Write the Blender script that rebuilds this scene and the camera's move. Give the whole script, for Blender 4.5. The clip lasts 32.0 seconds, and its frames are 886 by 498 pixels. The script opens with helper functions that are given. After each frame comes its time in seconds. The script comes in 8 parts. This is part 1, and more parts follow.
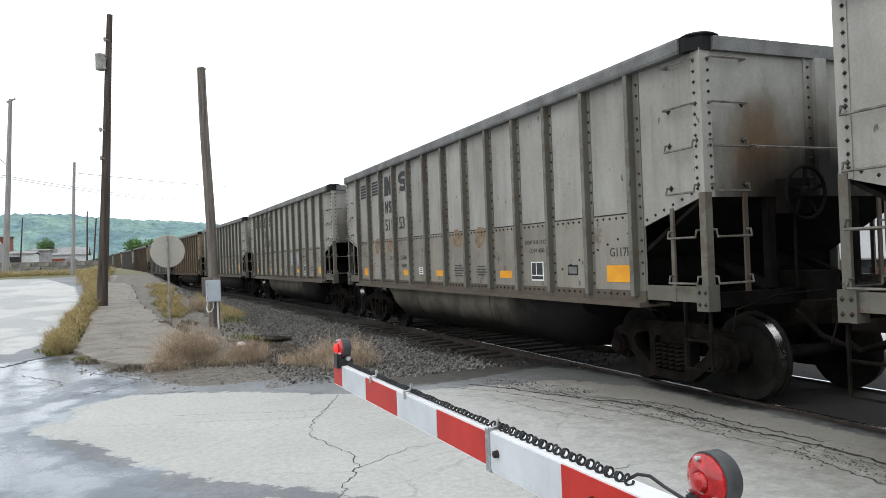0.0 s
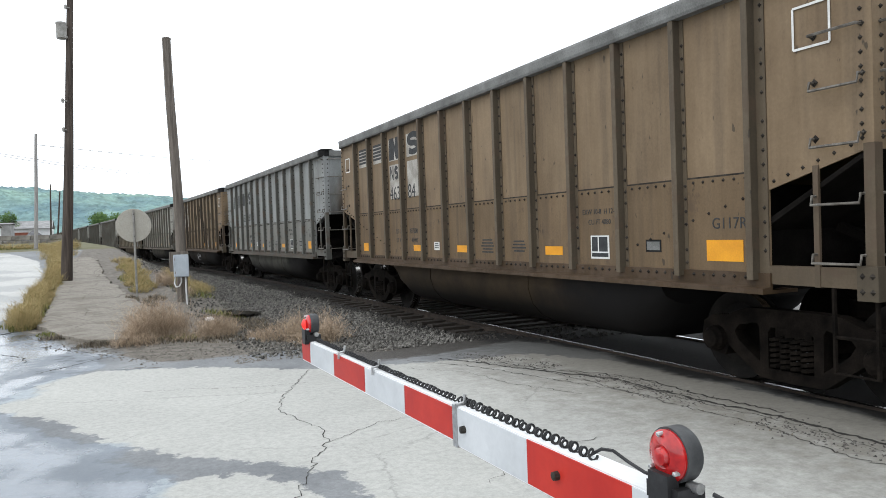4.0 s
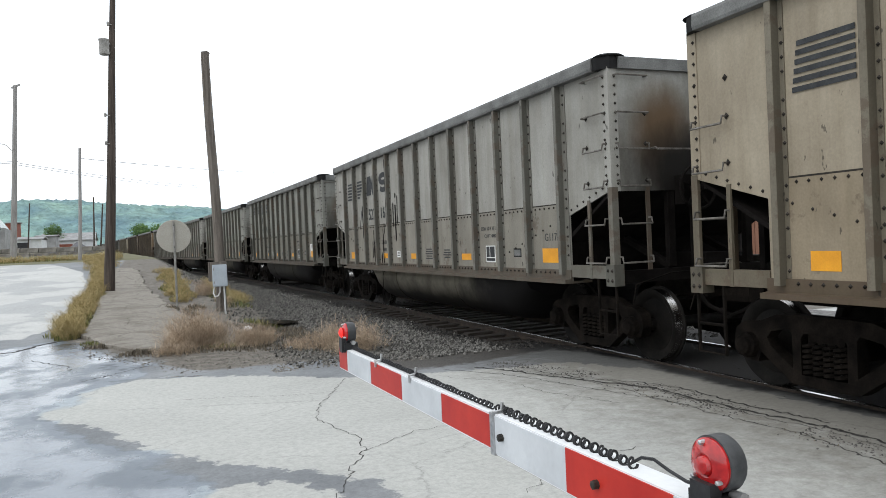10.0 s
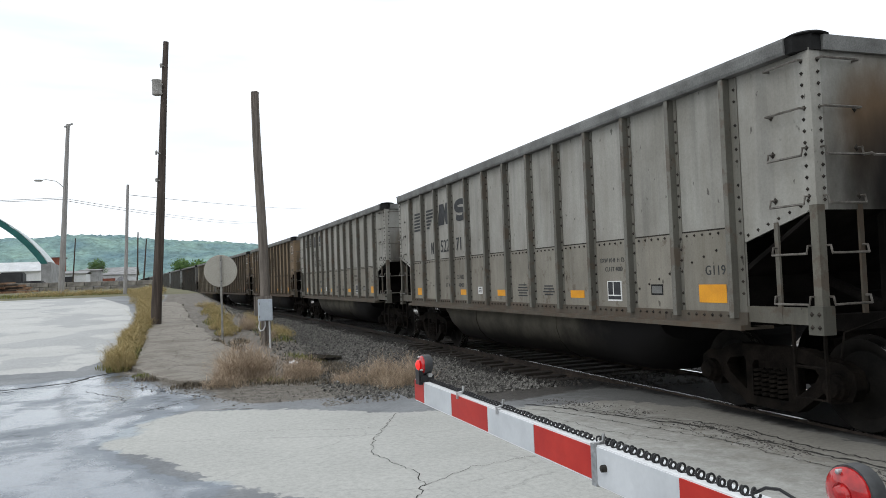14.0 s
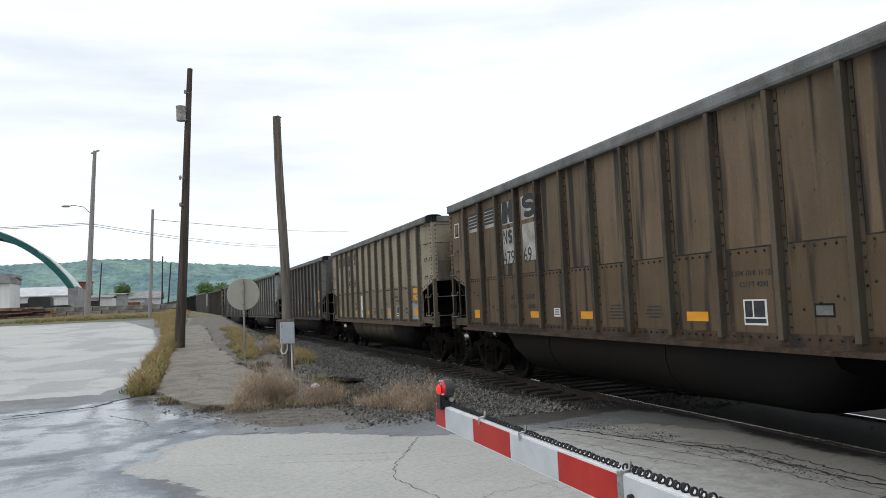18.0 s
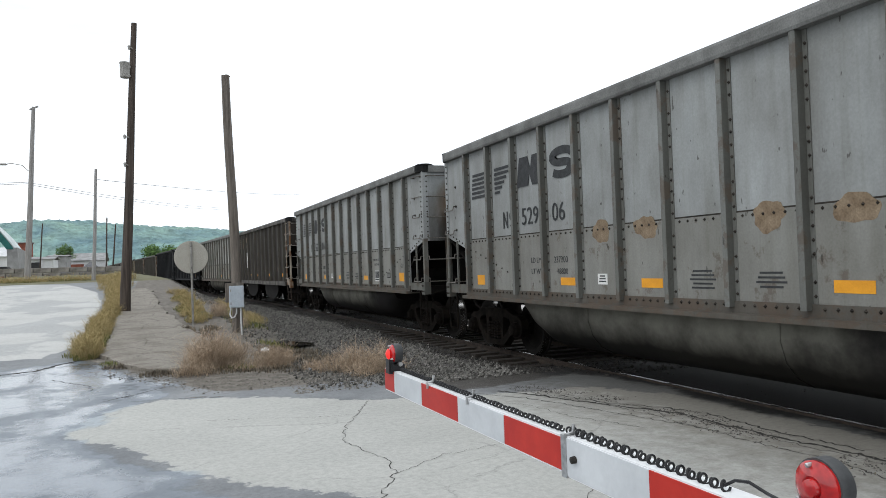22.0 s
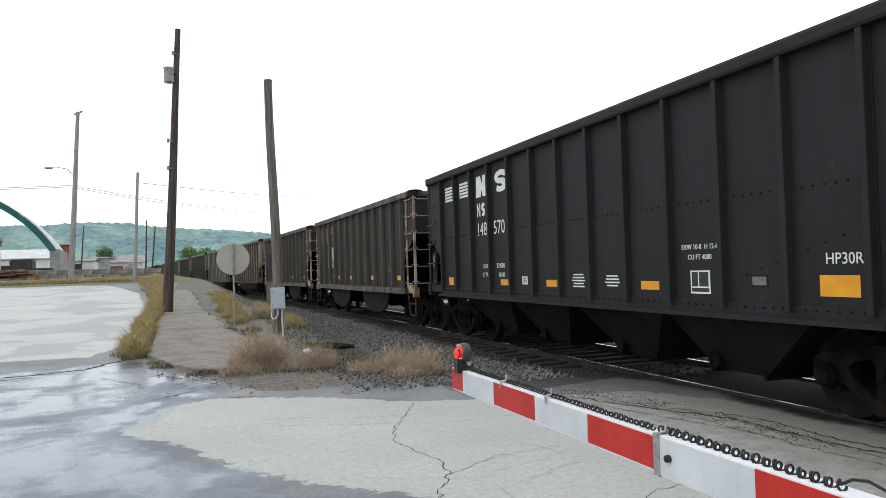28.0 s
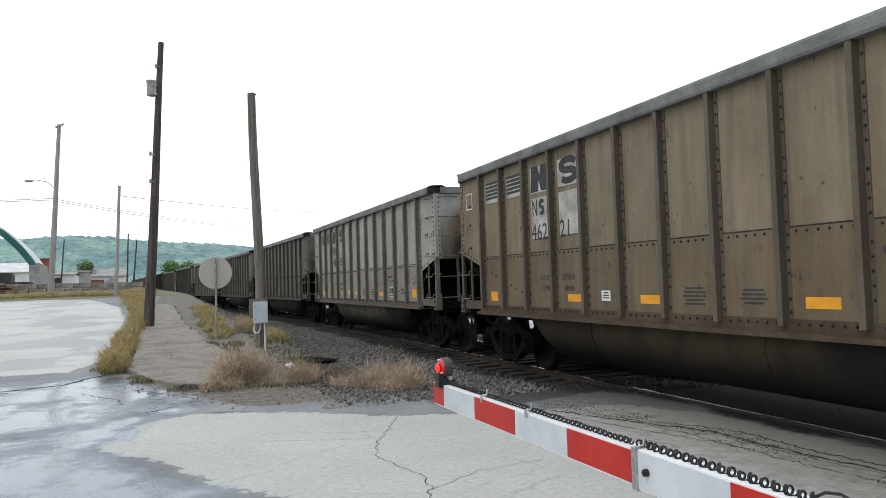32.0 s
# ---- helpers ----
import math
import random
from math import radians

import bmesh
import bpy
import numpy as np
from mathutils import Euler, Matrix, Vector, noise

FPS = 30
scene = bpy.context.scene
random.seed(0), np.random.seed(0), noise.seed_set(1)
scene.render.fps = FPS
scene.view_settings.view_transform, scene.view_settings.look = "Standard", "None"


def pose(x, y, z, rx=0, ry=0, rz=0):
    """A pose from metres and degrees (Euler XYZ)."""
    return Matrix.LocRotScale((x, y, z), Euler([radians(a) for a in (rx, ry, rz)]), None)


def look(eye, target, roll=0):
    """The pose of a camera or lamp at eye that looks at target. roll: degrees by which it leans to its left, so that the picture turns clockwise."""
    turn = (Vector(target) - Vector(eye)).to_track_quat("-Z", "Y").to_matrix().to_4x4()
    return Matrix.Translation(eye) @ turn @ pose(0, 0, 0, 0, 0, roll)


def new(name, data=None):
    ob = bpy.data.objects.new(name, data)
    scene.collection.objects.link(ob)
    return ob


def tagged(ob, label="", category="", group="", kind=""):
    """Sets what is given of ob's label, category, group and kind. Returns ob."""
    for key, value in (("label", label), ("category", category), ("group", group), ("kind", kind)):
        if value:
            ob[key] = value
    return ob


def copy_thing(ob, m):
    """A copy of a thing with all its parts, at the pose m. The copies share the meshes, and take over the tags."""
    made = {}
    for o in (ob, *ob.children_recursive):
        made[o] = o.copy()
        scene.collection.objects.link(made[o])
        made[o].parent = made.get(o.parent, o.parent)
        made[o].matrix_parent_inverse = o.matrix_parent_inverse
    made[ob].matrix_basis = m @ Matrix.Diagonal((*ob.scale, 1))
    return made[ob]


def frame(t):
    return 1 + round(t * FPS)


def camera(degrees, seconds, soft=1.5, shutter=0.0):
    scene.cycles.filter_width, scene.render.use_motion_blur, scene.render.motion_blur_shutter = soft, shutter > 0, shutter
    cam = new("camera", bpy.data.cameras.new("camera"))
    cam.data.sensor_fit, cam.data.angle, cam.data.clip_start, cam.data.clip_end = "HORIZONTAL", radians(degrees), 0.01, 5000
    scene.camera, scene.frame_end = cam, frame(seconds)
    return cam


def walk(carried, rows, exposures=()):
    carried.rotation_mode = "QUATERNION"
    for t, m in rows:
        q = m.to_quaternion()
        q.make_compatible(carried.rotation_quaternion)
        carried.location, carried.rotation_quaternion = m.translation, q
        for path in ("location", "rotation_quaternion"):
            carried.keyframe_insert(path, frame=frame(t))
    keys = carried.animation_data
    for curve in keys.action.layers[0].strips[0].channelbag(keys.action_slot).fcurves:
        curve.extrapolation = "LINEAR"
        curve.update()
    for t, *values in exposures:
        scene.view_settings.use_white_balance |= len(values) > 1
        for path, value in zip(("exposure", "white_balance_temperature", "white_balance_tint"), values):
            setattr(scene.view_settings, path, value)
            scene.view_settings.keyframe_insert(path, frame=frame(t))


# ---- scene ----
# ---- camera ----
cam = camera(60.96, 32.0, soft=0.7)
PATH = [
    (0.0, pose(0.000, -0.000, 1.690, 90.52, 2.18, -22.39)),
    (0.5, pose(0.006, -0.003, 1.686, 90.01, 2.09, -22.24)),
    (1.0, pose(0.014, -0.000, 1.685, 89.55, 2.08, -22.55)),
    (1.5, pose(0.019, 0.002, 1.684, 89.19, 1.93, -22.35)),
    (2.0, pose(0.013, 0.001, 1.687, 89.06, 1.88, -22.73)),
    (2.5, pose(0.015, 0.007, 1.685, 88.86, 1.94, -23.47)),
    (4.5, pose(0.016, 0.007, 1.697, 88.47, 2.11, -24.63)),
    (5.0, pose(0.012, 0.003, 1.693, 88.70, 2.23, -24.10)),
    (5.5, pose(0.022, 0.009, 1.685, 88.76, 2.35, -23.76)),
    (6.0, pose(0.030, 0.009, 1.684, 88.60, 2.56, -23.39)),
    (6.5, pose(0.038, 0.020, 1.680, 88.39, 2.69, -22.90)),
    (7.0, pose(0.030, 0.023, 1.679, 87.97, 2.46, -23.31)),
    (7.5, pose(0.029, 0.015, 1.688, 87.74, 2.46, -23.65)),
    (8.0, pose(0.028, 0.013, 1.692, 87.87, 2.38, -23.18)),
    (8.5, pose(0.032, 0.019, 1.689, 88.72, 2.30, -22.66)),
    (9.0, pose(0.038, 0.019, 1.685, 89.11, 2.51, -22.65)),
    (9.5, pose(0.020, 0.014, 1.687, 89.14, 2.32, -22.67)),
    (10.0, pose(0.011, 0.006, 1.692, 89.26, 2.53, -21.94)),
    (10.5, pose(0.018, 0.011, 1.691, 89.37, 2.48, -21.41)),
    (11.0, pose(0.053, -0.017, 1.683, 89.54, 2.37, -20.81)),
    (11.5, pose(0.029, -0.021, 1.683, 89.61, 2.35, -17.45)),
    (12.0, pose(-0.133, 0.033, 1.685, 91.21, 1.78, -17.43)),
    (12.5, pose(-0.252, 0.059, 1.680, 91.75, 1.91, -18.99)),
    (13.0, pose(-0.227, 0.041, 1.681, 91.86, 1.97, -19.87)),
    (13.5, pose(-0.199, 0.011, 1.683, 91.93, 2.30, -19.25)),
    (14.0, pose(-0.212, 0.013, 1.688, 92.16, 2.15, -19.31)),
    (14.5, pose(-0.190, 0.020, 1.686, 92.51, 2.34, -19.74)),
    (16.5, pose(-0.181, 0.053, 1.695, 93.16, 2.80, -18.74)),
    (17.0, pose(-0.194, 0.050, 1.699, 93.42, 2.73, -18.04)),
    (17.5, pose(-0.195, 0.050, 1.696, 93.70, 2.66, -17.67)),
    (18.0, pose(-0.191, 0.052, 1.693, 93.87, 2.54, -17.64)),
    (18.5, pose(-0.189, 0.057, 1.690, 93.75, 2.52, -17.76)),
    (19.0, pose(-0.177, 0.067, 1.678, 93.16, 2.27, -18.22)),
    (19.5, pose(-0.175, 0.076, 1.678, 91.79, 2.29, -19.44)),
    (20.0, pose(-0.175, 0.075, 1.679, 91.38, 2.32, -19.96)),
    (20.5, pose(-0.176, 0.066, 1.683, 90.90, 2.21, -20.53)),
    (21.0, pose(-0.178, 0.060, 1.690, 90.58, 2.04, -21.10)),
    (21.5, pose(-0.176, 0.052, 1.695, 90.56, 2.20, -21.50)),
    (22.0, pose(-0.180, 0.054, 1.696, 91.05, 2.07, -21.29)),
    (22.5, pose(-0.191, 0.048, 1.698, 91.60, 1.92, -21.37)),
    (23.0, pose(-0.193, 0.036, 1.703, 91.99, 2.30, -21.07)),
    (23.5, pose(-0.183, 0.049, 1.696, 92.20, 2.39, -20.73)),
    (24.0, pose(-0.177, 0.061, 1.690, 92.13, 2.50, -20.79)),
    (24.5, pose(-0.175, 0.059, 1.688, 91.99, 2.40, -20.90)),
    (25.0, pose(-0.162, 0.052, 1.687, 91.75, 2.48, -20.70)),
    (25.5, pose(-0.146, 0.006, 1.686, 91.68, 2.58, -19.16)),
    (26.0, pose(-0.199, 0.030, 1.685, 91.55, 2.12, -18.95)),
    (26.5, pose(-0.318, 0.130, 1.680, 91.75, 1.88, -19.08)),
    (28.5, pose(-0.361, 0.094, 1.685, 91.34, 1.75, -18.79)),
    (29.0, pose(-0.349, 0.107, 1.676, 91.64, 1.65, -18.86)),
    (29.5, pose(-0.357, 0.107, 1.685, 91.88, 1.66, -18.89)),
    (30.0, pose(-0.359, 0.102, 1.687, 92.15, 1.56, -19.07)),
    (30.5, pose(-0.362, 0.082, 1.688, 92.36, 1.67, -19.56)),
    (31.0, pose(-0.349, 0.078, 1.684, 92.45, 1.89, -19.79)),
    (31.5, pose(-0.351, 0.083, 1.681, 92.48, 1.75, -19.91)),
    (32.0, pose(-0.350, 0.084, 1.688, 92.40, 1.82, -20.06)),
]
EXPOSURES = [(0.0, 0.05), (1.0, -0.08), (2.0, 0.0), (3.5, 0.15), (7.0, 0.22), (9.5, 0.1), (11.0, -0.15), (13.0, -0.24), (16.0, -0.3), (19.0, -0.45), (20.0, -0.36), (21.0, -0.24), (22.5, -0.14), (26.0, -0.12), (30.0, -0.12), (32.0, -0.14)]
walk(cam, PATH, EXPOSURES)

# ---- world and light: bright overcast sky ----
SUN_TURN, SUN_UP = 248.0, 52.0
world = bpy.data.worlds.new("overcast_sky")
scene.world = world
world.use_nodes = True
wn, wl = world.node_tree.nodes, world.node_tree.links
wn.clear()
w_out = wn.new("ShaderNodeOutputWorld")
w_mix = wn.new("ShaderNodeMixShader")
w_blue = wn.new("ShaderNodeBackground")
w_cloud = wn.new("ShaderNodeBackground")
sky = wn.new("ShaderNodeTexSky")
sky.sky_type, sky.sun_disc = "NISHITA", False
sky.sun_elevation, sky.sun_rotation = radians(SUN_UP), radians(SUN_TURN)
w_blue.inputs["Strength"].default_value = 0.15
wl.new(sky.outputs[0], w_blue.inputs[0])
w_co = wn.new("ShaderNodeTexCoord")
w_map = wn.new("ShaderNodeMapping")
w_map.inputs["Scale"].default_value = (1.2, 1.2, 7.0)
w_noise = wn.new("ShaderNodeTexNoise")
w_noise.inputs["Scale"].default_value = 2.2
w_noise.inputs["Detail"].default_value = 6.0
w_ramp = wn.new("ShaderNodeValToRGB")
w_ramp.color_ramp.elements[0].position, w_ramp.color_ramp.elements[1].position = 0.22, 0.46
w_ramp.color_ramp.elements[0].color = (0.70, 0.70, 0.70, 1)
w_ramp.color_ramp.elements[1].color = (1, 1, 1, 1)
w_cloud.inputs[0].default_value = (0.94, 0.992, 1.045, 1)
w_cloud.inputs[1].default_value = 1.42
wl.new(w_co.outputs["Generated"], w_map.inputs[0])
wl.new(w_map.outputs[0], w_noise.inputs["Vector"])
wl.new(w_noise.outputs["Fac"], w_ramp.inputs[0])
wl.new(w_ramp.outputs[0], w_mix.inputs[0])
wl.new(w_blue.outputs[0], w_mix.inputs[1])
wl.new(w_cloud.outputs[0], w_mix.inputs[2])
wl.new(w_mix.outputs[0], w_out.inputs[0])
sun_data = bpy.data.lights.new("sun", "SUN")
sun_data.energy, sun_data.angle, sun_data.color = 0.8, radians(25), (1.0, 0.985, 0.955)
sun = new("sun", sun_data)
_a, _e = radians(SUN_TURN), radians(SUN_UP)
sun.matrix_world = look((math.sin(_a) * math.cos(_e) * 50, math.cos(_a) * math.cos(_e) * 50, math.sin(_e) * 50), (0, 0, 0))


# ---- materials ----
def mat_new(name):
    m = bpy.data.materials.new(name)
    m.use_nodes = True
    nt = m.node_tree
    return m, nt, nt.nodes, nt.links, nt.nodes["Principled BSDF"]


def noise_node(nt, scale, detail=4.0, rough=0.55, coord="Object", stretch=None):
    co = nt.nodes.new("ShaderNodeTexCoord")
    n = nt.nodes.new("ShaderNodeTexNoise")
    n.inputs["Scale"].default_value, n.inputs["Detail"].default_value, n.inputs["Roughness"].default_value = scale, detail, rough
    if stretch:
        mp = nt.nodes.new("ShaderNodeMapping")
        mp.inputs["Scale"].default_value = stretch
        nt.links.new(co.outputs[coord], mp.inputs[0])
        nt.links.new(mp.outputs[0], n.inputs["Vector"])
    else:
        nt.links.new(co.outputs[coord], n.inputs["Vector"])
    return n


def ramp_node(nt, src, lo, hi, a=(0, 0, 0, 1), b=(1, 1, 1, 1)):
    r = nt.nodes.new("ShaderNodeValToRGB")
    r.color_ramp.elements[0].position, r.color_ramp.elements[1].position = lo, hi
    r.color_ramp.elements[0].color, r.color_ramp.elements[1].color = a, b
    nt.links.new(src, r.inputs[0])
    return r


def mix_node(nt, fac, a, b, blend="MIX"):
    x = nt.nodes.new("ShaderNodeMix")
    x.data_type, x.blend_type = "RGBA", blend
    for sock, v in ((x.inputs[0], fac), (x.inputs[6], a), (x.inputs[7], b)):
        if isinstance(v, (int, float)):
            sock.default_value = v
        elif isinstance(v, tuple):
            sock.default_value = v if len(v) == 4 else (*v, 1)
        else:
            nt.links.new(v, sock)
    return x


def math_node(nt, op, a, b=0.5):
    x = nt.nodes.new("ShaderNodeMath")
    x.operation = op
    for sock, v in ((x.inputs[0], a), (x.inputs[1], b)):
        if isinstance(v, (int, float)):
            sock.default_value = v
        else:
            nt.links.new(v, sock)
    return x


def bump_to(nt, bsdf, src, strength=0.3, dist=0.01):
    b = nt.nodes.new("ShaderNodeBump")
    b.inputs["Strength"].default_value, b.inputs["Distance"].default_value = strength, dist
    nt.links.new(src, b.inputs["Height"])
    nt.links.new(b.outputs[0], bsdf.inputs["Normal"])


def mottled(name, c1, c2, scale=8.0, rough=0.8, metal=0.0, bump=0.2, dist=0.004, fine=60.0, stretch=None, lo=0.35, hi=0.68, spec=0.3, grain=1.0):
    """A two-scale mottled surface."""
    m, nt, n, l, b = mat_new(name)
    big = noise_node(nt, scale, 5, 0.6, stretch=stretch)
    small = noise_node(nt, fine, 3, 0.6, stretch=stretch)
    r = ramp_node(nt, big.outputs["Fac"], lo, hi, (*c1, 1), (*c2, 1))
    g = ramp_node(nt, small.outputs["Fac"], 0.3, 0.75, (1 - 0.28 * grain, 1 - 0.28 * grain, 1 - 0.28 * grain, 1), (1 + 0.15 * grain, 1 + 0.15 * grain, 1 + 0.15 * grain, 1))
    x = mix_node(nt, 1.0, r.outputs[0], g.outputs[0], "MULTIPLY")
    l.new(x.outputs[2], b.inputs["Base Color"])
    b.inputs["Roughness"].default_value, b.inputs["Metallic"].default_value = rough, metal
    b.inputs["Specular IOR Level"].default_value = spec
    bump_to(nt, b, small.outputs["Fac"], bump, dist)
    return m


def car_paint(name="car_paint", tint=(1, 1, 1), rust_from=0.66, grey=0.0):
    """Weathered freight-car paint: the object's colour, with streaks, dust and rust; the colour's alpha sets how streaky it is."""
    m, nt, n, l, b = mat_new(name)
    info = n.new("ShaderNodeObjectInfo")
    base = mix_node(nt, 1.0, info.outputs["Color"], tint, "MULTIPLY").outputs[2]
    if grey:
        base = mix_node(nt, grey, base, (0.13, 0.13, 0.115)).outputs[2]
    dust = noise_node(nt, 1.3, 6, 0.65, stretch=(1, 1, 0.6))
    co_add = n.new("ShaderNodeVectorMath")
    co_add.operation = "ADD"
    co = n.new("ShaderNodeTexCoord")
    off = n.new("ShaderNodeVectorMath")
    off.operation = "SCALE"
    off.inputs[0].default_value = (31, 47, 0)
    l.new(info.outputs["Random"], off.inputs["Scale"])
    l.new(co.outputs["Object"], co_add.inputs[0])
    l.new(off.outputs[0], co_add.inputs[1])
    mp = n.new("ShaderNodeMapping")
    mp.inputs["Scale"].default_value = (3.0, 3.0, 0.2)
    l.new(co_add.outputs[0], mp.inputs[0])
    streak = n.new("ShaderNodeTexNoise")
    streak.inputs["Scale"].default_value, streak.inputs["Detail"].default_value = 1.7, 5
    l.new(mp.outputs[0], streak.inputs["Vector"])
    fine = noise_node(nt, 45, 4, 0.6)
    d1 = ramp_node(nt, dust.outputs["Fac"], 0.35, 0.7, (0.74, 0.72, 0.70, 1), (1.06, 1.06, 1.06, 1))
    x1 = mix_node(nt, 1.0, base, d1.outputs[0], "MULTIPLY")
    s = ramp_node(nt, streak.outputs["Fac"], 0.50, 0.63)
    sf = math_node(nt, "MULTIPLY", s.outputs[0], info.outputs["Alpha"])
    x2 = mix_node(nt, sf.outputs[0], x1.outputs[2], (0.022, 0.018, 0.015))
    mild = ramp_node(nt, streak.outputs["Fac"], 0.34, 0.60, (0.86, 0.85, 0.83, 1), (1.05, 1.05, 1.05, 1))
    x3 = mix_node(nt, 1.0, x2.outputs[2], mild.outputs[0], "MULTIPLY")
    f = ramp_node(nt, fine.outputs["Fac"], 0.28, 0.7, (0.88, 0.88, 0.88, 1), (1.06, 1.06, 1.06, 1))
    x4 = mix_node(nt, 1.0, x3.outputs[2], f.outputs[0], "MULTIPLY")
    rust_n = noise_node(nt, 3.1, 7, 0.7)
    rust = ramp_node(nt, rust_n.outputs["Fac"], rust_from, rust_from + 0.06)
    rf = math_node(nt, "MULTIPLY", rust.outputs[0], 0.55)
    x5 = mix_node(nt, rf.outputs[0], x4.outputs[2], (0.085, 0.058, 0.040))
    chip_n = noise_node(nt, 13.0, 3, 0.5, stretch=(1, 1, 0.45))
    chip = ramp_node(nt, chip_n.outputs["Fac"], 0.70, 0.73)
    x5 = mix_node(nt, math_node(nt, "MULTIPLY", chip.outputs[0], 0.7).outputs[0], x5.outputs[2], (0.03, 0.025, 0.02))
    # each pressed panel has aged a little differently, and thin water runs mark it
    where = n.new("ShaderNodeSeparateXYZ")
    l.new(co.outputs["Object"], where.inputs[0])
    nth = math_node(nt, "FLOOR", math_node(nt, "DIVIDE", where.outputs["Y"], 0.945).outputs[0], 0.0)
    cell = n.new("ShaderNodeTexWhiteNoise")
    cell.noise_dimensions = "2D"
    pick = n.new("ShaderNodeCombineXYZ")
    l.new(nth.outputs[0], pick.inputs[0])
    l.new(math_node(nt, "MULTIPLY", info.outputs["Random"], 97.0).outputs[0], pick.inputs[1])
    l.new(pick.outputs[0], cell.inputs["Vector"])
    tone = ramp_node(nt, cell.outputs["Value"], 0.0, 1.0, (0.90, 0.90, 0.89, 1), (1.06, 1.06, 1.06, 1))
    x5 = mix_node(nt, 1.0, x5.outputs[2], tone.outputs[0], "MULTIPLY")
    thin = n.new("ShaderNodeMapping")
    thin.inputs["Scale"].default_value = (13.0, 13.0, 0.5)
    l.new(co_add.outputs[0], thin.inputs[0])
    rain = n.new("ShaderNodeTexNoise")
    rain.inputs["Scale"].default_value, rain.inputs["Detail"].default_value = 1.6, 4
    l.new(thin.outputs[0], rain.inputs["Vector"])
    wash = ramp_node(nt, rain.outputs["Fac"], 0.26, 0.44, (0.72, 0.70, 0.67, 1), (1.01, 1.01, 1.01, 1))
    x5 = mix_node(nt, 0.30, x5.outputs[2], wash.outputs[0], "MULTIPLY")
    l.new(x5.outputs[2], b.inputs["Base Color"])
    b.inputs["Roughness"].default_value = 0.66
    b.inputs["Specular IOR Level"].default_value = 0.26
    bump_to(nt, b, dust.outputs["Fac"], 0.25, 0.02)
    return m


def sooty_paint():
    """End-sheet paint with a brown rust bloom and black soot low down, thrown up round the brake gear."""
    m, nt, n, l, b = mat_new("sooty_paint")
    info = n.new("ShaderNodeObjectInfo")
    co = n.new("ShaderNodeTexCoord")
    sep = n.new("ShaderNodeSeparateXYZ")
    l.new(co.outputs["Object"], sep.inputs[0])
    nz = noise_node(nt, 4.0, 6, 0.6, stretch=(1, 1, 0.45))
    fine = noise_node(nt, 40, 4, 0.6)

    def spot(cx, cz, kx, kz, wob):
        dx = math_node(nt, "MULTIPLY", math_node(nt, "SUBTRACT", sep.outputs["X"], cx).outputs[0], kx)
        lift = math_node(nt, "MULTIPLY", info.outputs["Random"], 0.50)
        dz = math_node(nt, "MULTIPLY", math_node(nt, "SUBTRACT", math_node(nt, "SUBTRACT", sep.outputs["Z"], lift.outputs[0]).outputs[0], cz).outputs[0], kz)
        r2 = math_node(nt, "ADD", math_node(nt, "MULTIPLY", dx.outputs[0], dx.outputs[0]).outputs[0], math_node(nt, "MULTIPLY", dz.outputs[0], dz.outputs[0]).outputs[0])
        return math_node(nt, "ADD", r2.outputs[0], math_node(nt, "MULTIPLY", math_node(nt, "SUBTRACT", nz.outputs["Fac"], 0.5).outputs[0], wob).outputs[0])

    dust = ramp_node(nt, nz.outputs["Fac"], 0.35, 0.7, (0.72, 0.72, 0.70, 1), (1.02, 1.02, 1.02, 1))
    grain = ramp_node(nt, fine.outputs["Fac"], 0.3, 0.7, (0.88, 0.88, 0.88, 1), (1.05, 1.05, 1.05, 1))
    c0 = mix_node(nt, 1.0, info.outputs["Color"], dust.outputs[0], "MULTIPLY")
    c0 = mix_node(nt, 1.0, c0.outputs[2], grain.outputs[0], "MULTIPLY")
    wide = ramp_node(nt, spot(-0.2, 2.2, 0.60, 0.95, 0.5).outputs[0], 0.15, 1.1, (0.75, 0.75, 0.75, 1), (0, 0, 0, 1))
    brown = ramp_node(nt, spot(-0.75, 2.5, 1.9, 1.35, 0.5).outputs[0], 0.05, 1.0, (0.85, 0.85, 0.85, 1), (0, 0, 0, 1))
    black = ramp_node(nt, spot(-0.02, 1.98, 0.66, 1.3, 0.5).outputs[0], 0.22, 0.95, (0.97, 0.97, 0.97, 1), (0, 0, 0, 1))
    x1 = mix_node(nt, wide.outputs[0], c0.outputs[2], (0.075, 0.062, 0.048))
    x1 = mix_node(nt, brown.outputs[0], x1.outputs[2], (0.11, 0.066, 0.032))
    x2 = mix_node(nt, black.outputs[0], x1.outputs[2], (0.010, 0.009, 0.008))
    l.new(x2.outputs[2], b.inputs["Base Color"])
    b.inputs["Roughness"].default_value = 0.75
    b.inputs["Specular IOR Level"].default_value = 0.2
    bump_to(nt, b, nz.outputs["Fac"], 0.2, 0.01)
    return m


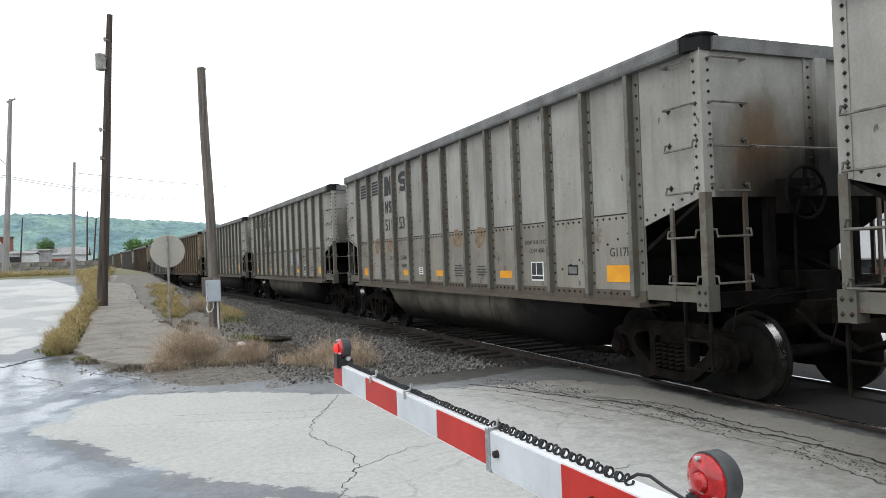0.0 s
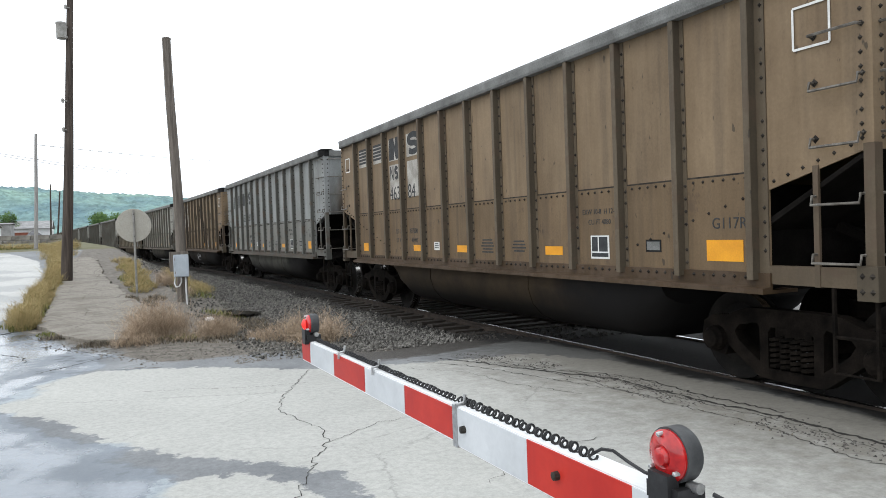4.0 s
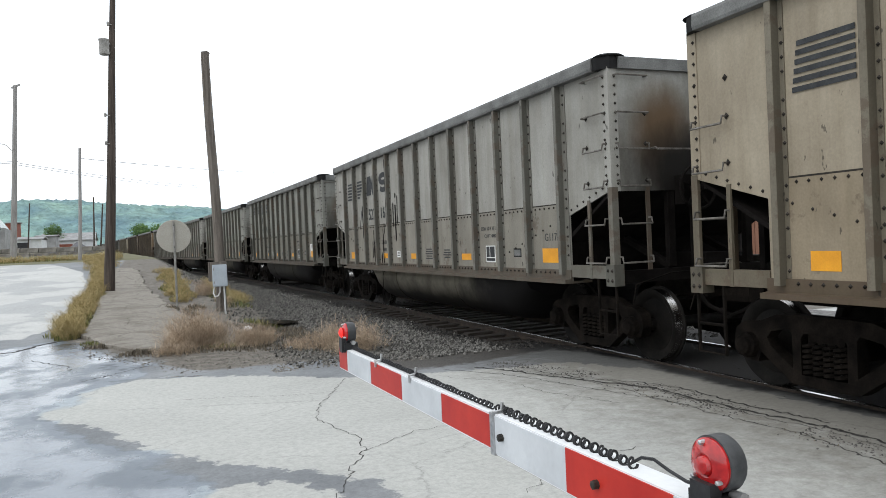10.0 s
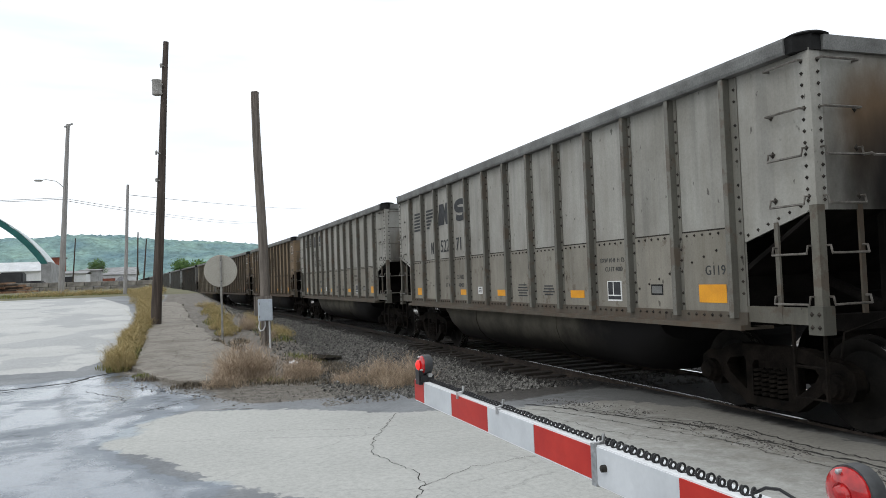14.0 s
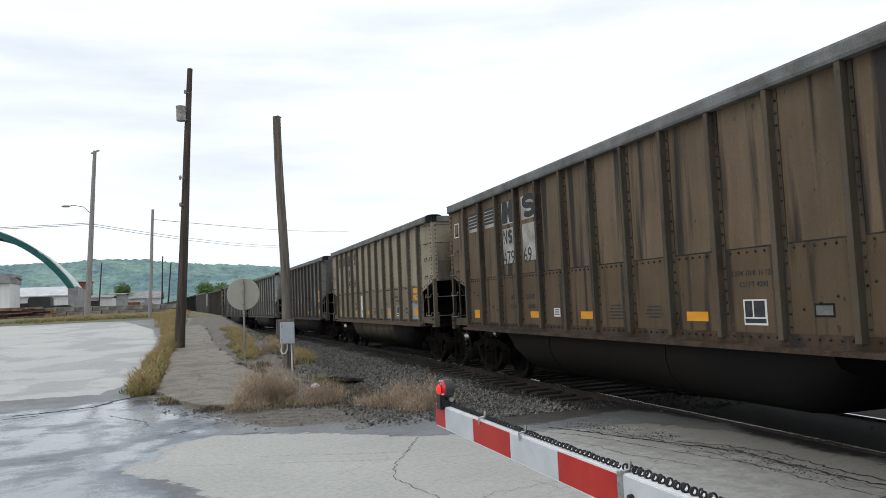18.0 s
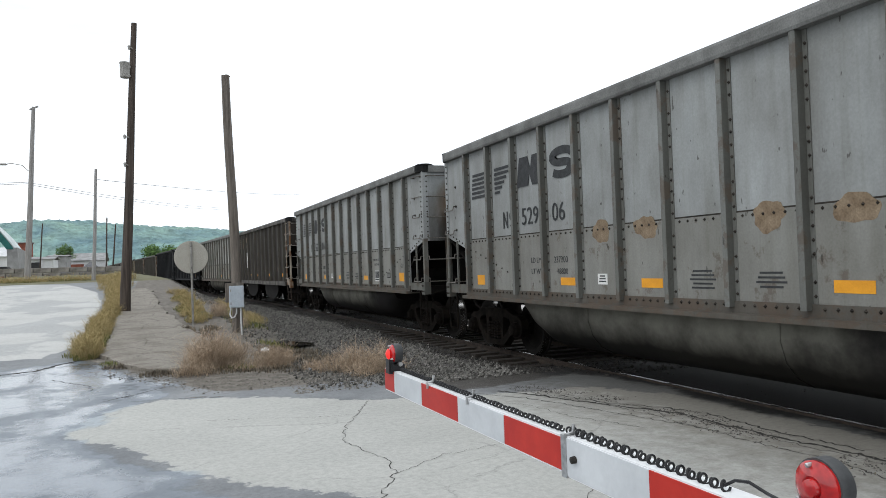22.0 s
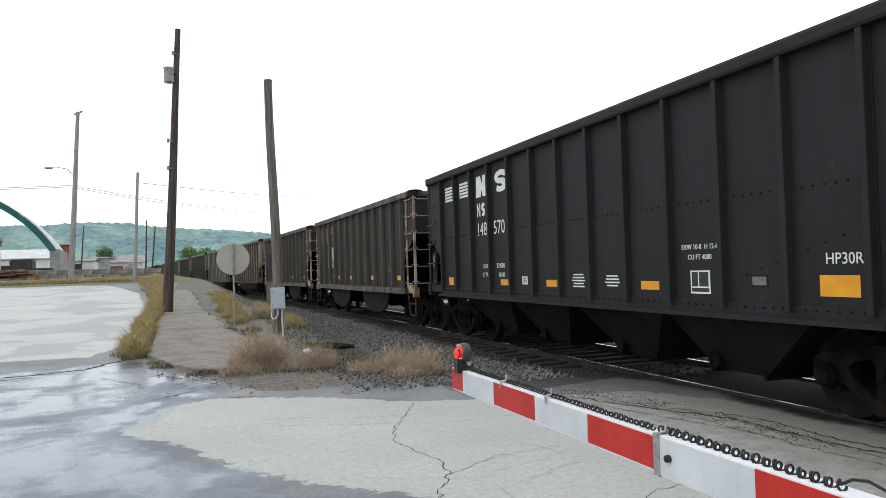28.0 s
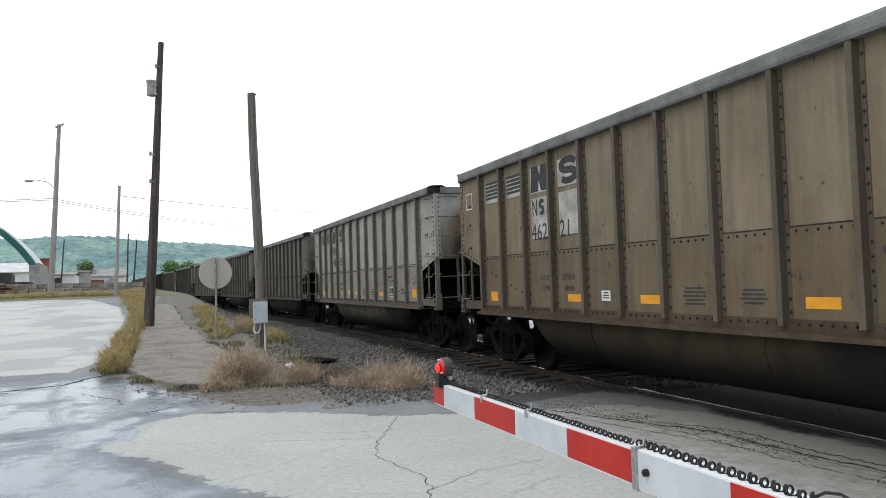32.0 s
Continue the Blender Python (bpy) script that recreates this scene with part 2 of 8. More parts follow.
PAINT = car_paint(tint=(1.06, 1.06, 1.06))
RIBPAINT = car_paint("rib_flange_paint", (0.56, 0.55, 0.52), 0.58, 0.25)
# dark tint: shading put into the rib webs, grime on the corner castings
SHADE_GRIME_PAINT = car_paint("shade_and_grime_paint", (0.33, 0.325, 0.30), 0.54, 0.22)
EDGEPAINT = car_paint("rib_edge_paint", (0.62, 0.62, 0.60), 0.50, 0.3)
LOWPAINT = car_paint("lower_plate_paint", (0.80, 0.765, 0.71), 0.58)
POSTPAINT = car_paint("post_paint", (0.46, 0.44, 0.40), 0.52, 0.2)
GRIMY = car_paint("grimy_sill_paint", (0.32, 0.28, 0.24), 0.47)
STAKEPAINT = car_paint("stake_paint", (2.2, 2.25, 2.25), 0.60, 0.45)
SOOTY = sooty_paint()
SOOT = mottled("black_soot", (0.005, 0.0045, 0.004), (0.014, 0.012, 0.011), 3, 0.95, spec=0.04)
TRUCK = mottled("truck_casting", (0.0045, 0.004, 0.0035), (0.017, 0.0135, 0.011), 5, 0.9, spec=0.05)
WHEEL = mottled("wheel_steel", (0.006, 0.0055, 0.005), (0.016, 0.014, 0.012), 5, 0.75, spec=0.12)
TREAD = mottled("polished_tread", (0.45, 0.43, 0.41), (0.6, 0.58, 0.56), 5, 0.25, 1.0, 0.05)
RIM = mottled("chord_steel", (0.11, 0.11, 0.105), (0.21, 0.212, 0.205), 2.2, 0.7)
DARKCAP = mottled("black_corner_casting", (0.008, 0.008, 0.008), (0.02, 0.02, 0.02), 6, 0.7, spec=0.15)
GRAB = mottled("grab_iron_steel", (0.07, 0.062, 0.052), (0.20, 0.185, 0.165), 9, 0.5)
SILLPAINT = mottled("scuffed_sill", (0.035, 0.031, 0.027), (0.16, 0.15, 0.135), 2.6, 0.6, lo=0.42, hi=0.66)
BRAKEIRON = mottled("brake_iron", (0.012, 0.014, 0.015), (0.045, 0.045, 0.045), 5, 0.6)
RUSTDARK = mottled("dark_rusty_steel", (0.022, 0.016, 0.012), (0.075, 0.056, 0.043), 3.0, 0.8)
RUNG = mottled("worn_rung_steel", (0.20, 0.18, 0.155), (0.36, 0.34, 0.31), 6, 0.5)
RUSTY = mottled("rusty_ladder", (0.15, 0.075, 0.034), (0.37, 0.33, 0.27), 2.2, 0.75, lo=0.42, hi=0.56)
ORANGE = mottled("reflector_orange", (0.62, 0.26, 0.015), (0.78, 0.35, 0.02), 3, 0.5, bump=0.05, grain=0.3)
WHITE = mottled("stencil_white", (0.60, 0.60, 0.58), (0.76, 0.76, 0.74), 4, 0.6, bump=0.05, grain=0.4)
MARK = mottled("stencil_dark_grey", (0.022, 0.024, 0.026), (0.05, 0.052, 0.055), 10, 0.7, bump=0.05)
PATCHG = mottled("blue_grey_patch", (0.24, 0.29, 0.34), (0.33, 0.37, 0.41), 6, 0.6, bump=0.05)
RUSTPATCH = mottled("rust_blotch", (0.15, 0.105, 0.065), (0.27, 0.205, 0.14), 7, 0.85)
SPLASH = mottled("pale_splash", (0.15, 0.145, 0.135), (0.40, 0.39, 0.37), 5, 0.8)
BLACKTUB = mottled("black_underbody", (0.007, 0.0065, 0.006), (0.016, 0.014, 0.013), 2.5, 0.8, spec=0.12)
# darkened for rust and for the small shade below each rivet head
RUST_SHADE = mottled("rust_and_shade", (0.018, 0.016, 0.014), (0.06, 0.052, 0.043), 9, 0.8, spec=0.15)
PANELWHITE = mottled("faded_panel", (0.24, 0.22, 0.19), (0.52, 0.50, 0.46), 3.0, 0.7, bump=0.05)
CHALK = mottled("chalk", (0.25, 0.25, 0.25), (0.5, 0.5, 0.5), 20, 0.9)
COAL = mottled("coal", (0.008, 0.008, 0.009), (0.025, 0.025, 0.027), 30, 0.5, bump=0.8, dist=0.05)


# ---- mesh helpers ----
def box(bm, x0, x1, y0, y1, z0, z1):
    v = [bm.verts.new((x, y, z)) for z in (z0, z1) for y in (y0, y1) for x in (x0, x1)]
    for f in ((0, 2, 3, 1), (4, 5, 7, 6), (0, 1, 5, 4), (2, 6, 7, 3), (0, 4, 6, 2), (1, 3, 7, 5)):
        bm.faces.new([v[i] for i in f])


def bar(bm, p, q, w, h, up=(0, 0, 1)):
    """A straight bar from p to q, w wide across and h thick along up."""
    p, q = Vector(p), Vector(q)
    d = (q - p).normalized()
    side = d.cross(Vector(up))
    side = side.normalized() if side.length > 1e-6 else Vector((1, 0, 0))
    top = side.cross(d).normalized()
    ring = [[bm.verts.new(c + side * (a * w / 2) + top * (e * h / 2)) for a, e in ((-1, -1), (1, -1), (1, 1), (-1, 1))] for c in (p, q)]
    for i in range(4):
        bm.faces.new((ring[0][i], ring[0][(i + 1) % 4], ring[1][(i + 1) % 4], ring[1][i]))
    bm.faces.new(ring[0][::-1])
    bm.faces.new(ring[1])


def rod(bm, pts, r, n=6, r1=None):
    """A round rod along a line of points, tapering from r to r1."""
    pts = [Vector(p) for p in pts]
    rings, last = [], None
    for i, p in enumerate(pts):
        d = (pts[min(i + 1, len(pts) - 1)] - pts[max(i - 1, 0)]).normalized()
        ref = last if last is not None and abs(last.dot(d)) < 0.95 else (Vector((0, 0, 1)) if abs(d.z) < 0.9 else Vector((1, 0, 0)))
        a = (ref - d * ref.dot(d)).normalized()
        last = a
        b = d.cross(a)
        rad = r if r1 is None else r + (r1 - r) * i / (len(pts) - 1)
        rings.append([bm.verts.new(p + (a * math.cos(k * math.tau / n) + b * math.sin(k * math.tau / n)) * rad) for k in range(n)])
    for s, t in zip(rings, rings[1:]):
        for k in range(n):
            bm.faces.new((s[k], s[(k + 1) % n], t[(k + 1) % n], t[k]))
    bm.faces.new(rings[0][::-1])
    bm.faces.new(rings[-1])


def prism(bm, poly, a0, a1, axis="x"):
    """A polygon pushed through from a0 to a1 along an axis; the polygon's numbers are the two other axes in order."""
    def at(p, a):
        return {"x": (a, p[0], p[1]), "y": (p[0], a, p[1]), "z": (p[0], p[1], a)}[axis]
    lo = [bm.verts.new(at(p, a0)) for p in poly]
    hi = [bm.verts.new(at(p, a1)) for p in poly]
    n = len(poly)
    bm.faces.new(lo[::-1])
    bm.faces.new(hi)
    for i in range(n):
        bm.faces.new((lo[i], lo[(i + 1) % n], hi[(i + 1) % n], hi[i]))


def lathe(bm, prof, centre, axis="x", n=24):
    """A profile of (along, radius) turned round an axis through centre."""
    c = Vector(centre)
    rings = []
    for a, r in prof:
        ring = []
        for k in range(n):
            u, w = math.cos(k * math.tau / n) * r, math.sin(k * math.tau / n) * r
            ring.append(bm.verts.new(c + Vector({"x": (a, u, w), "y": (u, a, w), "z": (u, w, a)}[axis])))
        rings.append(ring)
    for s, t in zip(rings, rings[1:]):
        for k in range(n):
            bm.faces.new((s[k], s[(k + 1) % n], t[(k + 1) % n], t[k]))
    bm.faces.new(rings[0][::-1])
    bm.faces.new(rings[-1])


def mesh_of(bm, name, material, smooth=False):
    bmesh.ops.recalc_face_normals(bm, faces=bm.faces)
    me = bpy.data.meshes.new(name)
    bm.to_mesh(me)
    bm.free()
    for m in (material if isinstance(material, (list, tuple)) else [material]):
        me.materials.append(m)
    if smooth:
        me.polygons.foreach_set("use_smooth", [True] * len(me.polygons))
        me.set_sharp_from_angle(angle=radians(40))
    return me


def part(name, bm, material, parent, label="", smooth=False):
    ob = new(name, mesh_of(bm, name, material, smooth))
    ob.parent = parent
    if label:
        ob["label"] = label
    return ob


def thing(name, label, category, at=None, group="", kind=""):
    """An Empty that carries the parts of one thing."""
    ob = new(name)
    ob.empty_display_size = 0.3
    if at is not None:
        ob.matrix_basis = at
    return tagged(ob, label, category, group, kind)


def raw_mesh(name, verts, faces, material, smooth=False):
    me = bpy.data.meshes.new(name)
    me.from_pydata(verts, [], faces)
    me.validate()
    for m in (material if isinstance(material, (list, tuple)) else [material]):
        me.materials.append(m)
    if smooth:
        me.polygons.foreach_set("use_smooth", [True] * len(me.polygons))
    return me


_glyphs = {}


def text_mesh(body, size, material):
    """Letters as a thin solid mesh, in the x-y plane, centred."""
    key = (body, size, material.name)
    if key not in _glyphs:
        cu = bpy.data.curves.new("lettering", "FONT")
        cu.body, cu.size, cu.extrude, cu.align_x, cu.align_y = body, size, 0.0015, "CENTER", "CENTER"
        cu.resolution_u = 3
        tmp = bpy.data.objects.new("lettering", cu)
        scene.collection.objects.link(tmp)
        dg = bpy.context.evaluated_depsgraph_get()
        me = bpy.data.meshes.new_from_object(tmp.evaluated_get(dg))
        bpy.data.objects.remove(tmp)
        bpy.data.curves.remove(cu)
        me.materials.clear()
        me.materials.append(material)
        _glyphs[key] = me
    return _glyphs[key]
# ---- the plan: the track's line and the lie of the land ----
TRACK_X, BEND_Y, BEND_R, BEND_END = 6.81, 12.26, 563.3, 52.9
RAIL_Z = 0.03
BEND_A = BEND_END / BEND_R


def track(s):
    """The track's centre and its turn (radians to the left) at s metres along it."""
    if s <= BEND_Y:
        return TRACK_X, s, 0.0
    a = min((s - BEND_Y) / BEND_R, BEND_A)
    x, y = TRACK_X - BEND_R * (1 - math.cos(a)), BEND_Y + BEND_R * math.sin(a)
    rest = max(0.0, s - BEND_Y - BEND_END)
    return x - rest * math.sin(a), y + rest * math.cos(a), a


def smooth(a, b, v):
    u = np.clip((np.asarray(v, float) - a) / (b - a), 0, 1)
    return u * u * (3 - 2 * u)


def track_x(y):
    """The track's centre line as x over y."""
    y = np.asarray(y, float)
    d = np.clip(y - BEND_Y, 0, BEND_END)
    return TRACK_X - d * d / (2 * BEND_R) - np.maximum(0, y - BEND_Y - BEND_END) * math.tan(BEND_A)


def land(x, y):
    """The ground's height: flat at the crossing, rising towards the yard beyond the footway."""
    x, y = np.asarray(x, float), np.asarray(y, float)
    rise = 0.045 * (np.sqrt((y - 17) ** 2 + 4) + (y - 17)) / 2
    rise = np.where(rise < 1.4, rise, 1.4 + (rise - 1.4) * 0.32)
    rise = np.minimum(rise, 2.9) * (1 - smooth(-5.2, -2.6, x - track_x(y)))
    bed = smooth(-3.9, -2.9, x - track_x(y)) * (1 - smooth(2.9, 3.9, x - track_x(y))) * smooth(8.8, 11.5, y)
    ditch = 0.22 * np.exp(-((x - 2.9) / 0.55) ** 2 - ((y - 17.5) / 2.6) ** 2)
    hump = 0.02 * np.sin(x * 1.7 + 0.5) * np.sin(y * 1.1) * smooth(10, 14, y)
    return rise - 0.07 * bed - ditch + hump - 0.05 * smooth(10.5, 12.5, y) * (1 - smooth(16, 22, y)) * smooth(-1, 2, x)


def inside(poly, x, y):
    """Signed distance to a polygon, positive inside."""
    d2 = np.full(x.shape, 1e9)
    ins = np.zeros(x.shape, bool)
    for (ax, ay), (bx, by) in zip(poly, poly[1:] + poly[:1]):
        ex, ey = bx - ax, by - ay
        t = np.clip(((x - ax) * ex + (y - ay) * ey) / (ex * ex + ey * ey), 0, 1)
        d2 = np.minimum(d2, (x - ax - t * ex) ** 2 + (y - ay - t * ey) ** 2)
        ins ^= ((ay > y) != (by > y)) & (x < ex * (y - ay) / (ey if abs(ey) > 1e-9 else 1e-9) + ax)
    return np.where(ins, 1, -1) * np.sqrt(d2)


# ---- ground ----
def ground_material():
    m, nt, n, l, b = mat_new("ground_surface")

    def attr(name):
        a = n.new("ShaderNodeAttribute")
        a.attribute_name = name
        return a.outputs["Fac"]

    big = noise_node(nt, 0.7, 6, 0.6)
    mid = noise_node(nt, 5.0, 6, 0.65)
    fine = noise_node(nt, 55.0, 4, 0.7)
    grit = noise_node(nt, 170.0, 2, 0.6)
    edge = math_node(nt, "MULTIPLY", math_node(nt, "SUBTRACT", mid.outputs["Fac"], 0.5).outputs[0], 0.55)

    def mask(name, soft=0.02):
        s = math_node(nt, "ADD", attr(name), edge.outputs[0])
        return ramp_node(nt, s.outputs[0], 0.5 - soft, 0.5 + soft)

    asphalt = ramp_node(nt, big.outputs["Fac"], 0.3, 0.7, (0.15, 0.158, 0.168, 1), (0.27, 0.28, 0.288, 1))
    concrete = ramp_node(nt, big.outputs["Fac"], 0.28, 0.72, (0.385, 0.385, 0.365, 1), (0.46, 0.46, 0.435, 1))
    lot = ramp_node(nt, big.outputs["Fac"], 0.3, 0.7, (0.43, 0.43, 0.415, 1), (0.50, 0.50, 0.485, 1))
    soil = ramp_node(nt, mid.outputs["Fac"], 0.3, 0.7, (0.065, 0.057, 0.048, 1), (0.21, 0.188, 0.16, 1))
    gravel = ramp_node(nt, fine.outputs["Fac"], 0.3, 0.72, (0.028, 0.026, 0.024, 1), (0.13, 0.12, 0.11, 1))
    # along the rails the gravel colour holds oil stain and the train's shade
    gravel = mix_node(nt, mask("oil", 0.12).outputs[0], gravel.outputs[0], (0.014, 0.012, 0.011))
    far = ramp_node(nt, big.outputs["Fac"], 0.3, 0.7, (0.085, 0.088, 0.04, 1), (0.17, 0.155, 0.085, 1))
    c = mix_node(nt, mask("concrete").outputs[0], asphalt.outputs[0], concrete.outputs[0])
    c = mix_node(nt, mask("lot").outputs[0], c.outputs[2], lot.outputs[0])
    c = mix_node(nt, mask("soil", 0.09).outputs[0], c.outputs[2], soil.outputs[0])
    c = mix_node(nt, mask("gravel", 0.09).outputs[0], c.outputs[2], gravel.outputs[2])
    c = mix_node(nt, mask("grass", 0.10).outputs[0], c.outputs[2], far.outputs[0])
    g = ramp_node(nt, fine.outputs["Fac"], 0.25, 0.75, (0.87, 0.87, 0.87, 1), (1.08, 1.08, 1.08, 1))
    c = mix_node(nt, 1.0, c.outputs[2], g.outputs[0], "MULTIPLY")
    spots = noise_node(nt, 17.0, 5, 0.7)
    stain = ramp_node(nt, spots.outputs["Fac"], 0.28, 0.60, (0.80, 0.80, 0.80, 1), (1.05, 1.05, 1.05, 1))
    c = mix_node(nt, 1.0, c.outputs[2], stain.outputs[0], "MULTIPLY")
    # shallow cracks in the old paving
    vor = n.new("ShaderNodeTexVoronoi")
    vor.feature = "DISTANCE_TO_EDGE"
    vor.inputs["Scale"].default_value = 0.55
    co = n.new("ShaderNodeTexCoord")
    wob = mix_node(nt, 0.18, co.outputs["Object"], mid.outputs["Color"])
    l.new(wob.outputs[2], vor.inputs["Vector"])
    ck = ramp_node(nt, vor.outputs["Distance"], 0.0, 0.006, (0.74, 0.74, 0.74, 1), (1, 1, 1, 1))
    ckf = mix_node(nt, ramp_node(nt, big.outputs["Fac"], 0.48, 0.56).outputs[0], (1, 1, 1, 1), ck.outputs[0])
    c = mix_node(nt, 1.0, c.outputs[2], ckf.outputs[2], "MULTIPLY")
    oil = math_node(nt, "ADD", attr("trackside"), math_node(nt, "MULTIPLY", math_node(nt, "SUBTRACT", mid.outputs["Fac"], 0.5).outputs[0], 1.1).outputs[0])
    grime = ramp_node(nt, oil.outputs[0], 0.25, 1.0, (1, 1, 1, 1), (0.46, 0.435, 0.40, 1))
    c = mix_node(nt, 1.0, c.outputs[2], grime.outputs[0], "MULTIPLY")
    patchy = noise_node(nt, 2.3, 6, 0.62)
    worn = noise_node(nt, 0.42, 6, 0.6)
    old = ramp_node(nt, worn.outputs["Fac"], 0.50, 0.54, (1, 1, 1, 1), (0.80, 0.81, 0.83, 1))
    lotwear = mix_node(nt, mask("lot").outputs[0], (1, 1, 1, 1), old.outputs[0])
    c = mix_node(nt, 1.0, c.outputs[2], lotwear.outputs[2], "MULTIPLY")
    wet = math_node(nt, "ADD", math_node(nt, "ADD", attr("wet"), math_node(nt, "MULTIPLY", math_node(nt, "SUBTRACT", patchy.outputs["Fac"], 0.5).outputs[0], 0.55).outputs[0]).outputs[0], math_node(nt, "MULTIPLY", math_node(nt, "SUBTRACT", big.outputs["Fac"], 0.5).outputs[0], 1.5).outputs[0])
    damp = ramp_node(nt, wet.outputs[0], 0.34, 0.46)
    pool = ramp_node(nt, wet.outputs[0], 0.56, 0.74)
    # damp paving is darker; the blue cast in its colour stands for reflected sky
    dark = mix_node(nt, damp.outputs[0], (1, 1, 1, 1), (0.60, 0.69, 0.80, 1))
    c = mix_node(nt, 1.0, c.outputs[2], dark.outputs[2], "MULTIPLY")
    l.new(c.outputs[2], b.inputs["Base Color"])
    r1 = mix_node(nt, damp.outputs[0], (0.9, 0.9, 0.9, 1), (0.38, 0.38, 0.38, 1))
    r2 = mix_node(nt, pool.outputs[0], r1.outputs[2], (0.13, 0.13, 0.13, 1))
    l.new(r2.outputs[2], b.inputs["Roughness"])
    film = ramp_node(nt, pool.outputs[0], 0.0, 1.0, (0.4, 0.4, 0.4, 1), (0.95, 0.95, 0.95, 1))
    l.new(film.outputs[0], b.inputs["Specular IOR Level"])
    bp = n.new("ShaderNodeBump")
    bp.inputs["Distance"].default_value = 0.008
    hgt = math_node(nt, "ADD", fine.outputs["Fac"], math_node(nt, "MULTIPLY", grit.outputs["Fac"], 0.6).outputs[0])
    st = mix_node(nt, damp.outputs[0], (0.32, 0.32, 0.32, 1), (0.12, 0.12, 0.12, 1))
    st2 = mix_node(nt, pool.outputs[0], st.outputs[2], (0.06, 0.06, 0.06, 1))
    l.new(st2.outputs[2], bp.inputs["Strength"])
    l.new(hgt.outputs[0], bp.inputs["Height"])
    l.new(bp.outputs[0], b.inputs["Normal"])
    return m


CONCRETE_PATCH = [(-1.1, 8.9), (-0.85, 9.9), (-0.6, 10.5), (0.0, 10.8), (1.2, 10.25), (2.3, 9.3), (3.5, 8.9), (5.2, 8.6), (5.75, 7.4), (5.9, 0.0), (5.9, -14), (1.9, -14), (1.5, 5.1), (1.2, 5.55), (0.6, 6.1), (0.0, 6.9), (-0.45, 8.1)]
CONCRETE_NEAR = [(0.35, 5.6), (0.9, 5.45), (1.2, 5.0), (1.5, 3.0), (1.5, -14), (0.2, -14), (-0.1, 4.6)]
YARD_LOT = [(-2.3, 17.3), (-1.75, 19.0), (-1.7, 24), (-1.9, 31), (-2.5, 38), (-4.2, 44.5), (-8, 47.5), (-20, 49), (-60, 49), (-60, 20), (-8, 17.5)]
WET = [(-4.5, 15.2), (-1.4, 16.2), (0.2, 12.4), (-0.2, 11.2), (-0.9, 10.2), (-1.2, 8.9), (-0.6, 7.9), (-0.1, 6.6), (0.3, 5.6), (0.0, 3.5), (-3.5, 3.5), (-6, 9)]


def axis(parts):
    out = []
    for a, b, step in parts:
        out += list(np.arange(a, b, step))
    return np.array(out + [parts[-1][1]])


def build_ground():
    xs = axis([(-1500, -200, 100), (-200, -40, 12), (-40, -9, 1.0), (-9, -3, 0.2), (-3, 7.2, 0.08), (7.2, 12, 0.3), (12, 60, 3), (60, 200, 20), (200, 1500, 100)])
    ys = axis([(-300, -20, 20), (-20, 2.5, 1.0), (2.5, 22, 0.08), (22, 46, 0.25), (46, 90, 1.0), (90, 260, 8), (260, 2600, 90)])
    gx, gy = np.meshgrid(xs, ys)
    gz = land(gx, gy)
    nx, ny = len(xs), len(ys)
    idx = np.arange(nx * ny).reshape(ny, nx)
    faces = np.stack([idx[:-1, :-1], idx[:-1, 1:], idx[1:, 1:], idx[1:, :-1]], -1).reshape(-1, 4)
    me = bpy.data.meshes.new("ground")
    me.from_pydata(np.stack([gx, gy, gz], -1).reshape(-1, 3).tolist(), [], faces.tolist())
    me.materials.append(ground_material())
    me.polygons.foreach_set("use_smooth", [True] * len(me.polygons))
    dx = gx - track_x(gy)
    road_end = 9.6 + 0.25 * np.sin(gx * 1.3)
    masks = {
        "concrete": np.maximum(inside(CONCRETE_PATCH, gx, gy), inside(CONCRETE_NEAR, gx, gy)),
        "lot": np.maximum(inside(YARD_LOT, gx, gy), np.minimum(dx - 3.4, 60 - gy)),
        "wet": np.minimum(inside(WET, gx, gy), 0.20),
        "soil": np.minimum(np.minimum(gx + 1.42 - 0.02 * (gy - 16), gy - 11.0 - 1.5 * smooth(0.9, -0.1, gx) - 2.9 * smooth(0.0, -1.25, gx)), 60 - gy),
        "gravel": np.maximum(np.minimum(np.minimum(dx + 3.7, 3.3 - dx), gy - road_end), np.minimum(np.minimum(dx + 0.98 + 0.1 * np.sin(gy * 2.1) + 0.06 * np.sin(gy * 5.3), 3.0 - dx), gy + 30)),
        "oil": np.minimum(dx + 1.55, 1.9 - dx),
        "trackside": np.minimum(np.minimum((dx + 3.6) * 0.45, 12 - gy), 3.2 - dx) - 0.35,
        "grass": np.maximum(np.minimum(gy - 46.0, -4.3 - dx), np.maximum(np.abs(gx) - 130, gy - 150)),
    }
    for name, d in masks.items():
        at = me.attributes.new(name, "FLOAT", "POINT")
        at.data.foreach_set("value", np.clip(0.5 + d * 1.0, -0.2, 1.2).astype(np.float32).ravel())
    tagged(new("ground", me), "cracked grey crossing pavement with wet patches, gravel and soil", "ground", kind="structure")


build_ground()


# ---- track ----
BALLAST = mottled("ballast_stone", (0.12, 0.115, 0.11), (0.30, 0.29, 0.28), 9, 0.9)
RAIL_RUST = mottled("rail_rust", (0.018, 0.013, 0.010), (0.05, 0.036, 0.027), 6, 0.8)
RAIL_TOP = mottled("rail_running_face", (0.55, 0.55, 0.55), (0.75, 0.75, 0.75), 4, 0.22, 1.0, 0.02)
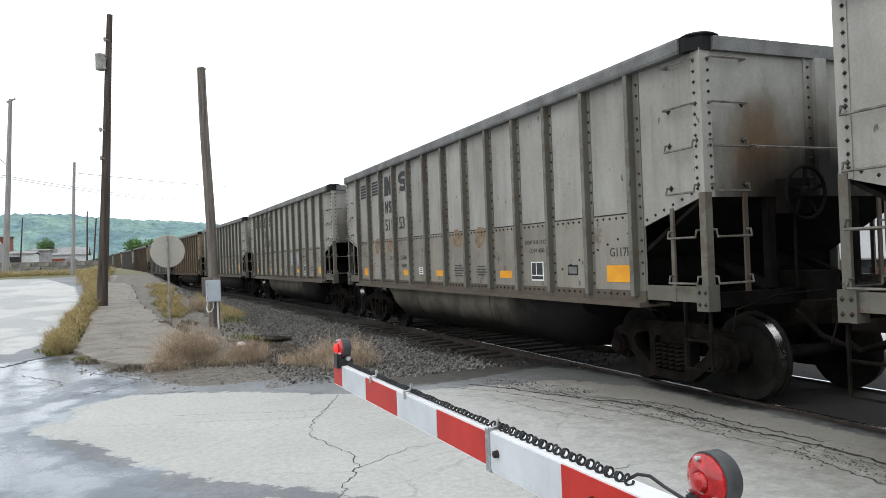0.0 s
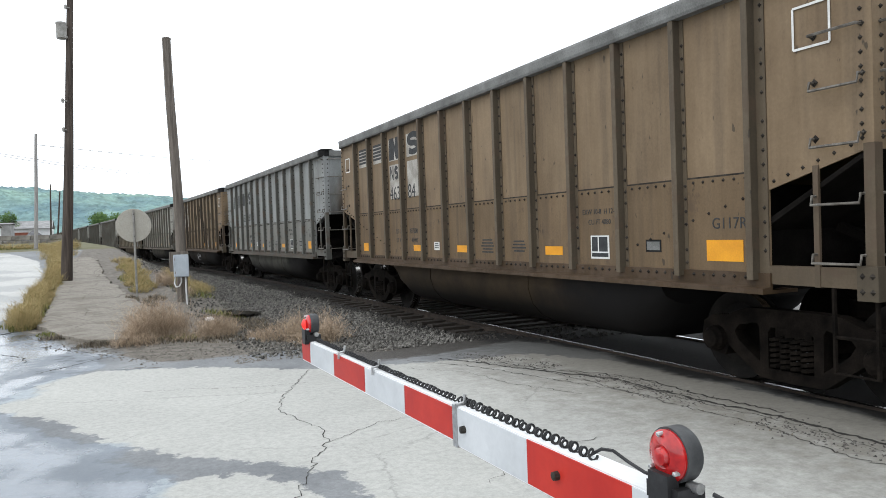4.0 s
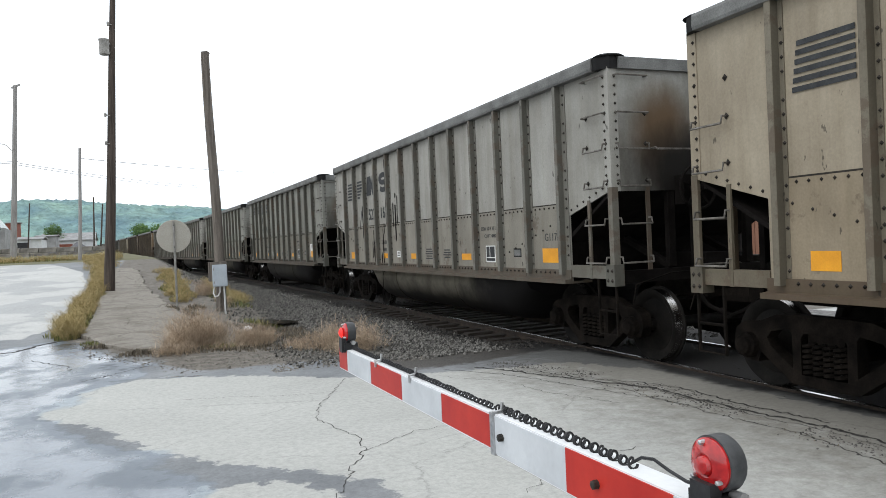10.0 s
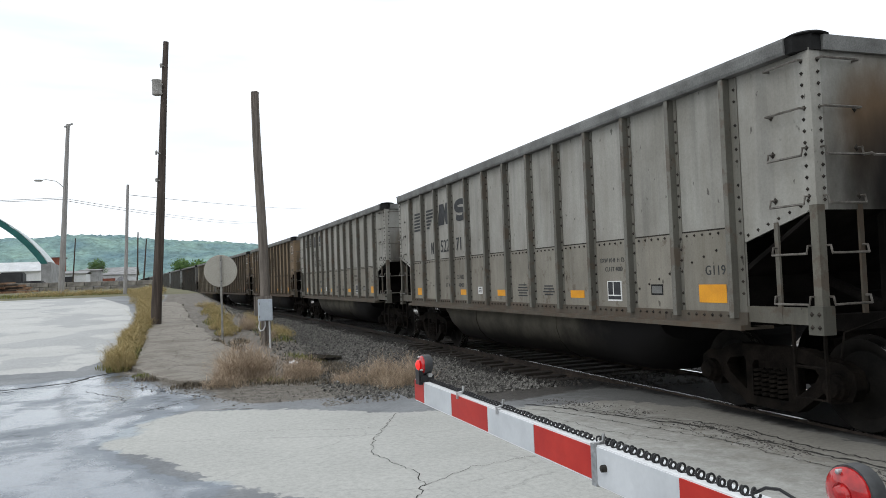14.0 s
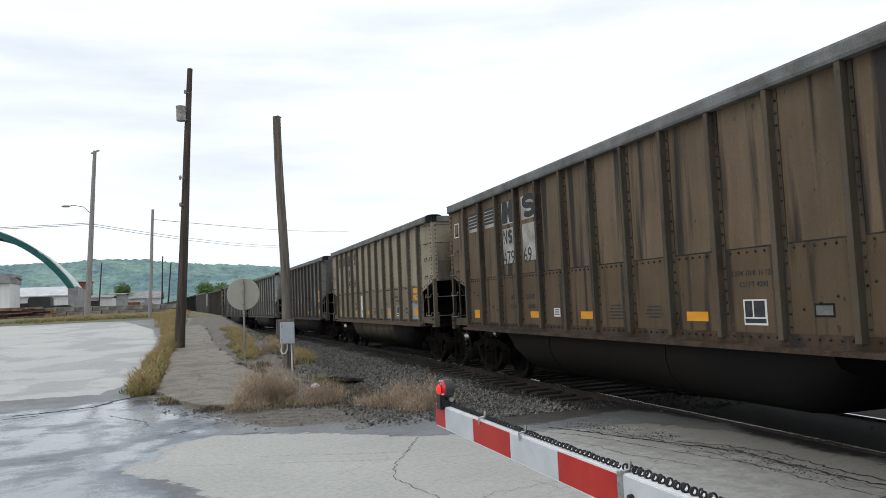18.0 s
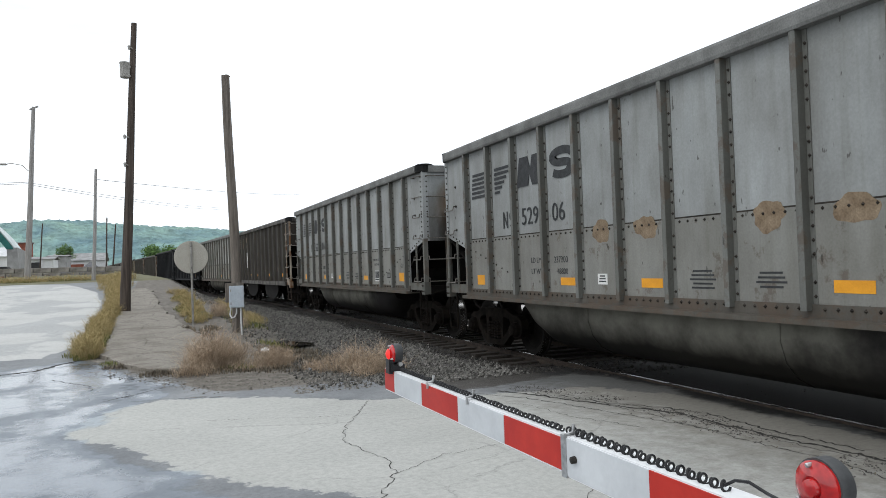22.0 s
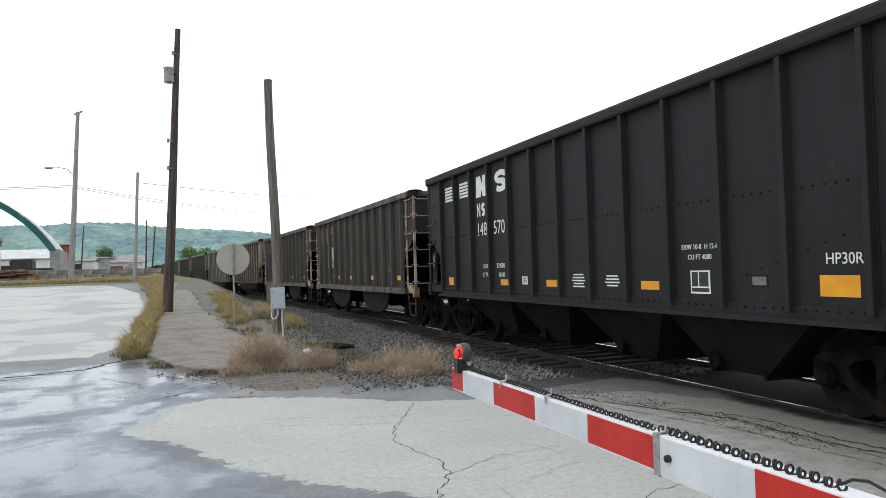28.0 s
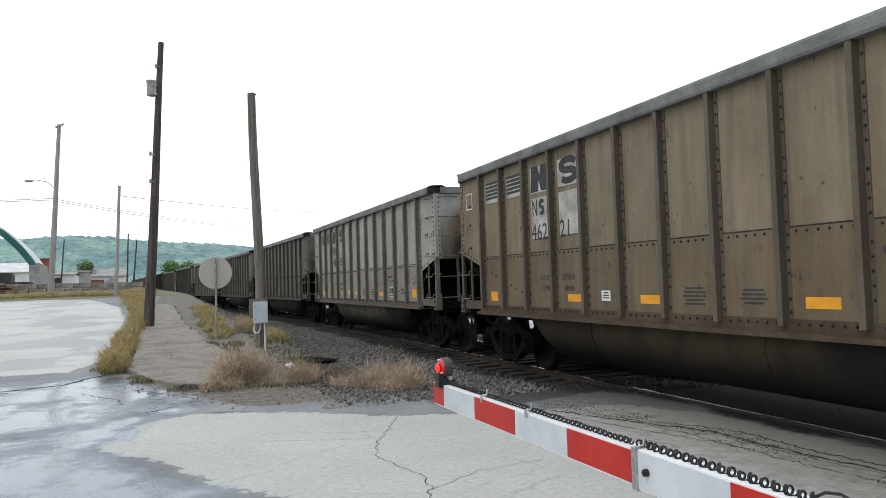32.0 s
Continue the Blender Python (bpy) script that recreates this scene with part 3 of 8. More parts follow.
TIE = mottled("tie_timber", (0.016, 0.013, 0.011), (0.045, 0.037, 0.03), 5, 0.9, stretch=(1, 8, 8))


def build_track():
    line = thing("railway_track", "steel rails on dark timber ties in grey ballast", "track", kind="structure")
    stations = [-60, -30, 0, 8, 12] + list(range(16, 70, 4)) + [80, 120, 180, 260]
    for side in (-1, 1):
        for name, prof, mat in (("rail", [(-0.07, -0.14), (0.07, -0.14), (0.02, -0.11), (0.02, -0.04), (0.036, -0.03), (0.036, -0.003), (-0.036, -0.003), (-0.036, -0.03), (-0.02, -0.04), (-0.02, -0.11)], RAIL_RUST),
                                ("running_face", [(-0.028, -0.004), (0.028, -0.004), (0.024, 0.0), (-0.024, 0.0)], RAIL_TOP)):
            bm = bmesh.new()
            rings = []
            for s in stations:
                x, y, a = track(s)
                ca, sa = math.cos(a), math.sin(a)
                rings.append([bm.verts.new((x + (side * 0.7525 + u) * ca, y + (side * 0.7525 + u) * sa, RAIL_Z + w)) for u, w in prof])
            k = len(prof)
            for r, q in zip(rings, rings[1:]):
                for i in range(k):
                    bm.faces.new((r[i], r[(i + 1) % k], q[(i + 1) % k], q[i]))
            part(name, bm, mat, line)
    tie = None
    for i in range(90):
        x, y, a = track(9.6 + i * 0.53)
        if tie is None:
            bm = bmesh.new()
            box(bm, -1.3, 1.3, -0.11, 0.11, -0.09, 0.09)
            tie = mesh_of(bm, "tie", TIE)
        ob = new("tie", tie)
        ob.parent = line
        ob.matrix_basis = pose(x + random.uniform(-0.04, 0.04), y, RAIL_Z - 0.185 + random.uniform(-0.012, 0.004), 0, 0, math.degrees(a) + random.uniform(-1, 1))
    rng = np.random.default_rng(4)
    heaps = {"ballast": ([], []), "oily_ballast": ([], [])}
    base = np.array([(1, 0, 0), (-1, 0, 0), (0, 1, 0), (0, -1, 0), (0, 0, 1), (0, 0, -1)], float)
    tri = [(0, 2, 4), (2, 1, 4), (1, 3, 4), (3, 0, 4), (2, 0, 5), (1, 2, 5), (3, 1, 5), (0, 3, 5)]
    for i in range(46000):
        y = 9.3 + 45 * rng.random() ** 1.9 if i < 42000 else rng.uniform(-1, 10.5)
        off = rng.uniform(-4.0, -1.2) if rng.random() < 0.62 else (rng.uniform(-1.3, 3.2) if rng.random() < 0.6 else rng.uniform(-4.9, -3.2))
        x = float(track_x(y)) + off
        # stones below the cars get the near-black colour: oil plus painted shade
        oily_shaded = -1.62 + 0.16 * math.sin(y * 1.7) + 0.12 * rng.standard_normal() < off < 1.9
        if y < 10.2 + 0.5 * rng.random() and (off < -0.95 + 0.1 * rng.standard_normal() or rng.random() < 0.7 or off > 1.9):
            continue
        r = rng.uniform(0.012, 0.034) if i < 42000 else rng.uniform(0.006, 0.016)
        z = float(land(x, y)) + r * (0.1 if oily_shaded else 0.4)
        p = base * r * rng.uniform(0.6, 1.25, (6, 1)) * rng.uniform(0.75, 1.25, 3)
        ca, sa = math.cos(i), math.sin(i)
        p = p @ np.array([[ca, sa, 0], [-sa, ca, 0.3], [0.2, -0.3, 1]])
        verts, faces = heaps["oily_ballast" if oily_shaded else "ballast"]
        k = len(verts)
        verts += (p + (x, y, z)).tolist()
        faces += [(a + k, b + k, c + k) for a, b, c in tri]
    for name, (verts, faces) in heaps.items():
        stones = new(name, raw_mesh(name, verts, faces, OILY_SHADED_ISLAND if name[0] == "o" else BALLAST_ISLAND))
        stones.parent = line
        tagged(stones, "ballast stones round the ties, blackened by oil and painted shade" if name[0] == "o" else "crushed grey ballast stones", kind="stuff")


def island_material(name, dark, pale):
    m, nt, n, l, b = mat_new(name)
    geo = n.new("ShaderNodeNewGeometry")
    r = ramp_node(nt, geo.outputs["Random Per Island"], 0.0, 1.0, dark, pale)
    fine = noise_node(nt, 40, 4, 0.6)
    f = ramp_node(nt, fine.outputs["Fac"], 0.3, 0.7, (0.7, 0.7, 0.7, 1), (1.1, 1.1, 1.1, 1))
    x = mix_node(nt, 1.0, r.outputs[0], f.outputs[0], "MULTIPLY")
    l.new(x.outputs[2], b.inputs["Base Color"])
    b.inputs["Roughness"].default_value = 0.9
    return m


BALLAST_ISLAND = island_material("ballast_pieces", (0.03, 0.028, 0.025, 1), (0.235, 0.225, 0.205, 1))
OILY_SHADED_ISLAND = island_material("oily_shaded_pieces", (0.006, 0.0055, 0.005, 1), (0.06, 0.054, 0.047, 1))
build_track()
# ---- the coal train ----
HALF, SHEET = 1.6, 1.5
RIB_OUT = 1.592
Z_SEAM, Z_SILL = 2.06, 1.03
# three builds of car: panel width, half the body's length, rim's underside and top
SIZES = {"g": (0.925, 6.68, 3.63, 3.79), "l": (0.950, 6.80, 3.63, 3.79), "h": (0.9575, 6.72, 3.54, 3.69), "b": (0.955, 6.82, 3.64, 3.79)}
PITCH = 14.942


def rivet(bm, p, d, r=0.019):
    """A small rivet head at p that stands out along d (an axis and a sign)."""
    ax, sg = d
    p = Vector(p)
    u = Vector((0, 1, 0)) if ax == 0 else Vector((1, 0, 0))
    w = Vector((0, 0, 1))
    tip = p + Vector((sg * 0.026, 0, 0) if ax == 0 else (0, sg * 0.026, 0))
    ring = [bm.verts.new(p + u * a * r + w * c * r) for a, c in ((-1, 0), (0, -1), (1, 0), (0, 1))]
    t = bm.verts.new(tip)
    for i in range(4):
        bm.faces.new((ring[i], ring[(i + 1) % 4], t))


def wheel_meshes():
    bm = bmesh.new()
    lathe(bm, [(-0.035, 0.09), (-0.06, 0.10), (-0.02, 0.16), (0.0, 0.33), (-0.055, 0.40), (-0.055, 0.452), (0.062, 0.458), (0.066, 0.485), (0.088, 0.485), (0.09, 0.40), (0.03, 0.34), (0.02, 0.16), (0.05, 0.10)], (0, 0, 0), "x", 28)
    w = mesh_of(bm, "wheel", [WHEEL, TREAD], True)
    for f in w.polygons:
        c = f.center
        if -0.05 < c.x < 0.062 and math.hypot(c.y, c.z) > 0.43 and abs(f.normal.x) < 0.5:
            f.material_index = 1
    bm = bmesh.new()
    lathe(bm, [(-0.98, 0.065), (-0.70, 0.08), (-0.6, 0.075), (0.6, 0.075), (0.70, 0.08), (0.98, 0.065)], (0, 0, 0), "x", 12)
    a = mesh_of(bm, "axle", WHEEL, True)
    return w, a


def sideframe_mesh():
    """A cast truck sideframe in the y-z plane: one plate with a spring window and two corner windows."""
    half = [(0.0, 0.13), (0.36, 0.14), (0.46, 0.21), (0.74, 0.40), (0.78, 0.30), (0.86, 0.30), (1.04, 0.34), (1.10, 0.46), (1.07, 0.62), (0.95, 0.69), (0.74, 0.71), (0.52, 0.79), (0.26, 0.80), (0.0, 0.80)]
    outer = half + [(-y, z) for y, z in half[-2:0:-1]]
    holes = [[(-0.25, 0.24), (0.25, 0.24), (0.25, 0.58), (0.21, 0.63), (-0.21, 0.63), (-0.25, 0.58)]]
    for s in (-1, 1):
        holes.append([(s * 0.35, 0.29), (s * 0.60, 0.46), (s * 0.66, 0.55), (s * 0.60, 0.62), (s * 0.38, 0.66), (s * 0.35, 0.62)])
    bm = bmesh.new()
    d = 0.14
    loops = []
    for loop in [outer] + holes:
        vs = [bm.verts.new((-d / 2, y, z)) for y, z in loop]
        loops.append(vs)
        for a, b in zip(vs, vs[1:] + vs[:1]):
            bm.edges.new((a, b))
    bmesh.ops.triangle_fill(bm, use_beauty=True, use_dissolve=False, edges=bm.edges[:], normal=(1, 0, 0))
    front = bm.faces[:]
    ext = bmesh.ops.extrude_face_region(bm, geom=front)
    for v in ext["geom"]:
        if isinstance(v, bmesh.types.BMVert):
            v.co.x = d / 2
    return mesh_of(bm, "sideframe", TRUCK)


def bearing_mesh():
    bm = bmesh.new()
    lathe(bm, [(-0.19, 0.05), (-0.18, 0.09), (-0.15, 0.105), (-0.13, 0.125), (-0.05, 0.13), (0.05, 0.13)], (0, 0, 0), "x", 14)
    return mesh_of(bm, "bearing_cap", TRUCK)


def spring_mesh():
    bm = bmesh.new()
    for row in (-0.17, -0.057, 0.057, 0.17):
        pts = [(0.055 * math.cos(a * 0.9) - 0.04, row + 0.058 * math.sin(a * 0.9), 0.25 + 0.30 * a / 42) for a in range(43)]
        rod(bm, pts, 0.021, 5)
    return mesh_of(bm, "spring_nest", TRUCK)


def bolster_mesh():
    bm = bmesh.new()
    bar(bm, (-1.05, 0, 0.60), (1.05, 0, 0.60), 0.40, 0.13)
    box(bm, -0.75, 0.75, -0.16, 0.16, 0.38, 0.55)
    lathe(bm, [(0.66, 0.18), (0.82, 0.18)], (0, 0, 0), "z", 12)
    return mesh_of(bm, "bolster", TRUCK)


W_MESH, A_MESH = wheel_meshes()
FRAME_MESH, SPRING_MESH, BOLSTER_MESH, BEARING_MESH = sideframe_mesh(), spring_mesh(), bolster_mesh(), bearing_mesh()


def child(name, me, parent, m=None):
    ob = new(name, me)
    ob.parent = parent
    if m is not None:
        ob.matrix_basis = m
    return ob


def add_truck(car, y):
    """A four-wheel truck under a car: bolster, sideframes with springs, wheels on their axles."""
    for s in (-1, 1):
        fr = child("sideframe", FRAME_MESH, car, pose(s * 1.02, y, 0, 0, 0, 0 if s < 0 else 180))
        child("spring_nest", SPRING_MESH, fr)
        for dy in (-0.89, 0.89):
            child("bearing_cap", BEARING_MESH, fr, pose(0, dy, 0.46))
    child("bolster", BOLSTER_MESH, car, pose(0, y, 0))
    for dy in (-0.89, 0.89):
        ax = child("axle", A_MESH, car, pose(0, y + dy, 0.46))
        for s in (-1, 1):
            w = child("wheel", W_MESH, ax, pose(s * 0.74, 0, 0, 0, 0, 0 if s < 0 else 180))
            w["label"] = "dark steel wheel with polished tread"


def grab(bm, p, q, out, r=0.011, hook=0.07, drop=0.05):
    """A bent grab iron from p to q that stands out along the vector out, its ends cranked up."""
    p, q, o = Vector(p), Vector(q), Vector(out).normalized()
    up = Vector((0, 0, drop))
    rod(bm, [p + up, p + up + o * hook * 0.8, p + o * hook, q + o * hook, q + up + o * hook * 0.8, q + up], r, 5)


def coupler(car, sg):
    bm = bmesh.new()
    box(bm, -0.30, 0.30, sg * 5.9, sg * 6.9, 0.80, 1.05)
    bar(bm, (0, sg * 6.85, 0.90), (0, sg * 7.42, 0.90), 0.17, 0.2)
    prism(bm, [(-0.17, sg * 7.36), (0.14, sg * 7.36), (0.19, sg * 7.60), (0.06, sg * 7.72), (0.02, sg * 7.55), (-0.12, sg * 7.58), (-0.2, sg * 7.70)], 0.76, 1.04, "z")
    part("coupler", bm, TRUCK, car, "dark cast knuckle coupler")
    bm = bmesh.new()
    rod(bm, [(-0.42, sg * 6.75, 0.95), (-0.46, sg * 7.1, 0.72), (-0.40, sg * 7.45, 0.60), (-0.25, sg * 7.72, 0.66)], 0.028, 6)
    part("air_hose", bm, SOOT, car)
    bm = bmesh.new()
    rod(bm, [(-0.15, sg * 6.9, 1.16), (-0.9, sg * 6.95, 1.14), (-1.35, sg * 6.88, 1.02), (-1.42, sg * 6.9, 0.8)], 0.010, 5)
    part("uncoupling_lever", bm, TRUCK, car)


def brake_wheel(car, x, y, z, mat=None):
    bm = bmesh.new()
    pts = [(x + 0.27 * math.cos(k * math.tau / 20), y, z + 0.27 * math.sin(k * math.tau / 20)) for k in range(21)]
    rod(bm, pts, 0.02, 6)
    for k in range(5):
        a = k * math.tau / 5 + 0.3
        bar(bm, (x, y + 0.03, z), (x + 0.26 * math.cos(a), y, z + 0.26 * math.sin(a)), 0.035, 0.02, (0, 1, 0))
    lathe(bm, [(-0.05, 0.05), (0.02, 0.07), (0.10, 0.07)], (x, y, z), "y", 10)
    w = part("brake_wheel", bm, mat or SOOT, car, "dark spoked hand-brake wheel" if mat else "black spoked hand-brake wheel")
    bm = bmesh.new()
    box(bm, x - 0.15, x + 0.15, y + 0.08, y + 0.26, z - 0.2, z + 0.16)
    rod(bm, [(x, y + 0.15, z - 0.18), (x + 0.02, y + 0.18, 1.2)], 0.018, 5)
    part("brake_gear", bm, SOOT, car)
    return w


def ribs_of(kind):
    return [SIZES[kind][0] * (i - 6) for i in range(13)]


def corner_cap(car, sg, e, body, z_rim, z_top):
    bm = bmesh.new()
    prism(bm, [(sg * 1.38, e * (body - 0.20)), (sg * (HALF - 0.01), e * (body - 0.20)), (sg * (HALF - 0.01), e * (body - 0.10)), (sg * (HALF - 0.11), e * (body + 0.03)), (sg * 1.38, e * (body + 0.03))], z_rim, z_top - 0.01, "z")
    lathe(bm, [(z_top - 0.012, 0.19), (z_top, 0.20), (z_top + 0.022, 0.16), (z_top + 0.036, 0.05)], (sg * 1.40, e * (body - 0.12), 0), "z", 18)
    part("corner_cap", bm, DARKCAP, car, "black corner casting")


def gondola(kind="g"):
    """A ribbed coal car: riveted side panels, open end bays over the trucks; a round-bottomed tub below, or steep hoppers on the black build."""
    bay, body, z_rim, z_top = SIZES[kind]
    black = kind == "b"
    ribs = ribs_of(kind)
    seam = 2.36 if black else Z_SEAM
    car = thing("coal_hopper" if black else "coal_gondola", "grey riveted steel bathtub coal gondola with vertical ribs", "freight car", group="cars of the coal train")
    inner = -ribs[0] + 0.15
    for sg in (-1, 1):
        xo, xi = sg * SHEET, sg * (SHEET - 0.02)
        bm = bmesh.new()
        cut = (2.42, 1.80) if black else (2.17, 1.90)
        poly = [(-body, z_rim), (-body, cut[0]), (-inner, cut[1]), (-inner, Z_SILL), (inner, Z_SILL), (inner, cut[1]), (body, cut[0]), (body, z_rim)]
        prism(bm, poly, xi, xo)
        part("side_sheet", bm, PAINT, car)
        bm = bmesh.new()
        box(bm, *sorted((xo, xo + sg * 0.008)), ribs[0], ribs[-1], Z_SILL + 0.002, seam)
        part("lower_side_plate", bm, PAINT if black else LOWPAINT, car)
        if not black:
            # added dark strip: the seam's shadow line together with its dirt
            bm = bmesh.new()
            box(bm, *sorted((xo, xo + sg * 0.006)), ribs[0], ribs[-1], seam + 0.001, seam + 0.017)
            part("seam_caulk", bm, RUST_SHADE, car, "dark strip for the seam's shadow and dirt")
        bm = bmesh.new()
        for a, b in zip(ribs, ribs[1:]):
            for k in range(6):
                y = a + 0.10 + k * (b - a - 0.28) / 5
                rivet(bm, (xo + sg * 0.006, y, seam - 0.035), (0, sg), 0.021)
                rivet(bm, (xo + sg * 0.03, y, Z_SILL + 0.11), (0, sg), 0.021)
        if not black:
            for i, y in enumerate(ribs):
                for k in range(19):
                    if (i * 5 + k * 3) % 11 not in (0, 4):
                        rivet(bm, (xo + sg * 0.012, y - (0.112 if i == 0 else 0.074), 1.25 + k * 0.125), (0, sg), 0.02)
        for e in (-1, 1):
            for k in range(13):
                rivet(bm, (sg * (SHEET + 0.012), e * (body - 0.085), 2.24 + k * 0.108), (0, sg), 0.021)
                rivet(bm, (sg * (SHEET - 0.085), e * (body + 0.012), 2.24 + k * 0.108), (1, e), 0.021)
                if not black:
                    rivet(bm, (-0.055 * sg, e * (body + 0.016), 2.24 + k * 0.108), (1, e), 0.021)
            for k in range(6):
                u = (k + 0.4) / 6
                rivet(bm, (xo, e * (inner + (body - inner - 0.1) * u), cut[1] + 0.055 + (cut[0] - cut[1]) * u), (0, sg), 0.02)
            for z in (1.07, 1.19):
                for dy in (-0.085, 0.0):
                    rivet(bm, (sg * (SHEET + 0.045), e * (body + dy), z), (0, sg), 0.026)
            for z in (3.10, 2.66, 2.21):
                up = 0.0 if z > 2.9 else 0.07
                for y in (body - 0.50, body - 0.075):
                    rivet(bm, (sg * (SHEET + 0.004), e * y, z + up), (0, sg), 0.036)
                rivet(bm, (sg * 0.98, e * body, z + up), (1, e), 0.036)
            # the slope sheet's rivet line across two panels
            for k in range(8):
                rivet(bm, (xo + sg * 0.006, e * (5.42 - k * 0.21), 1.84 - k * 0.06), (0, sg), 0.02)
        rv = part("rivets", bm, DARKCAP if black else RUST_SHADE, car)
        rv["kind"] = "stuff"
        for y in ribs:
            bm = bmesh.new()
            flange = 0.06 if black else (0.15 if y == ribs[0] else 0.095)
            prism(bm, [(sg * (SHEET + 0.001), y - flange), (sg * (SHEET + 0.012), y - flange), (sg * (SHEET + 0.012), y - 0.045), (sg * (RIB_OUT - 0.006), y - 0.036), (sg * RIB_OUT, y - 0.028), (sg * RIB_OUT, y + 0.028), (sg * (RIB_OUT - 0.006), y + 0.036), (sg * (SHEET + 0.001), y + 0.045)], Z_SILL + 0.09, z_rim - 0.002, "z")
            # web faces take the shade-darkened tint; edge and flange have their own
            rb = part("rib", bm, PAINT if black else [SHADE_GRIME_PAINT, EDGEPAINT, RIBPAINT], car)
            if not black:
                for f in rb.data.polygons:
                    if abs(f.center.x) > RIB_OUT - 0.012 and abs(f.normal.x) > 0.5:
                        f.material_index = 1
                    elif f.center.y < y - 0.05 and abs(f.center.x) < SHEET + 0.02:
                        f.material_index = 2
        bm = bmesh.new()
        prism(bm, [(sg * SHEET, z_rim), (sg * HALF, z_rim), (sg * (HALF + 0.012), z_rim + 0.03), (sg * (HALF + 0.012), z_top - 0.03), (sg * HALF, z_top), (sg * 1.42, z_top), (sg * 1.42, z_rim + 0.02)], -body + 0.19, body - 0.19, "y")
        part("top_chord", bm, PAINT if black else RIM, car, "" if black else "dented grey steel top chord")
        bm = bmesh.new()
        prism(bm, [(sg * SHEET, 1.18), (sg * (SHEET + 0.03), 1.18), (sg * (SHEET + 0.03), 1.06), (sg * (HALF + 0.02), 1.05), (sg * (HALF + 0.02), 1.0), (sg * 1.2, 1.0), (sg * 1.2, 1.03), (sg * SHEET, 1.03)], -inner - 0.02, inner + 0.02, "y")
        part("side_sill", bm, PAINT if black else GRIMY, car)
        iron = BRAKEIRON if black else GRAB
        for e in (-1, 1):
            for name, proud, wide, thick, z0, z1, mat in (("corner_angle", 0.010, 0.13, 0.02, 2.15, z_rim + 0.02, PAINT), ("corner_post", 0.016, 0.09, 0.03, 1.05, 2.2, POSTPAINT)):
                a, b = SHEET + proud, body + proud
                bm = bmesh.new()
                prism(bm, [(sg * a, e * b), (sg * (a - wide), e * b), (sg * (a - wide), e * (b - thick)), (sg * (a - thick), e * (b - thick)), (sg * (a - thick), e * (b - wide)), (sg * a, e * (b - wide))], z0, z1, "z")
                part(name, bm, PAINT if black else mat, car)
            corner_cap(car, sg, e, body, z_rim, z_top)
            bm = bmesh.new()
            box(bm, *sorted((sg * (SHEET + 0.012), sg * (SHEET - 0.06))), *sorted((e * inner, e * (body - 0.12))), 1.085, 1.245)
            part("end_sill", bm, PAINT if black else POSTPAINT, car)
            bm = bmesh.new()
            box(bm, *sorted((sg * (SHEET + 0.045), sg * (SHEET - 0.10))), *sorted((e * (body - 0.13), e * (body + 0.045))), 1.0, 1.265)
            part("corner_casting", bm, PAINT if black else SHADE_GRIME_PAINT, car, "bolted corner casting")
            # ladders: rungs on the side and on the end, stiles below the sheet
            for z in ((3.55, 3.10, 2.66, 2.21, 1.75, 1.28) if e < 0 else (2.66, 2.21, 1.75, 1.28)) if sg < 0 else ():
                crank = (0.0 if z > 2.9 else 0.07) if not black else 0.015
                bm = bmesh.new()
                grab(bm, (xo, e * (body - 0.50), z), (xo, e * (body - 0.075), z), (sg, 0, 0), 0.0125, 0.075, crank)
                part("grab_iron", bm, iron, car)
                bm = bmesh.new()
                grab(bm, (sg * 0.98, e * body, z), (sg * (SHEET - 0.075), e * body, z), (0, e, 0), 0.0125, 0.075, crank)
                part("grab_iron", bm, iron, car)
            bm = bmesh.new()
            box(bm, *sorted((xo - sg * 0.01, xo + sg * 0.016)), *sorted((e * (body - 0.525), e * (body - 0.475))), 1.08, 2.07)
            part("ladder_stile", bm, PAINT if black else POSTPAINT, car)
            bm = bmesh.new()
            box(bm, sg * 0.98 - 0.028, sg * 0.98 + 0.028, *sorted((e * (body - 0.015), e * (body + 0.008))), 1.05, 2.2)
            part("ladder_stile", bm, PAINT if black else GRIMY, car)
            bm = bmesh.new()
            rod(bm, [(sg * 1.49, e * (body - 0.37), 1.08), (sg * 1.49, e * (body - 0.37), 0.40), (sg * 1.49, e * body, 0.40), (sg * 1.49, e * body, 1.08)], 0.02, 5)
            rod(bm, [(sg * 1.49, e * (body - 0.37), 0.69), (sg * 1.49, e * body, 0.69)], 0.016, 5)
            part("stirrup_step", bm, TRUCK, car)
    for e in (-1, 1):
        bm = bmesh.new()
        prism(bm, [(e * body, z_rim), (e * body, 2.15), (e * (body - 0.02), 2.15), (e * (body - 0.02), z_rim)], -SHEET + 0.02, SHEET - 0.02)
        part("end_sheet", bm, PAINT if black else SOOTY, car, "" if black else "grey end sheet stained brown and black with soot")
        bm = bmesh.new()
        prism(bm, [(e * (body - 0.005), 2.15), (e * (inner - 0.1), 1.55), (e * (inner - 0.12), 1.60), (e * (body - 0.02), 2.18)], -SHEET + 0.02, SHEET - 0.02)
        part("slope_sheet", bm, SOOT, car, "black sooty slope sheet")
        bm = bmesh.new()
        prism(bm, [(e * (body - 0.1), z_rim), (e * (body + 0.05), z_rim), (e * (body + 0.06), z_top - 0.02), (e * (body - 0.1), z_top)], -1.37, 1.37)
        part("end_chord", bm, PAINT if black else RIM, car)
        if not black:
            bm = bmesh.new()
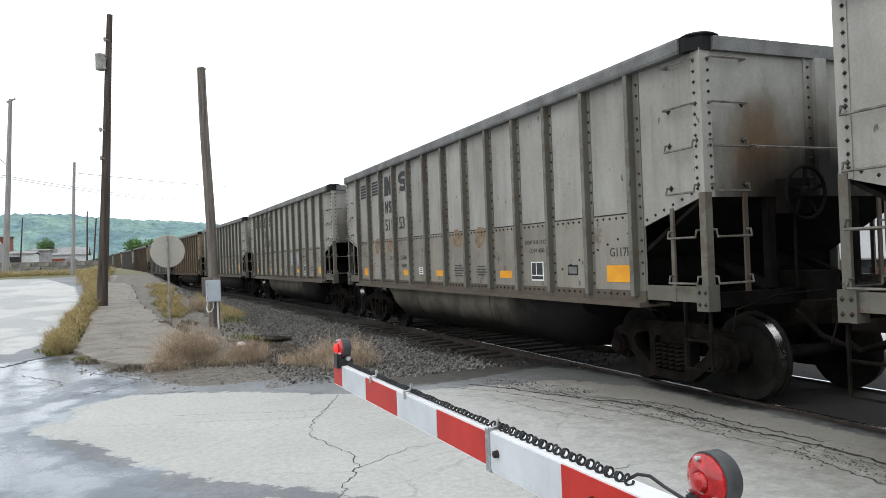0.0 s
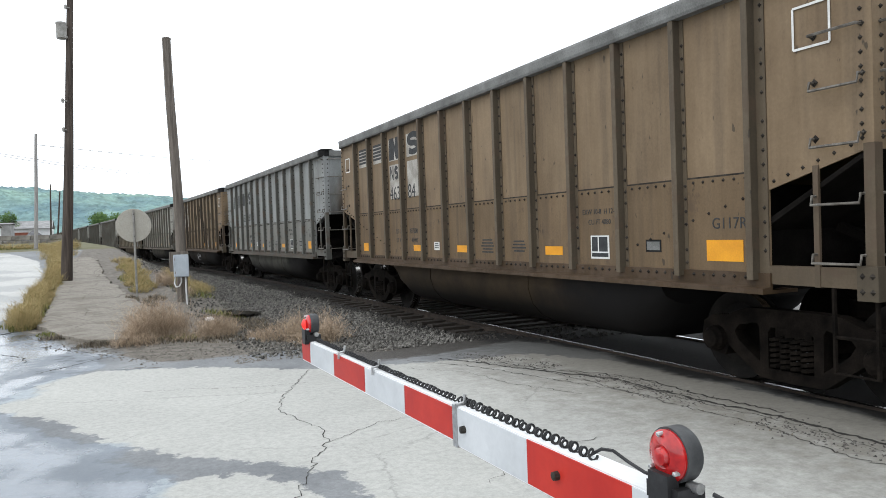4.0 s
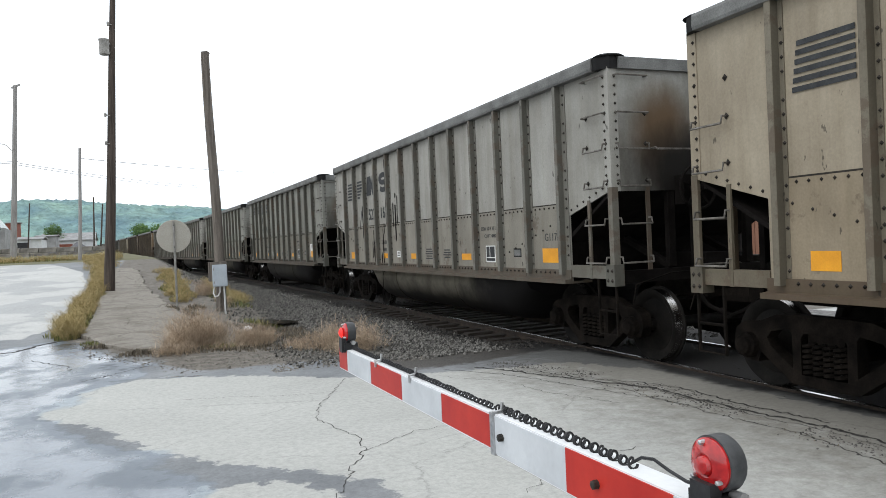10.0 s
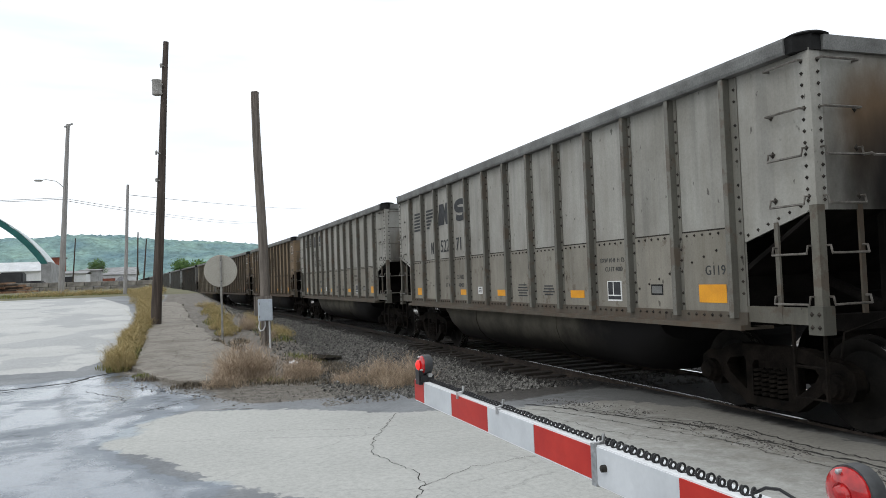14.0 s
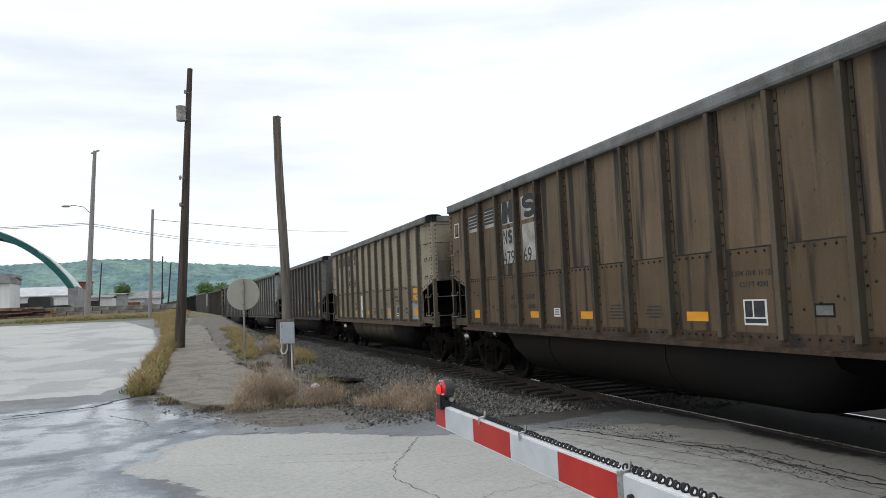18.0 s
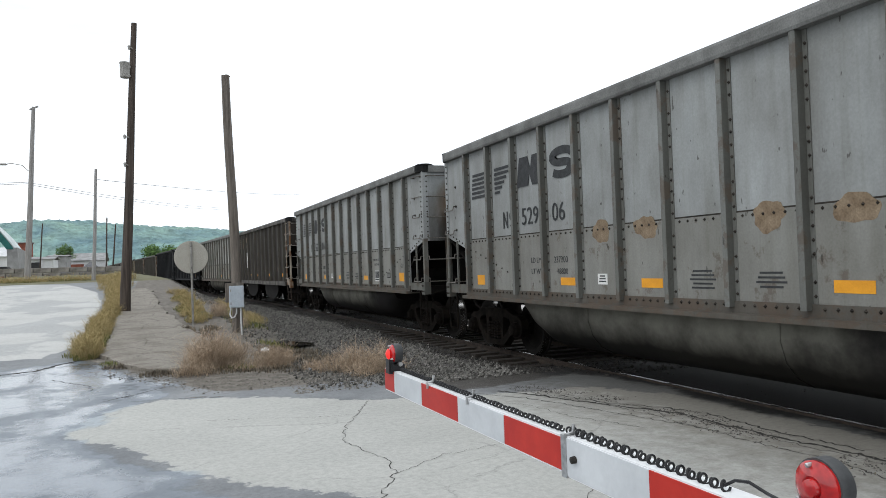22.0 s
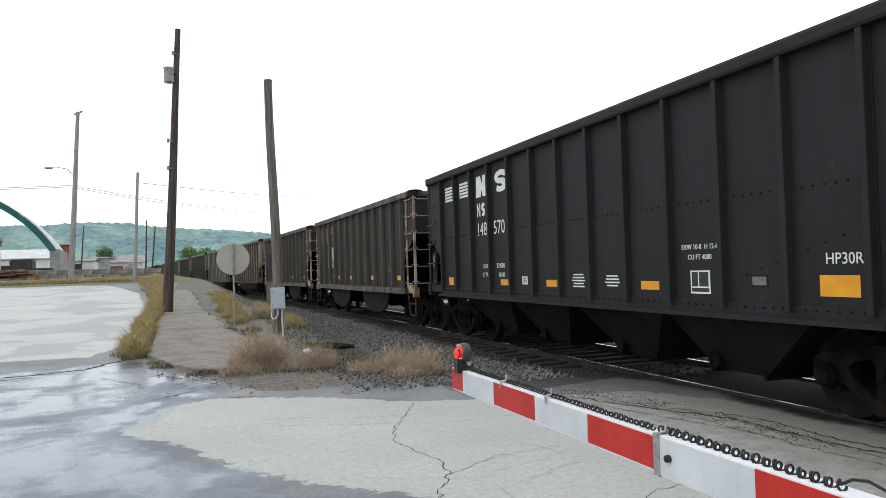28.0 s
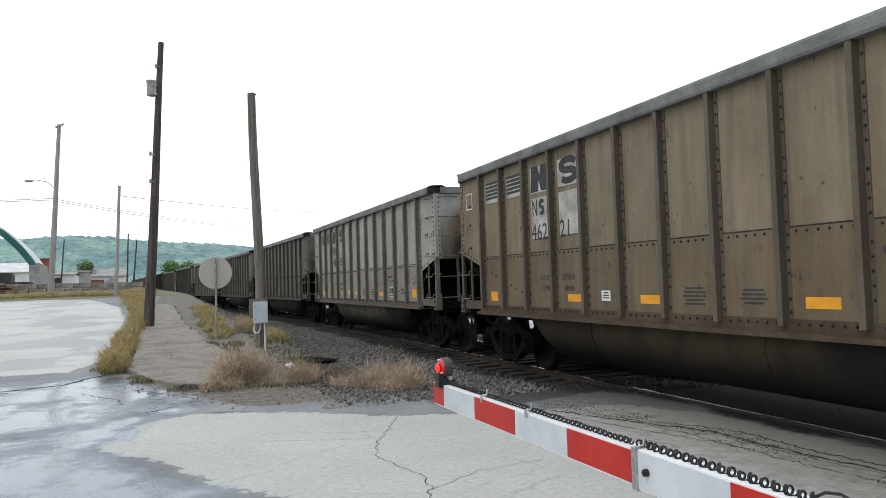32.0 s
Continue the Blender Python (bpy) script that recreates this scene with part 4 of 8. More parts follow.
            prism(bm, [(-0.11, e * body), (-0.11, e * (body + 0.016)), (0.0, e * (body + 0.016)), (0.0, e * (body + 0.07)), (0.17, e * (body + 0.07)), (0.17, e * body)], 2.16, z_rim, "z")
            part("end_post", bm, SOOTY, car)
        else:
            bm = bmesh.new()
            box(bm, -0.66, -0.62, *sorted((e * body, e * (body + 0.05))), 3.0, z_rim)
            part("end_post", bm, PAINT, car)
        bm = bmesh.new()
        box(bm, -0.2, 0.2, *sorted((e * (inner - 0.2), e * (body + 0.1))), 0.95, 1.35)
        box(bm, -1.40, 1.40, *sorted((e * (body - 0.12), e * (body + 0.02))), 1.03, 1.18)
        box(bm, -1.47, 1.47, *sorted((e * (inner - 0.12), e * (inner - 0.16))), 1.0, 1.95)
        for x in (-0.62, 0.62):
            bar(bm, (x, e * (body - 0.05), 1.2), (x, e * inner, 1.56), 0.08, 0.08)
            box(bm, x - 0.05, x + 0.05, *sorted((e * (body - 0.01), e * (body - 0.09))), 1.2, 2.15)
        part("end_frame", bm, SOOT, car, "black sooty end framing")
        bm = bmesh.new()
        grab(bm, (-0.90, e * body, 2.65), (0.9, e * body, 2.65), (0, e, 0), 0.014, 0.12, 0.02)
        part("handrail", bm, iron, car)
        coupler(car, e)
        add_truck(car, e * (body - 1.15))
    brake_wheel(car, -0.41, -body - 0.25, 2.17)
    if black:
        pockets(car, body)
    else:
        tub(car)
    bm = bmesh.new()
    n = 24
    grid = [[bm.verts.new((-1.45 + 2.9 * i / 6, -6.6 + 13.2 * j / n, 3.28 + 0.12 * math.cos((i - 3) * 0.5) * math.sin(j * 1.1 + i) * 0.6)) for i in range(7)] for j in range(n + 1)]
    for a, b in zip(grid, grid[1:]):
        for i in range(6):
            bm.faces.new((a[i], a[i + 1], b[i + 1], b[i]))
    part("coal_load", bm, COAL, car, "black coal load below the rim")
    return car


def pockets(car, body):
    """Four steep-sided discharge hoppers with their doors, below the sill."""
    for y0, y1, foot in ((-4.9, -2.45, -3.35), (-2.4, -0.1, -1.25), (0.1, 2.4, 1.25), (2.45, 4.9, 3.35)):
        bm = bmesh.new()
        lo, hi = [(-0.95, foot - 0.42), (0.95, foot - 0.42), (0.95, foot + 0.42), (-0.95, foot + 0.42)], [(-1.36, y0), (1.36, y0), (1.36, y1), (-1.36, y1)]
        a = [bm.verts.new((x, y, 0.30)) for x, y in lo]
        b = [bm.verts.new((x, y, 1.03)) for x, y in hi]
        bm.faces.new(a[::-1])
        bm.faces.new(b)
        for i in range(4):
            bm.faces.new((a[i], a[(i + 1) % 4], b[(i + 1) % 4], b[i]))
        part("discharge_hopper", bm, BLACKTUB, car, "steep black discharge hopper")
        bm = bmesh.new()
        box(bm, -1.0, 1.0, foot - 0.47, foot - 0.42, 0.26, 0.40)
        box(bm, -1.0, 1.0, foot + 0.42, foot + 0.47, 0.26, 0.40)
        lathe(bm, [(-0.07, 0.10), (0.07, 0.10)], (-1.03, foot + 0.3, 0.42), "x", 12)
        part("hopper_door_frame", bm, TRUCK, car)
    bm = bmesh.new()
    box(bm, -0.15, 0.15, -5.2, 5.2, 0.70, 1.0)
    part("centre_sill", bm, BLACKTUB, car)


def tub(car):
    """The round-bottomed belly between the trucks, with its welded seams."""
    bm = bmesh.new()
    prof = [(-1.36, 1.02), (-1.37, 0.80), (-1.30, 0.58), (-1.16, 0.42), (-0.95, 0.31), (-0.6, 0.27), (0.6, 0.27), (0.95, 0.31), (1.16, 0.42), (1.30, 0.58), (1.37, 0.80), (1.36, 1.02)]
    rings = []
    for y, k, lift in ((-4.05, 0.94, 0.45), (-3.75, 0.97, 0.16), (-3.35, 1.0, 0.0), (3.35, 1.0, 0.0), (3.75, 0.97, 0.16), (4.05, 0.94, 0.45)):
        rings.append([bm.verts.new((x * k, y, z + lift * max(0.0, (1.02 - z) / 0.75))) for x, z in prof])
    for r, q in zip(rings, rings[1:]):
        for i in range(len(prof) - 1):
            bm.faces.new((r[i], r[i + 1], q[i + 1], q[i]))
    bm.faces.new(rings[0])
    bm.faces.new(rings[-1][::-1])
    part("tub", bm, TUBPAINT, car, "rounded grimy tub belly, its lower half tinted darker as shade", True)
    for y in (-1.4, 2.0):
        bm = bmesh.new()
        for (xa, za), (xb, zb) in zip(prof[:5], prof[1:6]):
            bar(bm, (xa - 0.006, y, za), (xb - 0.006, y, zb), 0.012, 0.008, (1, 0, 0.4))
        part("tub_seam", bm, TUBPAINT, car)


def tub_paint():
    """The tub: car colour under heavy road grime, blackened towards one end in a ragged patch, with shade painted low
    down.
    """
    m, nt, n, l, b = mat_new("tub_paint")
    info = n.new("ShaderNodeObjectInfo")
    co = n.new("ShaderNodeTexCoord")
    sep = n.new("ShaderNodeSeparateXYZ")
    l.new(co.outputs["Object"], sep.inputs[0])
    nz = noise_node(nt, 1.6, 6, 0.65)
    e = math_node(nt, "ADD", sep.outputs["Y"], math_node(nt, "MULTIPLY", nz.outputs["Fac"], 1.6).outputs[0])
    blk = ramp_node(nt, math_node(nt, "MULTIPLY", math_node(nt, "ADD", e.outputs[0], 4.0).outputs[0], 0.2).outputs[0], 0.40, 0.66, (1, 1, 1, 1), (0, 0, 0, 1))
    grime = ramp_node(nt, nz.outputs["Fac"], 0.3, 0.7, (0.30, 0.275, 0.24, 1), (0.72, 0.68, 0.60, 1))
    c = mix_node(nt, 1.0, info.outputs["Color"], grime.outputs[0], "MULTIPLY")
    # the underside's shade, put into the colour as a ragged fall-off with height
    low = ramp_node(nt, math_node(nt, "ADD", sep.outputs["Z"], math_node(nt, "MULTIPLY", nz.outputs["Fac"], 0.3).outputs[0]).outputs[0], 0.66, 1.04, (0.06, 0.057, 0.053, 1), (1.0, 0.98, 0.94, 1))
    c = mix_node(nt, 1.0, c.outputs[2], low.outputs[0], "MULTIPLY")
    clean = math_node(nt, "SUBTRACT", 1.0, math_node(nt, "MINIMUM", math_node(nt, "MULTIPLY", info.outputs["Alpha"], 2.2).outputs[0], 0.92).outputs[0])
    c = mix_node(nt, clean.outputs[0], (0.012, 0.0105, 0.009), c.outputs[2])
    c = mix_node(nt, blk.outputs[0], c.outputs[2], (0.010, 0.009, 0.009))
    l.new(c.outputs[2], b.inputs["Base Color"])
    b.inputs["Roughness"].default_value = 0.7
    b.inputs["Specular IOR Level"].default_value = 0.15
    bump_to(nt, b, nz.outputs["Fac"], 0.2, 0.02)
    return m


TUBPAINT = tub_paint()


def hopper():
    """A dark open-top hopper: plain sides with slim stakes, ladders full height, rounded hopper bays below the sill."""
    car = thing("coal_hopper", "dark brown steel open-top coal hopper with slim side stakes", "freight car", group="cars of the coal train")
    bay, body, z_rim, z_top = SIZES["h"]
    stakes = ribs_of("h")
    for sg in (-1, 1):
        xo = sg * SHEET
        bm = bmesh.new()
        prism(bm, [(-body, z_rim), (-body, 2.50), (-body + 0.95, 1.84), (-body + 0.97, Z_SILL), (body - 0.97, Z_SILL), (body - 0.95, 1.84), (body, 2.50), (body, z_rim)], xo - sg * 0.02, xo)
        part("side_sheet", bm, PAINT, car)
        for y in stakes:
            bm = bmesh.new()
            prism(bm, [(xo, y - 0.05), (sg * (HALF - 0.01), y - 0.035), (sg * (HALF - 0.01), y + 0.035), (xo, y + 0.05)], Z_SILL + 0.1, z_rim - 0.002, "z")
            part("side_stake", bm, STAKEPAINT, car)
        bm = bmesh.new()
        prism(bm, [(xo, z_rim), (sg * HALF, z_rim), (sg * (HALF + 0.012), z_top - 0.03), (sg * HALF, z_top), (sg * 1.42, z_top), (sg * 1.42, z_rim + 0.02)], -body + 0.19, body - 0.19, "y")
        part("top_chord", bm, SILLPAINT, car, "scuffed dark top chord")
        bm = bmesh.new()
        box(bm, *sorted((sg * 1.3, sg * (HALF + 0.0))), -body + 0.6, body - 0.6, 0.97, 1.13)
        part("side_sill", bm, SILLPAINT, car, "scuffed dark side sill")
        for y0, y1 in ((-4.0, -0.9), (0.9, 4.0)):
            bm = bmesh.new()
            c, w = (y0 + y1) / 2, (y1 - y0) / 2
            poly = [(c + w * math.cos(a), 0.98 - 0.66 * math.sin(a) ** 0.8) for a in [math.pi * k / 14 for k in range(15)]]
            prism(bm, poly, sg * 1.45, sg * 1.40)
            part("hopper_bay", bm, BLACKTUB, car, "rounded black hopper bay sheet")
        for e in (-1, 1):
            bm = bmesh.new()
            box(bm, *sorted((sg * (SHEET + 0.012), sg * (SHEET - 0.045))), *sorted((e * (body + 0.012), e * (body - 0.05))), 1.0, z_rim + 0.02)
            part("corner_post", bm, RUSTY, car, "rust-streaked corner post")
            corner_cap(car, sg, e, body, z_rim, z_top)
            bm = bmesh.new()
            box(bm, *sorted((xo, sg * (SHEET + 0.03))), *sorted((e * (body - 0.63), e * (body - 0.57))), 1.05, z_rim if e < 0 else 2.68)
            part("ladder_stile", bm, RUSTY, car)
            bm = bmesh.new()
            box(bm, sg * 0.98 - 0.025, sg * 0.98 + 0.025, *sorted((e * (body - 0.0), e * (body + 0.03))), 1.1, z_rim if e < 0 else 2.68)
            part("ladder_stile", bm, RUSTY, car)
            for z in ((3.46, 3.02, 2.57, 2.135, 1.70, 1.26) if e < 0 else (2.61, 2.28, 1.95, 1.62, 1.31)) if sg < 0 else ():
                bm = bmesh.new()
                grab(bm, (xo, e * (body - 0.60), z), (xo, e * (body - 0.06), z), (sg, 0, 0))
                part("rung", bm, RUNG, car)
                bm = bmesh.new()
                grab(bm, (sg * 0.98, e * body, z), (sg * 1.44, e * body, z), (0, e, 0))
                part("rung", bm, RUNG, car)
            bm = bmesh.new()
            box(bm, *sorted((sg * (SHEET + 0.04), sg * (SHEET - 0.08))), *sorted((e * (body - 0.12), e * (body + 0.06))), 0.9, 1.16)
            box(bm, *sorted((sg * (SHEET + 0.025), sg * (SHEET - 0.06))), *sorted((e * (body - 0.62), e * (body - 0.12))), 1.0, 1.22)
            part("poling_casting", bm, RUSTY, car, "rusty corner casting")
            bm = bmesh.new()
            rod(bm, [(sg * 1.5, e * (body - 0.62), 1.0), (sg * 1.5, e * (body - 0.50), 0.42), (sg * 1.5, e * (body - 0.02), 0.42), (sg * 1.5, e * (body - 0.02), 1.0)], 0.02, 5)
            rod(bm, [(sg * 1.5, e * (body - 0.55), 0.72), (sg * 1.5, e * (body - 0.02), 0.72)], 0.016, 5)
            part("stirrup_step", bm, RUSTDARK, car)
    for e in (-1, 1):
        bm = bmesh.new()
        prism(bm, [(e * body, z_rim), (e * body, 2.55), (e * (body - 0.02), 2.55), (e * (body - 0.02), z_rim)], -SHEET + 0.02, SHEET - 0.02)
        part("end_sheet", bm, PAINT, car)
        bm = bmesh.new()
        prism(bm, [(e * (body - 0.005), 2.55), (e * 4.6, 1.05), (e * 4.58, 1.1), (e * (body - 0.02), 2.59)], -SHEET + 0.02, SHEET - 0.02)
        part("slope_sheet", bm, SOOT, car)
        bm = bmesh.new()
        prism(bm, [(e * (body - 0.1), z_rim), (e * (body + 0.05), z_rim), (e * (body + 0.06), z_top - 0.02), (e * (body - 0.1), z_top)], -1.37, 1.37)
        part("end_chord", bm, SILLPAINT, car)
        bm = bmesh.new()
        box(bm, -0.2, 0.2, *sorted((e * 4.6, e * 6.85)), 0.95, 1.3)
        box(bm, -1.48, 1.48, *sorted((e * (body - 0.12), e * (body + 0.02))), 1.0, 1.16)
        for x in (-0.55, 0.15, 0.5):
            box(bm, x - 0.04, x + 0.04, *sorted((e * (body - 0.06), e * (body + 0.02))), 1.1, z_rim)
        box(bm, -0.1, 1.1, *sorted((e * (body - 0.02), e * (body + 0.02))), 2.56, 2.6)
        part("end_frame", bm, SOOT, car)
        for x in (-0.55, 0.15):
            bm = bmesh.new()
            prism(bm, [(x - 0.035, e * (body + 0.02)), (x + 0.035, e * (body + 0.02)), (x + 0.035, e * (body + 0.06)), (x - 0.035, e * (body + 0.06))], 1.16, z_rim - 0.02, "z")
            part("end_post", bm, STAKEPAINT, car)
        bm = bmesh.new()
        for k in range(5):
            box(bm, -0.75, 0.55, *sorted((e * (body + 0.05 + 0.05 * k), e * (body + 0.08 + 0.05 * k))), 2.50, 2.53)
        box(bm, -0.75, -0.72, *sorted((e * (body + 0.02), e * (body + 0.30))), 2.44, 2.50)
        box(bm, 0.52, 0.55, *sorted((e * (body + 0.02), e * (body + 0.30))), 2.44, 2.50)
        for x in (-0.62, -0.24):
            box(bm, x - 0.02, x + 0.02, *sorted((e * (body + 0.06), e * (body + 0.09))), 1.16, 2.44)
        for z in (1.4, 1.75, 2.1):
            box(bm, -0.62, -0.24, *sorted((e * (body + 0.06), e * (body + 0.09))), z, z + 0.03)
        part("brake_step", bm, RUSTDARK, car, "slatted steel step across the end")
        coupler(car, e)
        add_truck(car, e * (body - 1.06))
    brake_wheel(car, -0.45, -body - 0.25, 3.25, BRAKEIRON)
    bm = bmesh.new()
    for y in (-4.0, -2.45, -0.9, 0.9, 2.45, 4.0):
        prism(bm, [(-1.38, 1.0), (1.38, 1.0), (0.5, 0.42), (-0.5, 0.42)], y - 0.05, y + 0.05, "y")
    box(bm, -0.15, 0.15, -4.6, 4.6, 0.55, 1.0)
    box(bm, -1.44, 1.44, -4.55, 4.55, 0.98, 1.02)
    part("underframe", bm, BLACKTUB, car)
    bm = bmesh.new()
    n = 20
    grid = [[bm.verts.new((-1.45 + 2.9 * i / 6, -6.6 + 13.2 * j / n, 3.3 + 0.08 * math.sin(j * 1.3 + i))) for i in range(7)] for j in range(n + 1)]
    for a, b in zip(grid, grid[1:]):
        for i in range(6):
            bm.faces.new((a[i], a[i + 1], b[i + 1], b[i]))
    part("coal_load", bm, COAL, car)
    return car


# markings, laid on the side that faces the road
def on_side(name, me, car, y, z, lift=0.0):
    """Put a flat marking on the near side: its x runs along the car, its y up."""
    m = Matrix(((0, 0, -1, -SHEET - 0.010 - lift), (-1, 0, 0, y), (0, 1, 0, z), (0, 0, 0, 1)))
    return child(name, me, car, m)


_flat = {}


def flat(poly_key, material):
    """A flat marking of one or more polygons, 3 mm thick."""
    key = (poly_key, material.name)
    if key not in _flat:
        bm = bmesh.new()
        for poly in poly_key:
            prism(bm, poly, -0.0015, 0.0015, "z")
        _flat[key] = mesh_of(bm, "marking", material)
    return _flat[key]


def rect(w, h, cx=0.0, cy=0.0):
    return ((cx - w / 2, cy - h / 2), (cx + w / 2, cy - h / 2), (cx + w / 2, cy + h / 2), (cx - w / 2, cy + h / 2))


def bay_of(i, kind="g"):
    """The middle of the i-th panel, counted from the trailing end."""
    w = SIZES[kind][0]
    return w * (6.5 - i) - 0.04 if i > 0 else 6.2


def bars(w, rows, h=0.02, gap=0.045):
    return tuple(rect(w * (0.75 + 0.25 * ((k * 7) % 3) / 2), h, 0, -k * gap) for k in range(rows))


def blotch(rng, w, h):
    p, q, r = rng.uniform(0, 6), rng.uniform(0, 6), rng.uniform(0, 6)
    out = []
    for k in range(30):
        a = k * math.tau / 30
        s = 0.5 * (1 + 0.10 * math.sin(2 * a + p) + 0.08 * math.sin(3 * a + q) + 0.06 * math.sin(7 * a + r) + rng.uniform(-0.03, 0.03))
        out.append((w * s * math.cos(a), h * s * math.sin(a)))
    return tuple(out)


def runs(rng, w, h):
    """A tall spill with ragged sides and a dripping foot."""
    n = 9
    right = [(w * 0.5 * rng.uniform(0.7, 1.1), h / 2 - h * k / n) for k in range(n)]
    foot = [(w * (0.36 - 0.12 * k), -h / 2 - (0.10 if k % 2 else -0.06) * rng.uniform(0.4, 1.2)) for k in range(7)]
    left = [(-w * 0.5 * rng.uniform(0.7, 1.1), -h / 2 + h * (k + 1) / n) for k in range(n)]
    return tuple(right + foot + left)


def s_shape(w, h):
    """The outline of the emblem's double-curved block."""
    t = h * 0.25
    q, rx = (h - t) / 4, (w - t * 1.25) / 2
    mid = [(rx * math.cos(radians(a)), q + q * math.sin(radians(a)), a) for a in range(15, 271, 17)]
    mid += [(rx * math.cos(radians(a)), -q + q * math.sin(radians(a)), a + 180) for a in range(88, -166, -17)]
    one, two = [], []
    for i, (x, y, _) in enumerate(mid):
        ax, ay, _ = mid[max(i - 1, 0)]
        bx, by, _ = mid[min(i + 1, len(mid) - 1)]
        n = math.hypot(bx - ax, by - ay)
        ox, oy = -(by - ay) / n * t * 0.62, (bx - ax) / n * t / 2
        one.append((round(x + ox, 4), round(y + oy, 4)))
        two.append((round(x - ox, 4), round(y - oy, 4)))
    return tuple(one + two[::-1])


def thin_n(x, w, h):
    """Three thin strokes, two upright and one slanting."""
    a, t = x - w / 2, 0.035
    return (((a, -h / 2), (a + t, -h / 2), (a + t, h / 2), (a, h / 2)), ((a + t, h / 2), (a + t, h / 2 - 0.07), (a + w - t, -h / 2), (a + w - t, -h / 2 + 0.07)), ((a + w - t, -h / 2), (a + w, -h / 2), (a + w, h / 2), (a + w - t, h / 2)))


def hopper_stencil(car, number, mark, panel_a, panel_b):
    """A dark hopper's faded emblem and its numbers on pale patches."""
    for y, w, cut in ((5.27, 0.80, 0.0), (4.58, 0.36, 0.03)):
        polys = tuple(((-w / 2, 0.11 * k - 0.25), (w / 2 - cut * (4 - k), 0.11 * k - 0.25), (w / 2 - cut * (3.4 - k), 0.11 * k - 0.18), (-w / 2, 0.11 * k - 0.18)) for k in range(5))
        on_side("emblem_stripes", flat(polys, FADED), car, y, 3.06)
    n_poly = ((-0.30, -0.3), (-0.06, -0.3), (-0.02, -0.02), (0.10, -0.3), (0.26, -0.3), (0.29, 0.29), (0.10, 0.29), (0.04, 0.05), (-0.06, 0.29), (-0.22, 0.29))
    on_side("emblem_block", flat((n_poly,), FADED), car, 4.12, 3.06)
    on_side("emblem_block", flat((s_shape(0.74, 0.60),), FADED), car, 3.31, 3.08)
    on_side("number_patch", flat((rect(0.46, 0.76),), panel_a), car, 4.10, 2.16, -0.002)
    on_side("number_patch", flat((rect(0.70, 0.78),), panel_b), car, 3.26, 2.17, -0.002)
    on_side("owner_mark", flat(thin_n(-0.11, 0.16, 0.24) + (tuple((x + 0.11, w) for x, w in s_shape(0.17, 0.24)),), MARK), car, 4.12, 2.34, 0.002)
    on_side("car_number", text_mesh(number[0], 0.28, MARK), car, 4.09, 1.94, 0.002)
    on_side("car_number", text_mesh(number[1], 0.36, MARK), car, 3.25, 1.96, 0.002)
    on_side("faded_label", flat((rect(0.22, 0.16),), FADED), car, 3.37, 1.47)
    on_side("orange_patch", flat((rect(0.40, 0.22),), ORANGE), car, 5.03, 1.62)
    for i in (4, 6, 9, 12):
        on_side("orange_patch", flat((rect(0.32, 0.13),), ORANGE), car, bay_of(i, "h"), 1.4)
    for i in (6, 8, 11):
        on_side("fine_print", flat(bars(0.36, 4), FADED), car, bay_of(i, "h"), 1.72)


